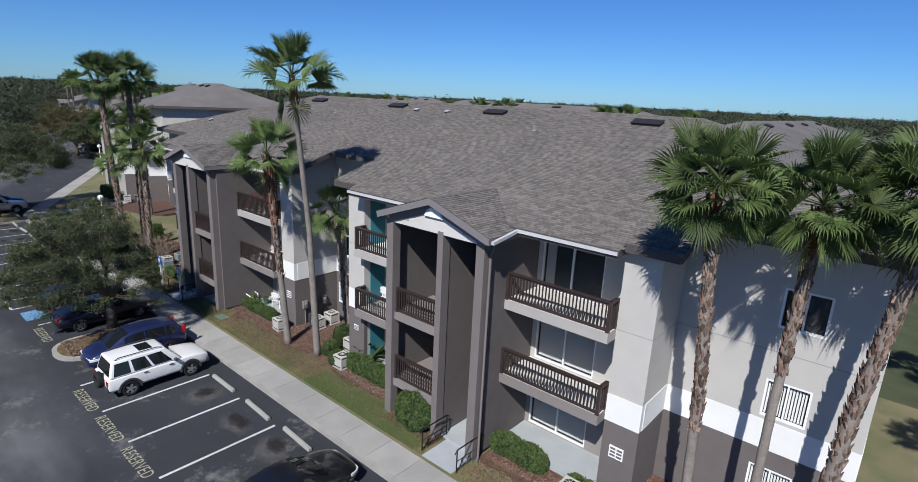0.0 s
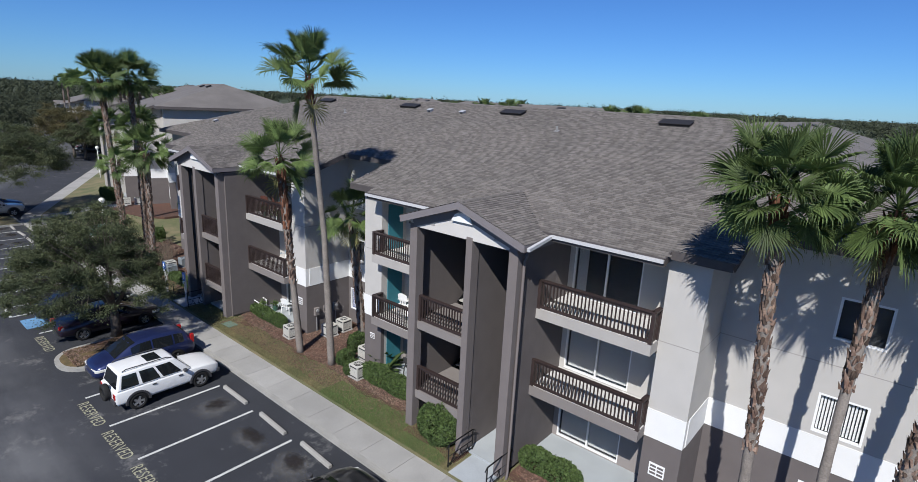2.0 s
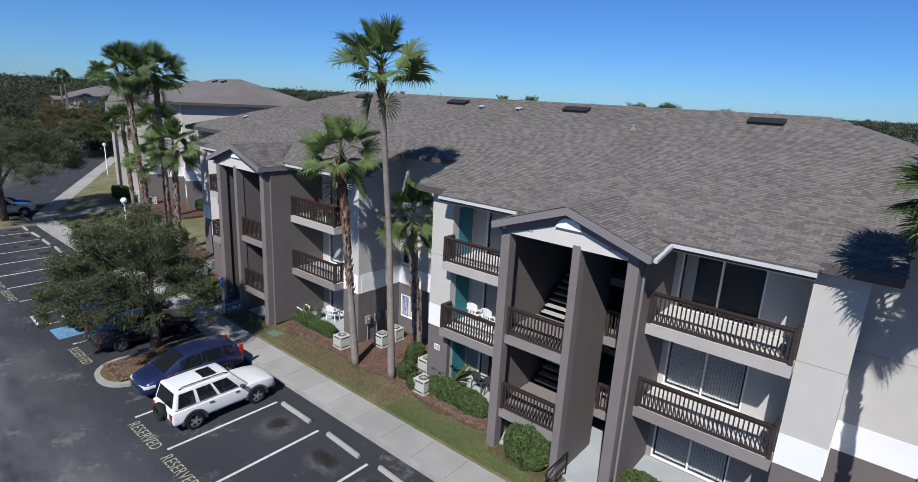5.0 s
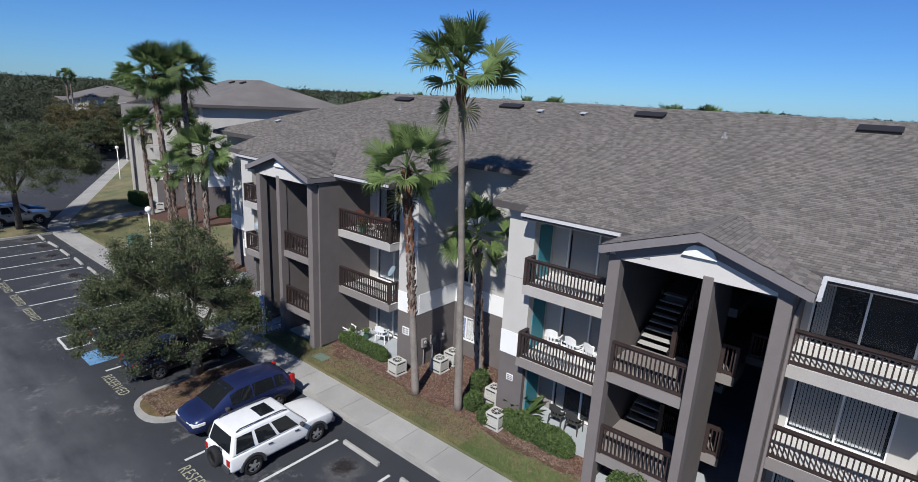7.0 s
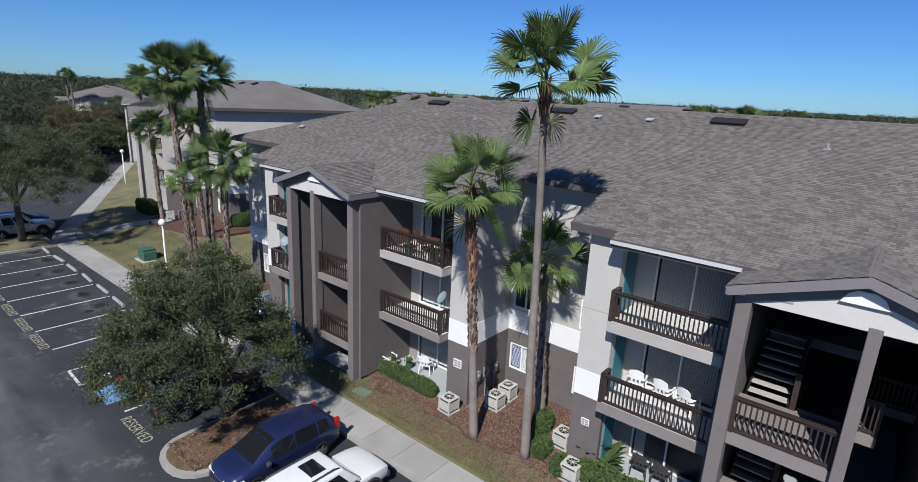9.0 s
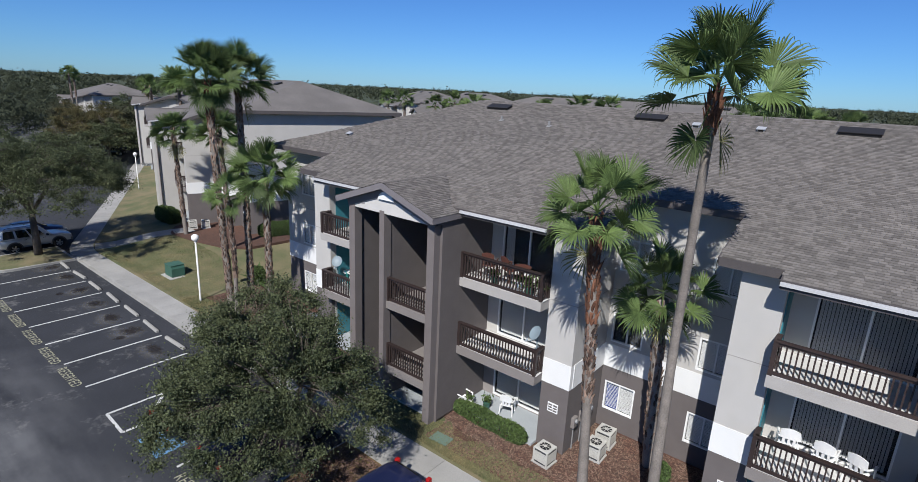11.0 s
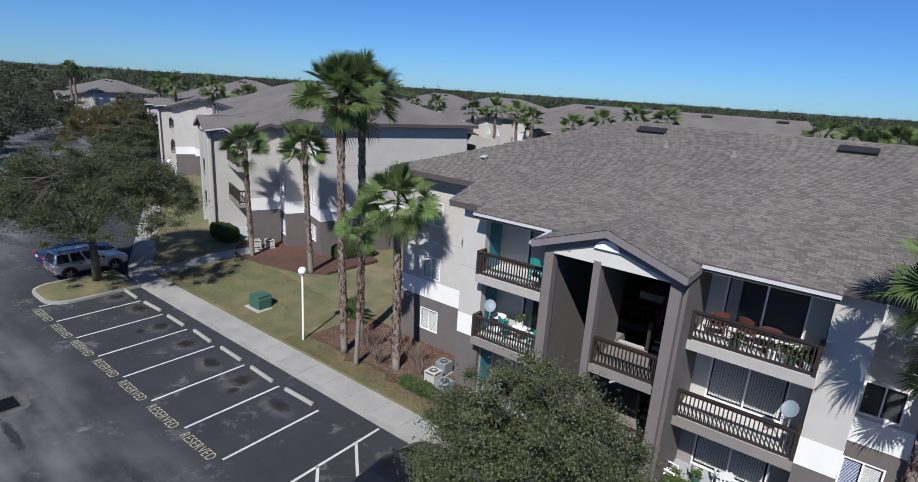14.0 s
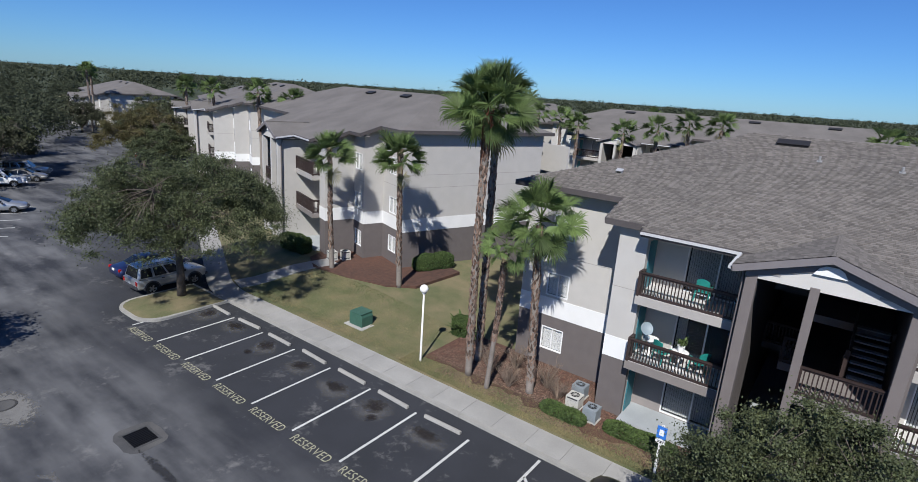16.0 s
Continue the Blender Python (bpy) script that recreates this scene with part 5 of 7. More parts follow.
CARWHITE, CARBLUE = carpaint("white car paint", (0.72, 0.72, 0.71), 0.35, 0), carpaint("blue car paint", (0.020, 0.030, 0.098), 0.3, 0.45)
CARBLACK, CARSILVER, CARGOLD = carpaint("black car paint", (0.010, 0.011, 0.014)), carpaint("silver car paint", (0.42, 0.43, 0.45), 0.3, 0.6), carpaint("champagne car paint", (0.30, 0.28, 0.25), 0.3, 0.5)
CARPURPLE = carpaint("dark purple car paint", (0.013, 0.008, 0.018))
TYRE = material("tyre rubber", (0.012, 0.012, 0.012), 0.85, 0.2, 5, 40, 0.1)
RIM = material("alloy rim", (0.45, 0.45, 0.46), 0.3, 0.1, 5, 40, 0.0, metal=0.8)
CLADDING = material("grey plastic cladding", (0.045, 0.045, 0.05), 0.6, 0.1, 5, 40, 0.05)
REDLAMP = material("red lamp lens", (0.35, 0.012, 0.012), 0.2, 0.1, 5, 40, 0.0)
CLEARLAMP = material("clear lamp lens", (0.62, 0.62, 0.58), 0.15, 0.1, 5, 40, 0.0)


def wheel_meshes(rad, width=0.23):
    ty, n = Shape(), 28
    prof = [(rad * 0.62, -width / 2), (rad * 0.93, -width / 2), (rad, -width * 0.32), (rad, width * 0.32), (rad * 0.93, width / 2), (rad * 0.62, width / 2)]
    vs = [(x, q * math.cos(a), q * math.sin(a)) for a in (2 * math.pi * i / n for i in range(n)) for q, x in prof]
    k = len(prof)
    ty.add(vs, [(i * k + j, i * k + (j + 1) % k, ((i + 1) % n) * k + (j + 1) % k, ((i + 1) % n) * k + j) for i in range(n) for j in range(k)])
    rm = Shape()
    for i in range(5):
        a = 2 * math.pi * i / 5
        rm.beam((width * 0.36, 0, 0), (width * 0.36, rad * 0.6 * math.cos(a), rad * 0.6 * math.sin(a)), 0.09, 0.05, (1, 0, 0))
    m = 20
    vs = [(x, q * math.cos(a), q * math.sin(a)) for a in (2 * math.pi * i / m for i in range(m)) for q, x in ((rad * 0.56, width * 0.40), (rad * 0.64, width * 0.44), (rad * 0.64, 0.0))]
    rm.add(vs, [(i * 3 + j, i * 3 + j + 1, ((i + 1) % m) * 3 + j + 1, ((i + 1) % m) * 3 + j) for i in range(m) for j in range(2)])
    hub = Shape().tube([(width * 0.3, 0, 0), (width * 0.44, 0, 0)], [0.075, 0.06], 10)
    disc = Shape().tube([(0.0, 0, 0), (width * 0.18, 0, 0)], [rad * 0.62, rad * 0.62], 20)
    return ty.mesh("tyre", TYRE, True), rm.mesh("rim", RIM), hub.mesh("hub", RIM), disc.mesh("brake_disc", METALBLACK)


def car(name, at, paint, spec, label, category="car", group="parked cars"):
    """A car that heads along +y. spec: length, width, body stations (y, half width, sill, shoulder, top) and cabin corners."""
    c = thing(name, at, label, category, group)
    body = Shape()
    rings = []
    for y, w, zb, zs, zt in spec["body"]:
        rings.append([(-w * 0.9, y, zb), (-w * 0.985, y, zb + 0.1), (-w, y, (zb + zs) / 2), (-w * 0.975, y, zs), (-w * 0.88, y, zt - 0.02), (-w * 0.45, y, zt + 0.012),
                      (w * 0.45, y, zt + 0.012), (w * 0.88, y, zt - 0.02), (w * 0.975, y, zs), (w, y, (zb + zs) / 2), (w * 0.985, y, zb + 0.1), (w * 0.9, y, zb)])
    k = 12
    body.add([p for r_ in rings for p in r_], [(i * k + j, i * k + (j + 1) % k, (i + 1) * k + (j + 1) % k, (i + 1) * k + j) for i in range(len(rings) - 1) for j in range(k)]
             + [tuple(range(k)), tuple(range(len(rings) * k - 1, (len(rings) - 1) * k - 1, -1))])
    ob = bevel(part("body", body, paint, c, "", smooth=False), 0.035, 3)
    ob.data.polygons.foreach_set("use_smooth", [True] * len(ob.data.polygons))
    (y0, y1, y2, y3), ws, wr, zs, zr = spec["cabin"], spec["ws"], spec["wr"], spec["zs"], spec["zr"]
    B = [Vector(p) for p in ((-ws, y0, zs), (ws, y0, zs), (ws, y3, zs), (-ws, y3, zs))]
    T = [Vector(p) for p in ((-wr, y1, zr), (wr, y1, zr), (wr, y2, zr), (-wr, y2, zr))]
    cab = Shape()
    ym = (y1 + y2) / 2
    cab.add(B + T + [Vector((-wr, ym, zr + 0.035)), Vector((wr, ym, zr + 0.035)), Vector((0, y1, zr + 0.03)), Vector((0, y2, zr + 0.025)), Vector((0, ym, zr + 0.07))],
            [(0, 1, 5, 10, 4), (1, 2, 6, 9, 5), (2, 3, 7, 11, 6), (3, 0, 4, 8, 7), (4, 10, 12, 8), (10, 5, 9, 12), (12, 9, 6, 11), (8, 12, 11, 7), (3, 2, 1, 0)])
    cb = bevel(part("cabin", cab, paint, c), 0.075, 4)
    cb.data.polygons.foreach_set("use_smooth", [True] * len(cb.data.polygons))

    def glass_quad(nm, a, b, c2, d, ins, out=0.012, s0=0.0, s1=1.0):
        """A pane on the face a b c2 d (bottom a to b, top d to c2), from s0 to s1 along it."""
        lo0, lo1, hi0, hi1 = a.lerp(b, s0), a.lerp(b, s1), d.lerp(c2, s0), d.lerp(c2, s1)
        n = (b - a).cross(d - a).normalized()
        q = [lo0.lerp(hi0, ins[0]), lo1.lerp(hi1, ins[0]), lo1.lerp(hi1, ins[1]), lo0.lerp(hi0, ins[1])]
        mid_ = sum(q, Vector()) / 4
        if n.dot(mid_ - Vector((0, (y0 + y3) / 2, zs))) < 0:
            n = -n
        sh = Shape().add([p - n * 0.02 for p in q] + [p + n * out for p in q], [(3, 2, 1, 0), (4, 5, 6, 7), (0, 1, 5, 4), (1, 2, 6, 5), (2, 3, 7, 6), (3, 0, 4, 7)])
        part(nm, sh, CARGLASS, c)

    glass_quad("rear_window", B[0], B[1], T[1], T[0], (0.12, 0.9), s0=0.09, s1=0.91)
    glass_quad("windshield", B[2], B[3], T[3], T[2], (0.05, 0.93), s0=0.07, s1=0.93)
    for side in (0, 1):
        a, b, t0, t1 = (B[1], B[2], T[1], T[2]) if side else (B[0], B[3], T[0], T[3])
        for s0, s1 in spec["panes"]:
            glass_quad("side_window", a, b, t1, t0, (0.12, 0.86), s0=s0, s1=s1)
    r_ = spec["wheel"]
    meshes = wheel_meshes(r_)
    w = spec["width"] / 2
    for y in spec["axles"]:
        for sx in (-1, 1):
            m = pose(sx * (w - 0.1), y, r_, 0, 0, 0 if sx > 0 else 180)
            wh = part("wheel", meshes[0], None, c, "black tyre on a silver rim", m)
            for me, nm in zip(meshes[1:], ("rim", "hub", "brake_disc")):
                part(nm, me, None, wh)
            arch = Shape()
            n = 14
            R1_, R2_ = r_ * 1.12, r_ * (1.34 if spec.get("flare") else 1.2)
            x0, x1 = sx * (w - 0.16), sx * (w + (0.035 if spec.get("flare") else 0.006))
            pts = [(math.cos(math.pi * i / n), math.sin(math.pi * i / n)) for i in range(n + 1)]
            vs = [(x, y + rr * ca, r_ + rr * sa - (0.02 if i in (0, n) else 0)) for i, (ca, sa) in enumerate(pts) for x, rr in ((x0, R1_), (x1, R1_), (x1, R2_), (x0, R2_))]
            arch.add(vs, [(i * 4 + j, i * 4 + (j + 1) % 4, i * 4 + 4 + (j + 1) % 4, i * 4 + 4 + j) for i in range(n) for j in range(4)])
            part("wheel_arch", arch, CLADDING if spec.get("flare") else paint, c, smooth=False)
            fill = Shape()
            fill.add([(sx * (w - 0.001), y, r_)] + [(sx * (w + 0.001), y + R1_ * ca, r_ + R1_ * sa) for ca, sa in pts], [(0, i, i + 1) for i in range(1, n + 1)])
            part("wheel_well", fill, TYRE, c)
    L2 = spec["length"] / 2
    f, rr = spec["body"][-1], spec["body"][0]
    for sx in (-1, 1):
        zf = f[3] - 0.1
        bevel(part("headlight", Shape().box(sx * (f[1] - 0.34), sx * (f[1] - 0.04), L2 - 0.16, L2 - 0.005, zf - 0.1, zf + 0.07), CLEARLAMP, c), 0.02, 2)
        zr_ = rr[3] - 0.12
        bevel(part("taillight", Shape().box(sx * (rr[1] - 0.2), sx * (rr[1] - 0.01), -L2 - 0.005, -L2 + 0.14, zr_ - 0.16, zr_ + 0.1), REDLAMP, c), 0.02, 2)
        bevel(part("mirror", Shape().box(sx * ws, sx * (ws + 0.2), y3 - 0.42, y3 - 0.28, zs + 0.02, zs + 0.16), CLADDING, c), 0.03, 2)
        for yh in spec["handles"]:
            part("door_handle", Shape().box(sx * (w - 0.02), sx * (w + 0.02), yh, yh + 0.16, zs - 0.12, zs - 0.08), CLADDING, c)
    part("grille", Shape().box(-0.42, 0.42, L2 - 0.06, L2 + 0.006, f[2] + 0.24, f[3] - 0.1), CLADDING, c)
    bevel(part("front_bumper", Shape().box(-w + 0.06, w - 0.06, L2 - 0.14, L2 + 0.03, f[2] + 0.0, f[2] + 0.2), CLADDING if spec.get("flare") else paint, c), 0.04, 2)
    bevel(part("rear_bumper", Shape().box(-w + 0.06, w - 0.06, -L2 - 0.04, -L2 + 0.14, rr[2] + 0.02, rr[2] + 0.24), CLADDING if spec.get("flare") else paint, c), 0.04, 2)
    part("plate", Shape().box(-0.15, 0.15, -L2 - 0.05, -L2 - 0.03, rr[2] + 0.3, rr[2] + 0.44), TRIM, c, "plain pale plate")
    if spec.get("sunroof"):
        part("sunroof", Shape().box(-0.36, 0.36, y2 - 1.0, y2 - 0.45, zr + 0.05, zr + 0.078), CARGLASS, c, "dark glass sunroof")
    if spec.get("rack"):
        for sx in (-1, 1):
            part("roof_rail", Shape().tube([(sx * wr * 0.86, y1 + 0.15, zr + 0.03), (sx * wr * 0.86, y1 + 0.3, zr + 0.1), (sx * wr * 0.86, y2 - 0.3, zr + 0.1), (sx * wr * 0.86, y2 - 0.1, zr + 0.03)], [0.022] * 4, 6), CLADDING, c)
    if spec.get("spare"):
        sp = part("spare_wheel", meshes[0], None, c, "black tyre on the tailgate", pose(0.1, -L2 - 0.12, 0.86, 0, 0, -90))
        part("rim", meshes[3], None, sp)
    return c


SUV = dict(length=4.43, width=1.82, wheel=0.37, axles=(-1.35, 1.3), flare=True, spare=True, sunroof=True, rack=True, handles=(-0.75, 0.35),
           body=((-2.2, 0.86, 0.42, 0.98, 1.02), (-2.1, 0.9, 0.40, 1.0, 1.05), (-1.0, 0.91, 0.38, 1.0, 1.06), (0.55, 0.91, 0.38, 1.0, 1.08), (0.9, 0.90, 0.38, 1.0, 1.08), (1.6, 0.88, 0.40, 0.97, 1.02), (2.05, 0.84, 0.42, 0.90, 0.95), (2.2, 0.78, 0.44, 0.84, 0.88)),
           cabin=(-2.12, -1.92, 0.3, 0.98), ws=0.87, wr=0.70, zs=1.03, zr=1.74, panes=((0.05, 0.28), (0.33, 0.57), (0.61, 0.87)))


def smooth_car(name, at, paint, prof, label, group="parked cars"):
    """A rounded car that heads along +y, lofted from its outlines. prof: rows of y, roof or hood height, its half width, belt height, belt half width, waist half width, sill."""
    c = thing(name, at, label, "car", group)
    tab = np.array(prof["rows"])

    def sec(y):
        return [float(np.interp(y, tab[:, 0], tab[:, k])) for k in range(1, 7)]

    def ring(y):
        zt, wt, zb, w1, w0, zs = sec(y)
        half = [(w0 * 0.86, zs), (w0 * 0.97, zs + 0.08), (w0, zs * 0.45 + zb * 0.55), (w1, zb), (wt + (w1 - wt) * 0.08, zt - 0.06), (wt * 0.86, zt - 0.012), (wt * 0.45, zt + 0.008)]
        return [Vector((-x, y, z)) for x, z in half] + [Vector((x, y, z)) for x, z in reversed(half)]

    ys = sorted({round(float(v), 3) for a, b in zip(tab[:-1, 0], tab[1:, 0]) for v in np.linspace(a, b, 4)})
    rings = [ring(y) for y in ys]
    k = len(rings[0])
    sh = Shape().add([q for r_ in rings for q in r_], [(i * k + j, i * k + (j + 1) % k, (i + 1) * k + (j + 1) % k, (i + 1) * k + j) for i in range(len(rings) - 1) for j in range(k)]
                     + [tuple(range(k)), tuple(range(len(rings) * k - 1, (len(rings) - 1) * k - 1, -1))])
    part("body", sh, paint, c, smooth=True)

    def patch(nm, y0, y1, f0, f1, side, mat=CARGLASS):
        """A pane along y0..y1; side 0: across the top from f0 to f1 of its width; -1 or 1: on that flank between the fractions f0 and f1 of belt to roof."""
        V, F, n, m = [], [], 8, 6
        for i in range(n + 1):
            y = y0 + (y1 - y0) * i / n
            zt, wt, zb, w1, w0, zs = sec(y)
            for j in range(m + 1):
                q = f0 + (f1 - f0) * j / m
                if side == 0:
                    V.append((wt * q, y, zt + 0.014 - 0.03 * abs(q) ** 3))
                else:
                    xa, za, xb, zb_ = w1, zb, wt + (w1 - wt) * 0.08, zt - 0.06
                    V.append((side * (xa + (xb - xa) * q + 0.010), y, za + (zb_ - za) * q + 0.003))
        for i in range(n):
            F += [(i * (m + 1) + j, i * (m + 1) + j + 1, (i + 1) * (m + 1) + j + 1, (i + 1) * (m + 1) + j) for j in range(m)]
        ob = part(nm, raw_mesh(nm, V, F, mat), None, c)
        ob.data.polygons.foreach_set("use_smooth", [True] * len(F))
        return ob

    patch("windshield", *prof["front"], -0.95, 0.95, 0)
    patch("rear_window", *prof["back"], -0.86, 0.86, 0)
    for side in (-1, 1):
        for y0, y1 in prof["panes"]:
            patch("side_window", y0, y1, 0.10, 0.88, side)
    r_, w = prof["wheel"], 0.91
    meshes = wheel_meshes(r_)
    for y in prof["axles"]:
        for sx in (-1, 1):
            wh = part("wheel", meshes[0], None, c, "black tyre on a silver rim", pose(sx * (w - 0.1), y, r_, 0, 0, 0 if sx > 0 else 180))
            for me, nm in zip(meshes[1:], ("rim", "hub", "brake_disc")):
                part(nm, me, None, wh)
            n = 16
            pts = [(math.cos(math.pi * (i / n * 1.16 - 0.08)), math.sin(math.pi * (i / n * 1.16 - 0.08))) for i in range(n + 1)]
            ww = sec(y)[4] + 0.004
            well = Shape().add([(sx * (ww - 0.002), y, r_)] + [(sx * ww, y + r_ * 1.13 * ca, r_ + r_ * 1.13 * sa) for ca, sa in pts], [(0, i, i + 1) for i in range(1, n + 1)])
            part("wheel_well", well, TYRE, c)
    f, b = tab[-1], tab[0]
    y_f = float(f[0])
    for sx in (-1, 1):
        plan = [(0.30, y_f - 0.03)] + [(sec(y_f - dy)[4] * 1.01, y_f - dy) for dy in (0.07, 0.14, 0.25, 0.38, 0.5)] + [(sec(y_f - 0.5)[4] * 0.9, y_f - 0.5), (0.45, y_f - 0.3), (0.30, y_f - 0.2)]
        n, zl = len(plan), sec(y_f - 0.2)[2]
        lamp = Shape().add([(sx * x, y, zz + 0.10 * (y_f - y)) for zz in (zl - 0.17, zl - 0.05) for x, y in plan], [tuple(range(n)), tuple(range(2 * n - 1, n - 1, -1))] + [(i, n + i, n + (i + 1) % n, (i + 1) % n) for i in range(n)])
        bevel(part("headlight", lamp, CLEARLAMP, c, "clear wrap-round headlight"), 0.015, 2)
        zt, wt, zb, w1, w0, zs = sec(float(b[0]) + 0.12)
        bevel(part("taillight", Shape().box(sx * (w1 - 0.14), sx * (w1 + 0.01), b[0] + 0.02, b[0] + 0.2, zb - 0.12, zb + (0.35 if prof["tall"] else 0.06)), REDLAMP, c), 0.03, 2)
        ym = prof["front"][0] - 0.45
        bevel(part("mirror", Shape().box(sx * 0.9, sx * 1.08, ym - 0.07, ym + 0.09, sec(ym)[2] + 0.0, sec(ym)[2] + 0.15), CLADDING, c), 0.04, 3)
        for yh in prof["handles"]:
            part("door_handle", Shape().box(sx * (sec(yh)[3] - 0.01), sx * (sec(yh)[3] + 0.025), yh, yh + 0.17, sec(yh)[2] - 0.13, sec(yh)[2] - 0.095), paint, c)
    zs, zb = float(f[6]), float(f[3])
    bevel(part("grille", Shape().box(-0.3, 0.3, y_f - 0.2, y_f - 0.01, zb + 0.04, zb + 0.13), CLADDING, c), 0.02, 2)
    bevel(part("lower_grille", Shape().box(-0.5, 0.5, y_f - 0.1, y_f + 0.02, zs - 0.02, zs + 0.1), CLADDING, c), 0.03, 2)
    part("plate", Shape().box(-0.15, 0.15, b[0] - 0.02, b[0] + 0.02, b[6] + 0.3, b[6] + 0.44), TRIM, c, "plain pale plate")
    return c


ROUNDCROSS = dict(tall=True, wheel=0.35, axles=(-1.3, 1.38), handles=(-0.95, 0.05), front=(1.36, 0.42), back=(-1.80, -2.16), panes=((-1.72, -1.28), (-1.2, -0.3), (-0.22, 0.66)),
                  rows=((-2.26, 0.86, 0.60, 0.80, 0.70, 0.74, 0.44), (-2.18, 1.06, 0.66, 0.95, 0.80, 0.84, 0.38), (-1.9, 1.47, 0.60, 1.0, 0.87, 0.90, 0.33), (-1.5, 1.60, 0.61, 1.0, 0.89, 0.91, 0.31), (-0.5, 1.67, 0.63, 0.98, 0.90, 0.91, 0.29), (0.3, 1.62, 0.61, 0.97, 0.90, 0.91, 0.29),
                        (0.62, 1.52, 0.61, 0.96, 0.90, 0.91, 0.29), (1.0, 1.31, 0.65, 0.95, 0.89, 0.91, 0.29), (1.4, 1.09, 0.73, 0.94, 0.87, 0.905, 0.30), (1.75, 1.02, 0.72, 0.90, 0.84, 0.89, 0.32), (2.05, 0.92, 0.66, 0.82, 0.77, 0.82, 0.34), (2.2, 0.80, 0.56, 0.72, 0.66, 0.72, 0.37), (2.27, 0.66, 0.44, 0.60, 0.52, 0.58, 0.41)))
ROUNDSEDAN = dict(tall=False, wheel=0.32, axles=(-1.38, 1.42), handles=(-0.8, 0.15), front=(1.12, 0.32), back=(-0.92, -1.55), panes=((-1.15, -0.28), (-0.2, 0.62)),
                  rows=((-2.35, 0.74, 0.55, 0.70, 0.64, 0.68, 0.42), (-2.25, 0.90, 0.64, 0.84, 0.76, 0.80, 0.34), (-1.75, 0.99, 0.66, 0.90, 0.83, 0.87, 0.28), (-1.45, 1.06, 0.62, 0.90, 0.85, 0.88, 0.27), (-0.9, 1.34, 0.56, 0.90, 0.87, 0.89, 0.26), (-0.35, 1.41, 0.57, 0.90, 0.87, 0.89, 0.26), (0.2, 1.38, 0.56, 0.89, 0.87, 0.89, 0.26),
                        (0.7, 1.17, 0.60, 0.88, 0.86, 0.89, 0.26), (1.12, 0.96, 0.68, 0.86, 0.84, 0.88, 0.27), (1.6, 0.88, 0.68, 0.80, 0.81, 0.86, 0.28), (2.05, 0.77, 0.62, 0.70, 0.72, 0.78, 0.30), (2.25, 0.66, 0.52, 0.58, 0.60, 0.66, 0.33), (2.35, 0.54, 0.4, 0.48, 0.46, 0.52, 0.37)))
VAN = dict(SUV, length=4.9, spare=False, sunroof=False, flare=False, zr=1.8)
OLDSUV = dict(SUV, spare=False, sunroof=False, wr=0.68)

car("parked_suv", pose(-23.42, 9.02, 0) @ Matrix.Scale(0.92, 4), CARWHITE, SUV, "white boxy off-road car with a spare wheel on its tailgate")
smooth_car("parked_crossover", pose(-26.2, 9.2, 0, 0, 0, 180) @ Matrix.Scale(0.92, 4), CARBLUE, ROUNDCROSS, "dark blue crossover car parked nose out")
smooth_car("parked_sedan", pose(-31.7, 9.6, 0), CARPURPLE, ROUNDSEDAN, "dark purple sedan in the shade of the oak")
smooth_car("parked_sedan", pose(-34.95, 9.45, 0), CARBLACK, ROUNDSEDAN, "black sedan in the blue-marked bay")
smooth_car("parked_sedan", pose(-12.5, 8.75, 0), CARBLACK, ROUNDSEDAN, "glossy black sedan by the sidewalk")
car("parked_suv", pose(-64.5, 10.6, 0, 0, 0, 2), CARSILVER, OLDSUV, "silver off-road car under the large oak")
smooth_car("parked_sedan", pose(-67.4, 11.0, 0, 0, 0, 0), CARBLUE, ROUNDSEDAN, "blue car under the large oak")
for s, v, pt, sp, lb in ((92.6, -4.1, CARSILVER, ROUNDSEDAN, "silver sedan in the far parking row"), (105.5, -6.0, CARWHITE, VAN, "white van in the far parking row"), (108.6, -4.6, CARGOLD, ROUNDSEDAN, "champagne sedan in the far parking row"),
                         (112.0, -4.8, CARSILVER, VAN, "grey van in the far parking row"), (123, 8.6, CARBLACK, ROUNDSEDAN, "dark car by the far kerb"), (126, 8.6, CARBLUE, ROUNDSEDAN, "dark blue car by the far kerb")):
    p = row_at(s, v)
    (smooth_car if sp is ROUNDSEDAN else car)("parked_car", pose(p.x, p.y, 0, 0, 0, -26), pt, sp, lb)
# far stall lines
for i in range(11):
    a, b = row_at(67 + i * 2.74, -1.8), row_at(67 + i * 2.74, -6.6)
    part("stall_line", Shape().beam((a.x, a.y, 0.002), (b.x, b.y, 0.002), 0.12, 0.004), PAINT, marks)


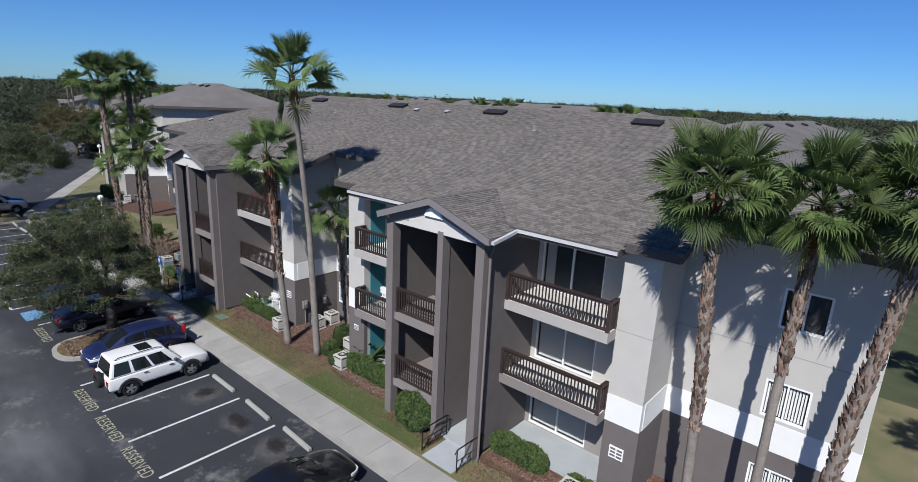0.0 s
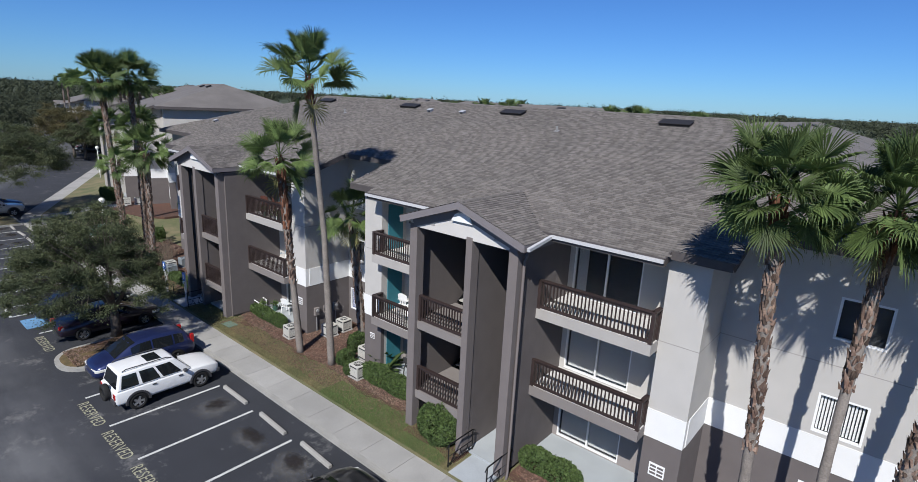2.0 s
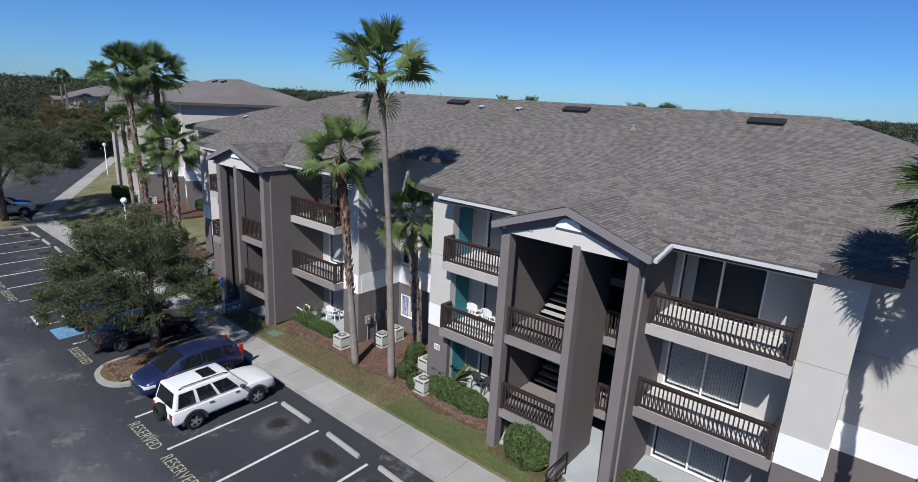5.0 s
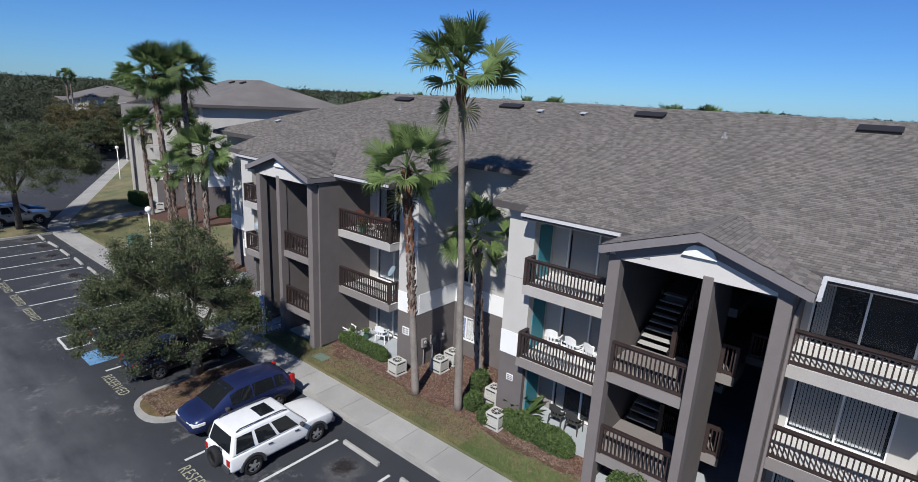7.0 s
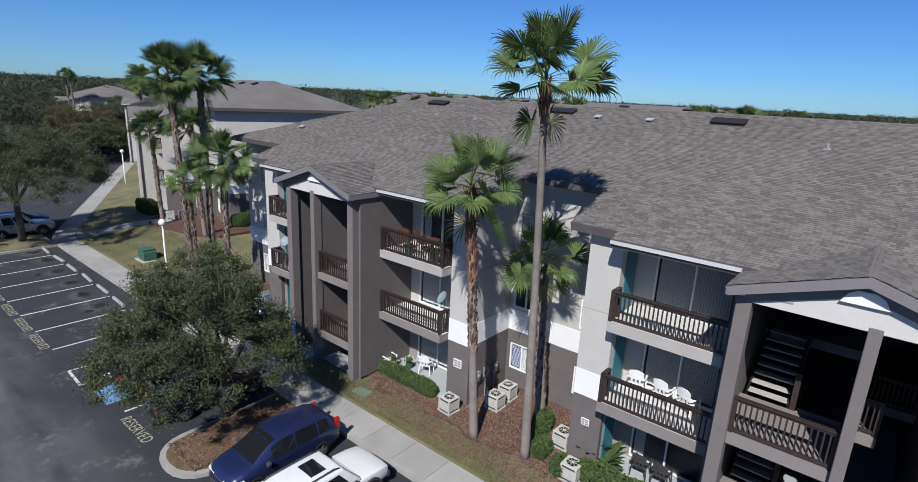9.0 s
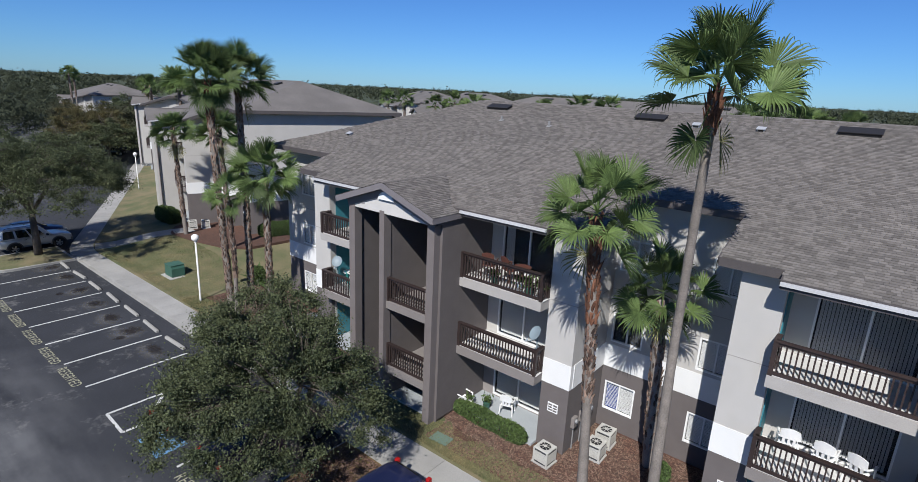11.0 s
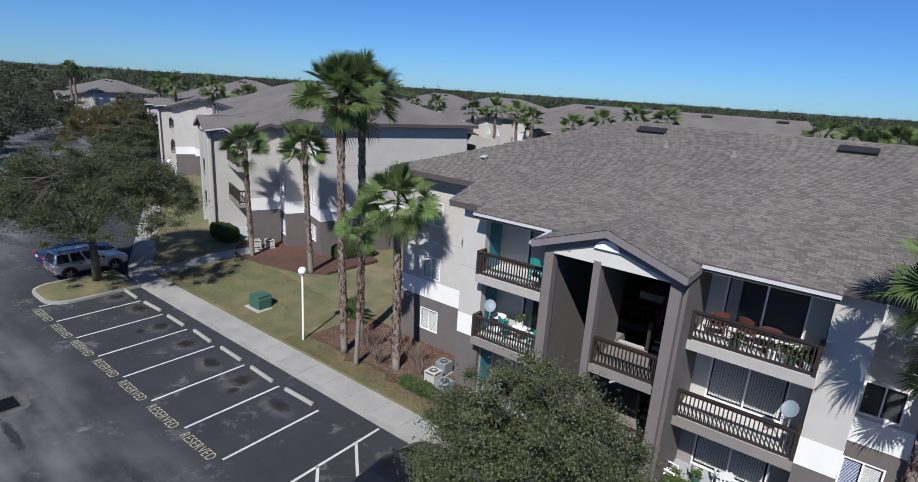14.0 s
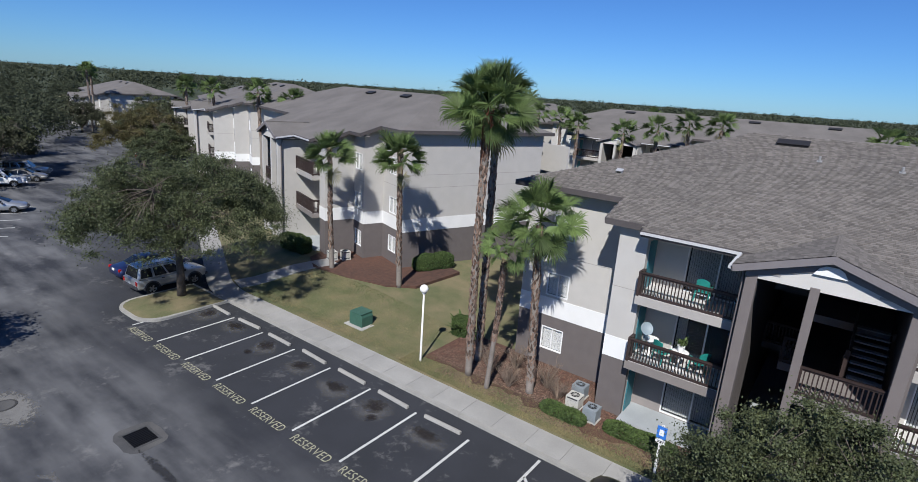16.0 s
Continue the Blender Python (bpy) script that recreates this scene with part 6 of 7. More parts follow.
# ---------------------------------------------------------------- grounds
LEAFHEDGE = material("hedge leaves", (0.078, 0.118, 0.033), 0.7, 0.3, 3, 15, 0.1, island=0.5, col2=(0.04, 0.07, 0.02), transmit=0.2)
TWIG = material("dry twigs", (0.20, 0.15, 0.115), 0.95, 0.3, 4, 20, 0.2, island=0.3)
ACWHITE = material("pale unit enamel", (0.47, 0.46, 0.42), 0.5, 0.12, 4, 30, 0.05)
ACGREY = material("grey unit enamel", (0.22, 0.25, 0.27), 0.5, 0.15, 4, 30, 0.05)
GREENBOX = material("green enamel", (0.045, 0.115, 0.085), 0.5, 0.2, 3, 30, 0.05)
PLASTIC = material("white plastic", (0.78, 0.78, 0.77), 0.4, 0.06, 4, 30, 0.0)
TEALPLASTIC = material("teal plastic", (0.02, 0.23, 0.20), 0.45, 0.08, 4, 30, 0.0)
GLOBE = material("opal lamp globe", (0.8, 0.79, 0.76), 0.25, 0.05, 4, 30, 0.0)
POLEWHITE = material("white pole paint", (0.70, 0.69, 0.66), 0.5, 0.12, 4, 30, 0.05)
SIGNBLUE = material("blue sign enamel", (0.03, 0.16, 0.55), 0.4, 0.1, 4, 30, 0.0)
DISH = material("grey dish paint", (0.20, 0.25, 0.28), 0.5, 0.1, 4, 30, 0.05)
GRASSBLADE = material("grass blades", (0.22, 0.18, 0.09), 0.9, 0.3, 0.9, 10, 0.0, island=0.4, col2=(0.10, 0.122, 0.05), big=0.2)
CHIP = material("mulch chips", (0.125, 0.064, 0.046), 1.0, 0.4, 3, 30, 0.2, island=0.6, col2=(0.165, 0.115, 0.085))


def hedge(x0, x1, y0, y1, h, seed, label="clipped green hedge in the mulch bed", leaves=None, k=4, z=0.2, turn=0):
    """A clipped hedge: twigs inside, small leaves over all sides."""
    rs = np.random.RandomState(seed)
    cx, cy = (x0 + x1) / 2, (y0 + y1) / 2
    hd = thing("hedge", pose(cx, cy, z, 0, 0, turn), label, "hedge", "hedges")
    n = leaves or int(5200 * (x1 - x0) * (y1 - y0 + h))
    p = rs.uniform(-1, 1, (n, 3))
    ax = rs.randint(0, 3, n)
    sgn = np.where(rs.uniform(size=n) < 0.5, -1, 1)
    inner = rs.uniform(0.78, 1.05, n)
    for i in range(3):
        p[:, i] = np.where(ax == i, sgn * inner, p[:, i])
    r = (np.abs(p) ** k).sum(axis=1) ** (1 / k)
    p /= np.maximum(r, 0.8)[:, None]
    lump = 1 + 0.08 * np.sin(p[:, 0] * 7 + seed) + 0.06 * np.sin(p[:, 1] * 9)
    c = np.stack([p[:, 0] * (x1 - x0) / 2, p[:, 1] * (y1 - y0) / 2 * lump, (p[:, 2] * 0.5 * lump + 0.5) * h], axis=1)
    v, f = leaf_cloud(rs, c, np.full(n, 0.05), n, 0.045, 1)
    part("foliage", np_mesh("foliage", v, f, LEAFHEDGE), None, hd)
    tw = Shape()
    for i in range(max(3, int((x1 - x0) / 0.35))):
        x = x0 - cx + 0.15 + i * 0.35
        tw.tube([(x, 0, -0.05), (x + 0.03, 0.05, h * 0.6)], [0.02, 0.01], 4)
    part("stem", tw, BARK, hd)
    return hd


hedge(-28.2, -24.9, 15.5, 16.0, 0.58, 41)
hedge(-18.3, -15.2, 15.2, 15.85, 0.75, 42)
hedge(-9.7, -7.4, 15.2, 15.85, 0.7, 43)
hedge(-6.6, -5.2, 15.3, 15.8, 0.5, 44)
hedge(-13.4, -11.75, 13.75, 15.0, 1.45, 45, "rounded dark green shrub beside the porch", k=2.2)
hedge(-19.0, -18.5, 14.9, 15.6, 0.6, 46, "small green shrub by the unit")
hedge(-20.6, -20.1, 16.3, 17.3, 0.95, 47, "loose green shrub beside the palm trunk", k=2.5)
hedge(-20.0, -19.4, 15.2, 16.0, 0.7, 53, "low loose green shrub in the mulch bed", k=2.5)
hedge(-55.4, -52.2, 23.7, 24.7, 1.1, 48, "clipped green hedge by the next building", z=0.74, turn=70)
hedge(-39.6, -37.6, 14.2, 14.8, 0.45, 49, "low loose shrub row by the air units")
hedge(-36.9, -34.0, 14.6, 15.2, 0.5, 50, "low loose shrub row by the patio")
hedge(-46.9, -46.0, 17.4, 18.2, 1.1, 51, "spiky green shrub at the lawn's edge")
hedge(-65.0, -62.2, 19.2, 20.3, 1.2, 52, "mixed shrubs by the next building's patio", z=0.74)


def twiggy(x, y, h, w, seed):
    """A leafless winter shrub."""
    r = random.Random(seed)
    t = thing("bare_shrub", pose(x, y, 0.2), "leafless grey-brown shrub in the mulch", "shrub", "bare shrubs")
    sh = Shape()
    for i in range(46):
        a, q = r.uniform(0, 6.28), r.uniform(0.2, 1)
        e = Vector((math.cos(a) * w * q, math.sin(a) * w * q, h * r.uniform(0.6, 1.05)))
        m = e * 0.5 + Vector((r.uniform(-0.1, 0.1), r.uniform(-0.1, 0.1), h * 0.12))
        sh.tube([(0, 0, -0.05), m, e], [0.018, 0.012, 0.004], 4, False)
        for _ in range(3):
            b = m.lerp(e, r.uniform(0.2, 0.9))
            sh.tube([b, b + Vector((r.uniform(-0.25, 0.25), r.uniform(-0.25, 0.25), r.uniform(0.05, 0.3)))], [0.008, 0.003], 3, False)
    part("twig_crown", sh, TWIG, t)


for i, (x, y, h, w) in enumerate(((-43.0, 15.6, 1.3, 0.9), (-41.6, 15.0, 1.1, 0.8), (-40.2, 16.1, 1.3, 0.9), (-39.4, 15.6, 1.0, 0.7), (-42.2, 16.6, 1.2, 0.8), (0.9, 14.9, 2.2, 0.9), (1.4, 16.2, 2.0, 0.8))):
    twiggy(x, y, h, w, 60 + i)


def agave_like(x, y, seed, h=1.0):
    r = random.Random(seed)
    t = thing("broad_leaf_plant", pose(x, y, 0.2), "broad-leaved green plant by the patio", "plant")
    for i in range(14):
        a, el = i * 137.5, r.uniform(25, 75)
        ln = h * r.uniform(0.7, 1.1)
        V, F = [], []
        for j, (q, w) in enumerate(((0, 0.03), (0.35, 0.10), (0.7, 0.13), (1, 0.01))):
            z = -0.35 * q * q * ln
            V += [(q * ln, -w, z), (q * ln, w, z)]
            if j:
                F.append((2 * j - 2, 2 * j - 1, 2 * j + 1, 2 * j))
        part("leaf", raw_mesh("leaf", V, F, LEAFHEDGE), None, t, at=pose(0, 0, 0.1, 0, 0, a) @ pose(0, 0, 0, 0, -el, 0))


agave_like(-18.25, 16.75, 3, 1.25)
agave_like(-17.75, 16.5, 4, 1.0)
agave_like(-46.4, 17.8, 5, 1.3)


def ac_unit(x, y, paint, label, turn=0, s=0.75, z=0.22):
    u = thing("air_conditioner", pose(x, y, z, 0, 0, turn), label, "air conditioner", "air conditioners")
    a, h = 0.38 * s, 0.78 * s
    part("base_pad", Shape().box(-a - 0.05, a + 0.05, -a - 0.05, a + 0.05, -0.06, 0.06), CONCRETE, u)
    bevel(part("cabinet", Shape().box(-a, a, -a, a, 0.06, h), CLADDING if paint is not ACGREY else ACGREY, u), 0.03, 2)
    for sx in (-1, 1):
        for sy in (-1, 1):
            part("corner_post", Shape().box(sx * (a - 0.05), sx * (a + 0.012), sy * (a - 0.05), sy * (a + 0.012), 0.06, h + 0.01), paint, u)
    for i in range(9):
        z = 0.14 + i * (h - 0.2) / 9
        part("louvre", Shape().box(-a - 0.008, a + 0.008, -a - 0.008, a + 0.008, z, z + 0.035), paint, u)
    top = bevel(part("top_panel", Shape().box(-a - 0.015, a + 0.015, -a - 0.015, a + 0.015, h, h + 0.05), paint, u), 0.015, 1)
    part("fan_opening", Shape().tube([(0, 0, h + 0.05), (0, 0, h + 0.056)], [a * 0.72, a * 0.72], 20), METALBLACK, u)
    for i in range(4):
        an = radians(45 * i)
        part("guard_bar", Shape().beam((-math.cos(an) * a * 0.74, -math.sin(an) * a * 0.74, h + 0.066), (math.cos(an) * a * 0.74, math.sin(an) * a * 0.74, h + 0.066), 0.016, 0.012), paint, u)
    part("fan_hub", Shape().tube([(0, 0, h + 0.056), (0, 0, h + 0.075)], [a * 0.22, a * 0.2], 12), paint, u)
    return u


for x, y in ((-23.9, 15.45), (-22.7, 16.95), (-22.75, 17.9), (-19.4, 16.65), (-18.3, 15.25)):
    ac_unit(x, y, ACWHITE, "cream air-conditioning unit on a pad in the mulch", rnd.uniform(-6, 6))
ac_unit(-38.55, 15.5, ACWHITE, "cream air-conditioning unit beside two grey ones")
ac_unit(-38.75, 16.5, ACGREY, "dark grey air-conditioning unit against the wall")
ac_unit(-37.6, 15.15, ACGREY, "blue-grey air-conditioning unit by the patio")
ac_unit(-60.0, 20.2, ACWHITE, "cream air-conditioning unit by the next building", -19, z=0.8)
ac_unit(-59.5, 21.0, ACWHITE, "cream air-conditioning unit by the next building", -19, z=0.8)
ac_unit(-6.2, 15.0, ACWHITE, "cream air-conditioning unit by the hedge")


def meter_box(y, z):
    m = thing("meter_box", pose(-23.6, y, z), "small taupe electric meter box on the wall", "meter box", "meter boxes")
    bevel(part("case", Shape().box(0.0, 0.14, -0.14, 0.14, 0, 0.42), BROWNLIGHT, m), 0.012, 1)
    part("dial", Shape().tube([(0.14, 0, 0.27), (0.2, 0, 0.27)], [0.085, 0.075], 14), PIPEGREY, m, "round glass meter dial")
    part("conduit", Shape().tube([(0.06, 0, 0), (0.06, 0, 0.2 - z)], [0.025, 0.025], 8), PIPEGREY, m)


for y in (16.75, 17.35, 17.95):
    meter_box(y, 1.15)


def globe_lamp(x, y, z=0.2, h=3.75):
    l = thing("globe_lamp_post", pose(x, y, z), "white lamp post with an opal globe on the lawn", "lamp post", "lamp posts")
    part("pole", Shape().tube([(0, 0, -0.1), (0, 0, 0.1), (0, 0, h - 0.2)], [0.07, 0.055, 0.045], 10), POLEWHITE, l, smooth=True)
    part("collar", Shape().tube([(0, 0, h - 0.22), (0, 0, h - 0.12)], [0.08, 0.10], 10), POLEWHITE, l)
    bm = bmesh.new()
    bmesh.ops.create_uvsphere(bm, u_segments=20, v_segments=12, radius=0.21)
    me = bpy.data.meshes.new("globe")
    bm.to_mesh(me)
    bm.free()
    me.materials.append(GLOBE)
    me.polygons.foreach_set("use_smooth", [True] * len(me.polygons))
    part("globe", me, None, l, "round opal glass globe", pose(0, 0, h + 0.05))


globe_lamp(-46.15, 14.05)
globe_lamp(-82.4, 24.6, 0.3)


def transformer(x, y, turn=0):
    t = thing("utility_box", pose(x, y, 0.2, 0, 0, turn), "dark green utility transformer box on a pad in the lawn", "utility box")
    part("pad", Shape().box(-0.72, 0.72, -0.62, 0.62, -0.05, 0.07), CONCRETE, t)
    sh = Shape().prism([(-0.5, 0.07), (0.5, 0.07), (0.5, 0.62), (0.42, 0.80), (-0.42, 0.80), (-0.5, 0.62)], -0.42, 0.42)
    bevel(part("cabinet", sh, GREENBOX, t), 0.025, 2)
    part("lid", Shape().box(-0.46, 0.46, -0.45, 0.45, 0.80, 0.84), GREENBOX, t)


transformer(-51.3, 14.9, 0)
solo("utility_cover", Shape().box(-0.38, 0.38, -0.26, 0.26, 0, 0.04), material("faded green lid", (0.13, 0.19, 0.15), 0.7, 0.15, 4, 30, 0.1), "faded green plastic utility cover set in the grass", "utility cover", at=pose(-27.4, 13.95, 0.2, 0, 0, 4))


def bay_sign(x, y, turn=0):
    s = thing("parking_sign", pose(x, y, 0.2, 0, 0, turn), "white post with a blue accessible-parking sign", "sign", "parking signs")
    part("post", Shape().box(-0.05, 0.05, -0.05, 0.05, -0.1, 2.0), POLEWHITE, s)
    part("panel", Shape().box(-0.17, 0.17, -0.075, -0.055, 1.5, 1.98), SIGNBLUE, s, "blue enamel sign panel")
    part("lower_panel", Shape().box(-0.17, 0.17, -0.075, -0.055, 1.3, 1.46), TRIM, s)
    for z in (1.34, 1.39):
        part("text_bar", Shape().box(-0.12, 0.12, -0.08, -0.075, z, z + 0.025), METALBLACK, s)
    part("symbol", Shape().box(-0.08, 0.08, -0.08, -0.075, 1.62, 1.86), TRIM, s)


bay_sign(-34.4, 13.6)
bay_sign(-31.6, 13.55)


def entry_rail(x, y0, y1, z=0.2):
    r = thing("entry_railing", pose(x, y0, z), "black metal handrail beside the entry path", "railing", "entry railings")
    L = y1 - y0
    part("top_rail", Shape().tube([(0, -0.12, 0.78), (0, 0, 0.9), (0, L, 0.9), (0, L + 0.12, 0.8)], [0.025] * 4, 8), METALBLACK, r)
    for q in (0.15, 0.45):
        part("rail", Shape().tube([(0, 0, q), (0, L, q)], [0.016] * 2, 6), METALBLACK, r)
    for i in range(2):
        part("post", Shape().tube([(0, i * L, -0.05), (0, i * L, 0.9)], [0.024] * 2, 8), METALBLACK, r)
    n = 7
    for i in range(1, n):
        part("bar", Shape().tube([(0, L * i / n, 0.15), (0, L * (i + (0.6 if i % 2 else -0.6)) / n, 0.45)], [0.011] * 2, 5), METALBLACK, r)


entry_rail(-11.3, 13.45, 14.75)
entry_rail(-9.65, 13.45, 14.75)
entry_rail(-33.05, 13.45, 14.75)
entry_rail(-31.2, 13.45, 14.75)


# ---------------------------------------------------------------- things on balconies
def plastic_chair(x, y, z, turn, mat, label):
    c = thing("garden_chair", pose(x, y, z, 0, 0, turn), label, "chair", "balcony chairs")
    bevel(part("seat", Shape().box(-0.24, 0.24, -0.23, 0.23, 0.4, 0.44), mat, c), 0.02, 2)
    V = []
    n = 8
    sh = Shape()
    pts = [(-0.24 + 0.48 * i / n) for i in range(n + 1)]
    for i in range(n + 1):
        x_ = pts[i]
        top = 0.90 + 0.08 * math.cos((i / n - 0.5) * math.pi)
        yb = 0.23 + 0.04 * math.cos((i / n - 0.5) * math.pi)
        V += [(x_, yb, 0.62), (x_, yb + 0.06, top), (x_, yb + 0.025, 0.62), (x_, yb + 0.085, top)]
    F = []
    for i in range(n):
        a = i * 4
        F += [(a, a + 4, a + 5, a + 1), (a + 2, a + 3, a + 7, a + 6), (a + 1, a + 5, a + 7, a + 3), (a, a + 2, a + 6, a + 4)]
    F += [(0, 1, 3, 2), (n * 4, n * 4 + 2, n * 4 + 3, n * 4 + 1)]
    part("backrest", sh.add(V, F), mat, c)
    for i in (-1, 0, 1):
        part("back_slat", Shape().beam((i * 0.13, 0.22, 0.42), (i * 0.13, 0.28, 0.66), 0.07, 0.018, (0, 1, 0)), mat, c)
    for sx in (-1, 1):
        part("armrest", Shape().tube([(sx * 0.27, -0.22, 0.62), (sx * 0.28, 0.1, 0.64), (sx * 0.25, 0.26, 0.66)], [0.028] * 3, 6), mat, c)
        for sy in (-1, 1):
            part("leg", Shape().tube([(sx * 0.27, sy * 0.24, 0), (sx * 0.24, sy * 0.21, 0.42 if sy > 0 else 0.62)], [0.022, 0.03], 6), mat, c)
    return c


Z1, Z2, Z3 = FLOORS[0], FLOORS[1] + 0.012, FLOORS[2] + 0.012
for x, y, tn in ((-17.2, 17.05, 190), (-16.3, 17.0, 172), (-15.5, 16.95, 158)):
    plastic_chair(x, y, Z2, tn, PLASTIC, "white plastic armchair on a balcony")
plastic_chair(-26.5, 16.9, Z1, 200, PLASTIC, "white plastic armchair on a patio")
plastic_chair(-28.1, 16.15, 0.22, 90, PLASTIC, "white plastic armchair at the patio's edge")
plastic_chair(-35.6, 16.6, Z2, 150, TEALPLASTIC, "teal plastic chair on a balcony")
plastic_chair(-34.2, 16.7, Z2, 230, TEALPLASTIC, "teal plastic chair on a balcony")
plastic_chair(-34.6, 17.0, Z3, 180, TEALPLASTIC, "dark teal chair on the top balcony")
plastic_chair(-16.6, 16.9, Z1, 180, IRON, "black metal garden chair on a patio")
plastic_chair(-15.9, 16.9, Z1, 180, IRON, "black metal garden chair on a patio")
REDWOOD = material("red-brown timber", (0.10, 0.038, 0.028), 0.6, 0.2, 4, 30, 0.1)
plastic_chair(-27.6, 16.6, Z3, 200, REDWOOD, "red-brown timber armchair on the top balcony")
plastic_chair(-26.7, 16.7, Z3, 160, REDWOOD, "red-brown timber armchair on the top balcony")


def round_table(x, y, z, mat):
    t = thing("small_table", pose(x, y, z), "small round table on a balcony", "table")
    part("tabletop", Shape().tube([(0, 0, 0.68), (0, 0, 0.71)], [0.33, 0.33], 18), mat, t)
    part("column", Shape().tube([(0, 0, 0.03), (0, 0, 0.68)], [0.04, 0.035], 8), mat, t)
    part("foot", Shape().tube([(0, 0, 0), (0, 0, 0.035)], [0.24, 0.2], 14), mat, t)
    return t


round_table(-34.9, 16.5, Z2, PLASTIC)
round_table(-26.1, 16.55, Z3, REDWOOD)
round_table(-36.2, 16.9, Z2, PLASTIC)


def potted(x, y, z, seed, colour=None, label="potted green plant on a balcony"):
    p = thing("potted_plant", pose(x, y, z), label, "potted plant", "potted plants")
    part("pot", Shape().tube([(0, 0, 0), (0, 0, 0.24), (0, 0, 0.26)], [0.11, 0.15, 0.16], 12), colour or TRIM, p)
    rs = np.random.RandomState(seed)
    v, f = leaf_cloud(rs, np.array([[0, 0, 0.42]]), np.array([0.24]), 160, 0.06)
    part("foliage", np_mesh("foliage", v, f, LEAFHEDGE), None, p)


for i, (x, y, z) in enumerate(((-25.6, 16.2, Z3), (-25.1, 16.3, Z3), (-27.9, 16.2, Z1), (-27.3, 16.6, Z1), (-34.9, 16.5, Z2 + 0.71), (-26.9, 16.0, Z3), (-25.9, 16.1, Z3), (-25.4, 15.95, Z3), (-24.95, 16.0, Z3), (-24.95, 16.45, Z3))):
    potted(x, y, z, 80 + i, GREENBOX if i % 2 else TRIM)


def dish(x, y, z, turn):
    d = thing("satellite_dish", pose(x, y, z, 0, 0, turn), "grey satellite dish on a tripod on a balcony", "satellite dish", "satellite dishes")
    V, F, n = [], [], 20
    for k, q in enumerate((0.0, 0.09, 0.17, 0.25)):
        V += [(q * math.cos(a), -q * q * 0.9 * -1 - 0.0, q * 1.1 * math.sin(a)) for a in (2 * math.pi * i / n for i in range(n))]
    for k in range(3):
        F += [(k * n + i, k * n + (i + 1) % n, (k + 1) * n + (i + 1) % n, (k + 1) * n + i) for i in range(n)]
    V = [(x_, -y_, z_) for x_, y_, z_ in V]
    ob = part("reflector", raw_mesh("reflector", V, F, DISH), None, d, "shallow grey reflector", pose(0, 0.0, 1.35, -35))
    md = ob.modifiers.new("thick", "SOLIDIFY")
    md.thickness = 0.012
    part("mast", Shape().tube([(0, 0.08, 0), (0, 0.08, 1.3)], [0.025, 0.025], 8), DISH, d)
    part("feed_arm", Shape().tube([(0, 0, 1.1), (0, -0.42, 1.12)], [0.015, 0.015], 6), DISH, d)
    part("feed_horn", Shape().tube([(0, -0.42, 1.12), (0, -0.36, 1.2)], [0.035, 0.03], 8), DISH, d)
    for i in range(3):
        a = 2.1 * i
        part("leg", Shape().tube([(0, 0.08, 0.5), (0.3 * math.cos(a), 0.08 + 0.3 * math.sin(a), 0)], [0.014, 0.014], 6), DISH, d)


dish(-25.1, 16.2, Z2, -25)
dish(-36.25, 16.2, Z2, 35)



# ---------------------------------------------------------------- grass and mulch
def blades(n, seed, x0=-59, x1=4, deep=1.5):
    rs = np.random.RandomState(seed)
    x = rs.uniform(x0, x1, n)
    y = 13.3 + rs.uniform(0, 1, n) ** 1.3 * deep
    wide = (x < -47) | (rs.uniform(size=n) < 0.0)
    y = np.where(wide, rs.uniform(13.35, 18.4, n), y)
    keep = ~((x > -11.2) & (x < -9.7)) & ~((x > -33) & (x < -31.3))
    x, y = x[keep], y[keep]
    m = len(x)
    h, a = rs.uniform(0.03, 0.085, m), rs.uniform(0, 6.28, m)
    sw = lambda q: np.clip(q, 0, 1) ** 2 * (3 - 2 * np.clip(q, 0, 1))
    g = 0.55 * sw((-x - 47) / 8) * sw((y - 13.7) / 4.5)
    w = 0.012
    bx, by = np.cos(a) * w, np.sin(a) * w
    lean = rs.normal(0, 0.03, (m, 2))
    v = np.stack([np.stack([x - bx, y - by, 0.195 + g], 1), np.stack([x + bx, y + by, 0.195 + g], 1), np.stack([x + lean[:, 0], y + lean[:, 1], 0.2 + h + g], 1)], axis=1).reshape(-1, 3)
    return v, np.arange(m * 3).reshape(-1, 3)


v, f = blades(140000, 91)
tagged(part("grass", np_mesh("grass", v, f, GRASSBLADE), None, None), "short patchy winter grass along the sidewalk", "grass", "", "stuff")


LUSH = material("lush grass blades", (0.085, 0.15, 0.04), 0.85, 0.3, 1.2, 10, 0.0, island=0.4, col2=(0.12, 0.14, 0.055), big=0.4)
v, f = blades(30000, 93, -18.5, -11.6, 1.25)
tagged(part("green_grass", np_mesh("green_grass", v, f, LUSH), None, None), "greener strip of grass beside the stair porch", "grass", "", "stuff")


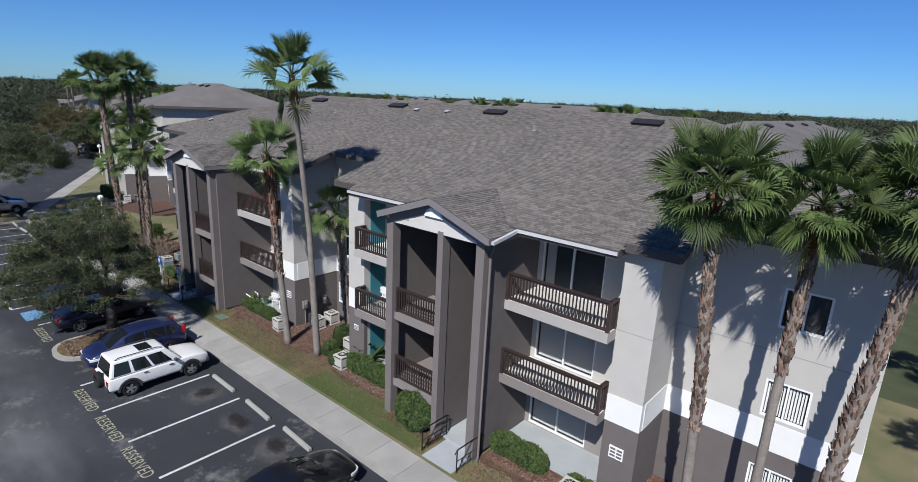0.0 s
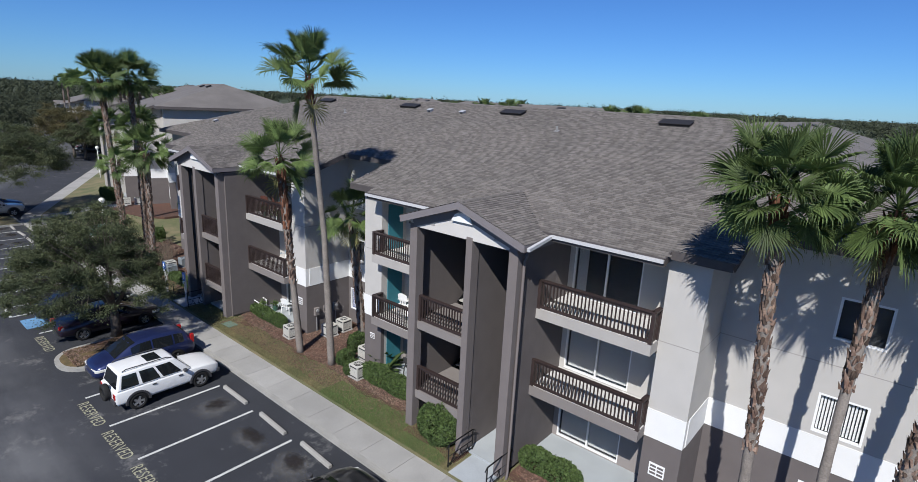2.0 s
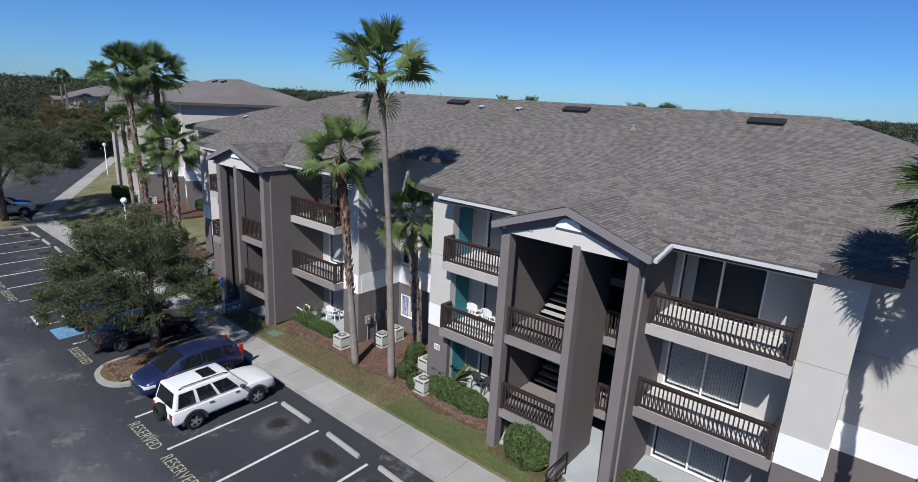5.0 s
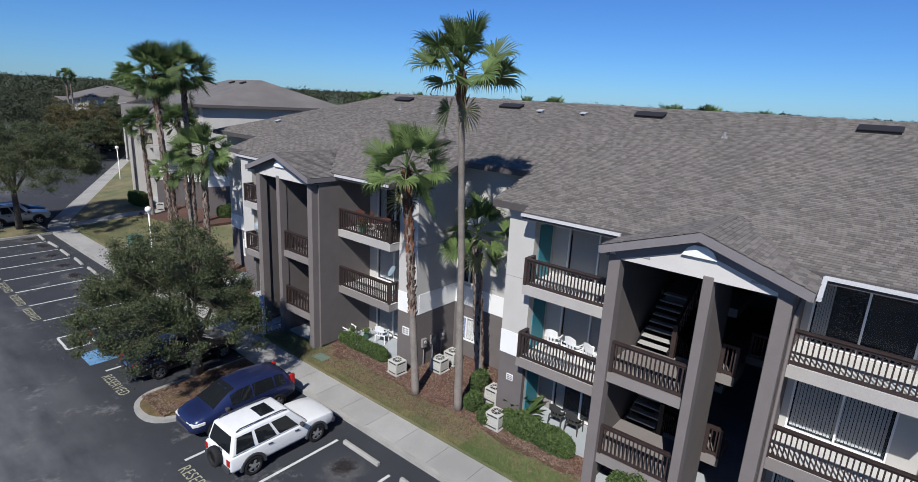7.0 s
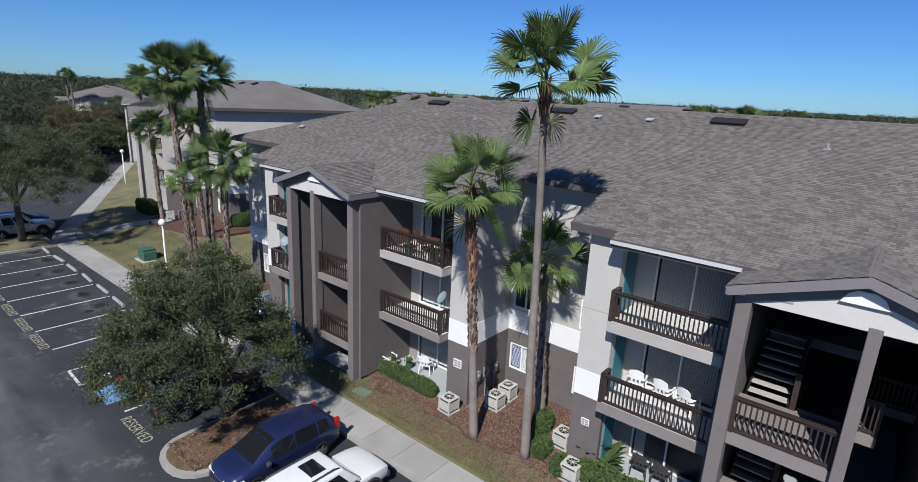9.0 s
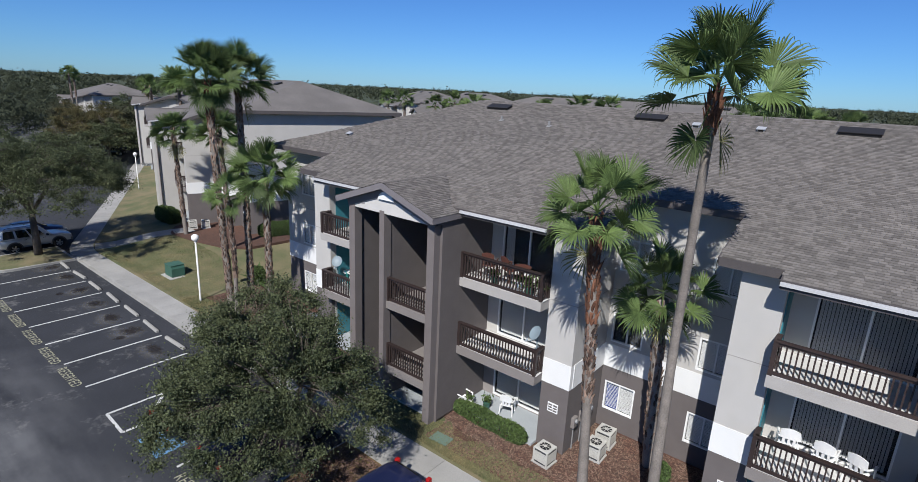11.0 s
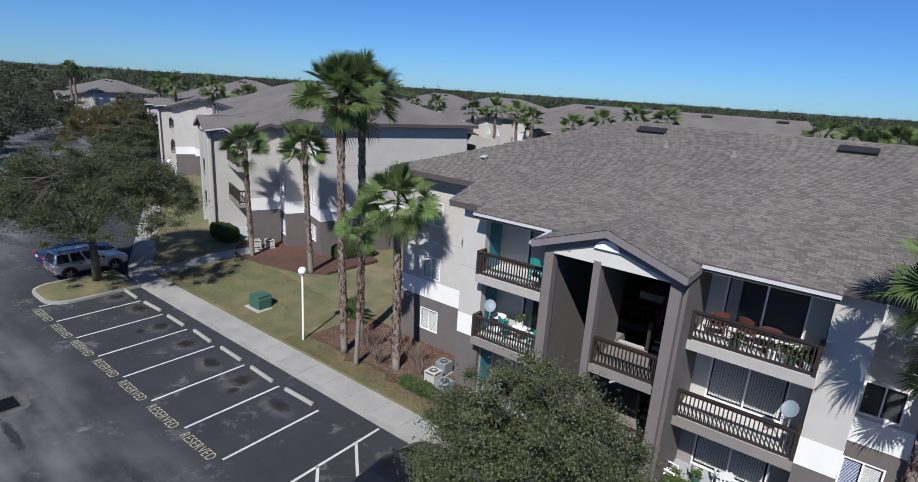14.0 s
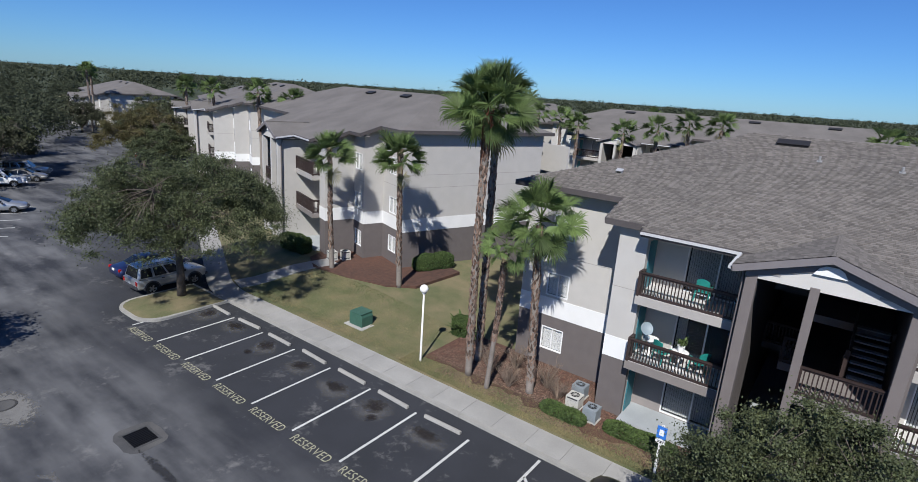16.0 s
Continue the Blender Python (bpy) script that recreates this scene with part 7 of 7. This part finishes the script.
def chips(n, seed):
    rs = np.random.RandomState(seed)
    reg = [(-29.6, -27.6, 7.0, 11.4), (-28, -14.2, 13.7, 15.0), (-9.4, 1.2, 13.7, 15.0), (-45, -33.2, 13.7, 14.6), (-28.2, -14.1, 14.9, 18.8), (-9.5, 1.3, 14.85, 18.1), (-46.2, -33.1, 14.5, 18.1), (-13.9, -11.4, 14.0, 14.8)]
    ar = np.array([(b - a) * (d - c) for a, b, c, d in reg])
    k = rs.choice(len(reg), n, p=ar / ar.sum())
    R_ = np.array(reg)[k]
    x, y = R_[:, 0] + rs.uniform(size=n) * (R_[:, 1] - R_[:, 0]), R_[:, 2] + rs.uniform(size=n) * (R_[:, 3] - R_[:, 2])
    c = np.stack([x, y, np.where(y < 12, 0.225, np.where(y < 14.75, 0.218, 0.246))], 1)
    u = rs.normal(size=(n, 3)) * np.array([1, 1, 0.25])
    u /= np.linalg.norm(u, axis=1)[:, None]
    w = np.cross(u, np.array([0, 0, 1.0]))
    s = rs.uniform(0.025, 0.06, n)[:, None]
    v = np.stack([c - u * s - w * s * 0.35, c + u * s - w * s * 0.35, c + u * s + w * s * 0.35, c - u * s + w * s * 0.35], axis=1).reshape(-1, 3)
    return v, np.arange(n * 4).reshape(-1, 4)


v, f = chips(80000, 92)
tagged(part("mulch_chips", np_mesh("mulch_chips", v, f, CHIP), None, None), "loose red-brown bark chips in the beds", "mulch", "", "stuff")

# ---------------------------------------------------------------- more trees
for i, (s, v, h, w, mat, nm) in enumerate(((110.5, -7.0, 6.6, 3.7, DUSKLEAF, "small grey-green tree between parked cars"), (116, -8.5, 7.0, 4.5, OAKLEAF, "green oak beside the far road"), (128, -11.5, 6.5, 4.2, DUSKLEAF, "grey-green tree beside the far road"),
                                         (135, 7.5, 7.0, 4.6, OAKLEAF, "green oak beside the far kerb"), (112, 9.5, 6.5, 4.0, OAKLEAF, "green oak beside the far sidewalk"), (108, -13, 8, 5, OAKLEAF, "green oak beyond the parking"), (97, -14, 8, 5, OAKLEAF, "green oak beyond the parking"))):
    p = row_at(s, v)
    tree("roadside_tree", (p.x, p.y, 0.05), h, w, 70 + i, 30000, 0.10, mat, nm, low=0.3, clumps=110, clump=0.85, group="roadside trees")
tree("oak_tree", (-62.5, -4.4, 0.0), 6.3, 3.4, 79, 26000, 0.1, OAKLEAF, "oak by the driving lane that shades the asphalt", low=0.3, clumps=130, clump=0.7)

for i, (x, y, h, w) in enumerate(((-121, 37.0, 8.6, 4.6), (-129, 41.5, 9.2, 5.0), (-138, 46.0, 9.0, 5.2), (-147, 48.5, 9.4, 5.4), (-157, 38.5, 7.5, 4.2), (-114, 33.0, 7.0, 3.8))):
    tree("roadside_tree", (x, y, -0.3), h, w, 140 + i, 30000, 0.12, OAKLEAF if i % 2 else DUSKLEAF, "green tree before the far apartment buildings", low=0.16, clumps=130, clump=0.95, group="roadside trees")

# far palms
for i, (x, y, h) in enumerate(((-97.5, 33, 11.0), (-85.5, 31.5, 11.3), (-82, 33.5, 10.5), (-120, 41, 10.8), (-124, 43, 10.2), (-158, 40.8, 12.0), (-161, 42.5, 11.5), (-60, 87.5, 11.0), (-47, 60, 10.8), (-53.5, 57, 9.5), (-49.5, 56.5, 10.2), (-63, 60.5, 10.4), (-66.5, 60.5, 10.6), (-71, 61.5, 10.0), (-80, 64, 10.4), (-60.5, 60.0, 9.8),
                               (-92, 72, 10.2), (-44.3, 61.5, 11.0), (-29.2, 61.0, 10.7), (-26.5, 55.2, 10.7), (-23.6, 54.3, 10.9), (-24.5, 76, 10.4), (-20.9, 64.6, 10.6), (8.5, 24, 9.4), (12, 28, 9.9), (5.5, 27.5, 9.6), (6.5, 19, 9.2), (15, 33, 10.4))):
    palm((x, y, 0.0), (x + 0.1, y, h / 2), (x + rnd.uniform(-0.3, 0.3), y, h), 0.17, 0.16, 1.9, 100 + i, n=20, low=-25, single=False, label="fan palm further off among the buildings", group="far palms", boots=(h * 0.6, h - 0.3))
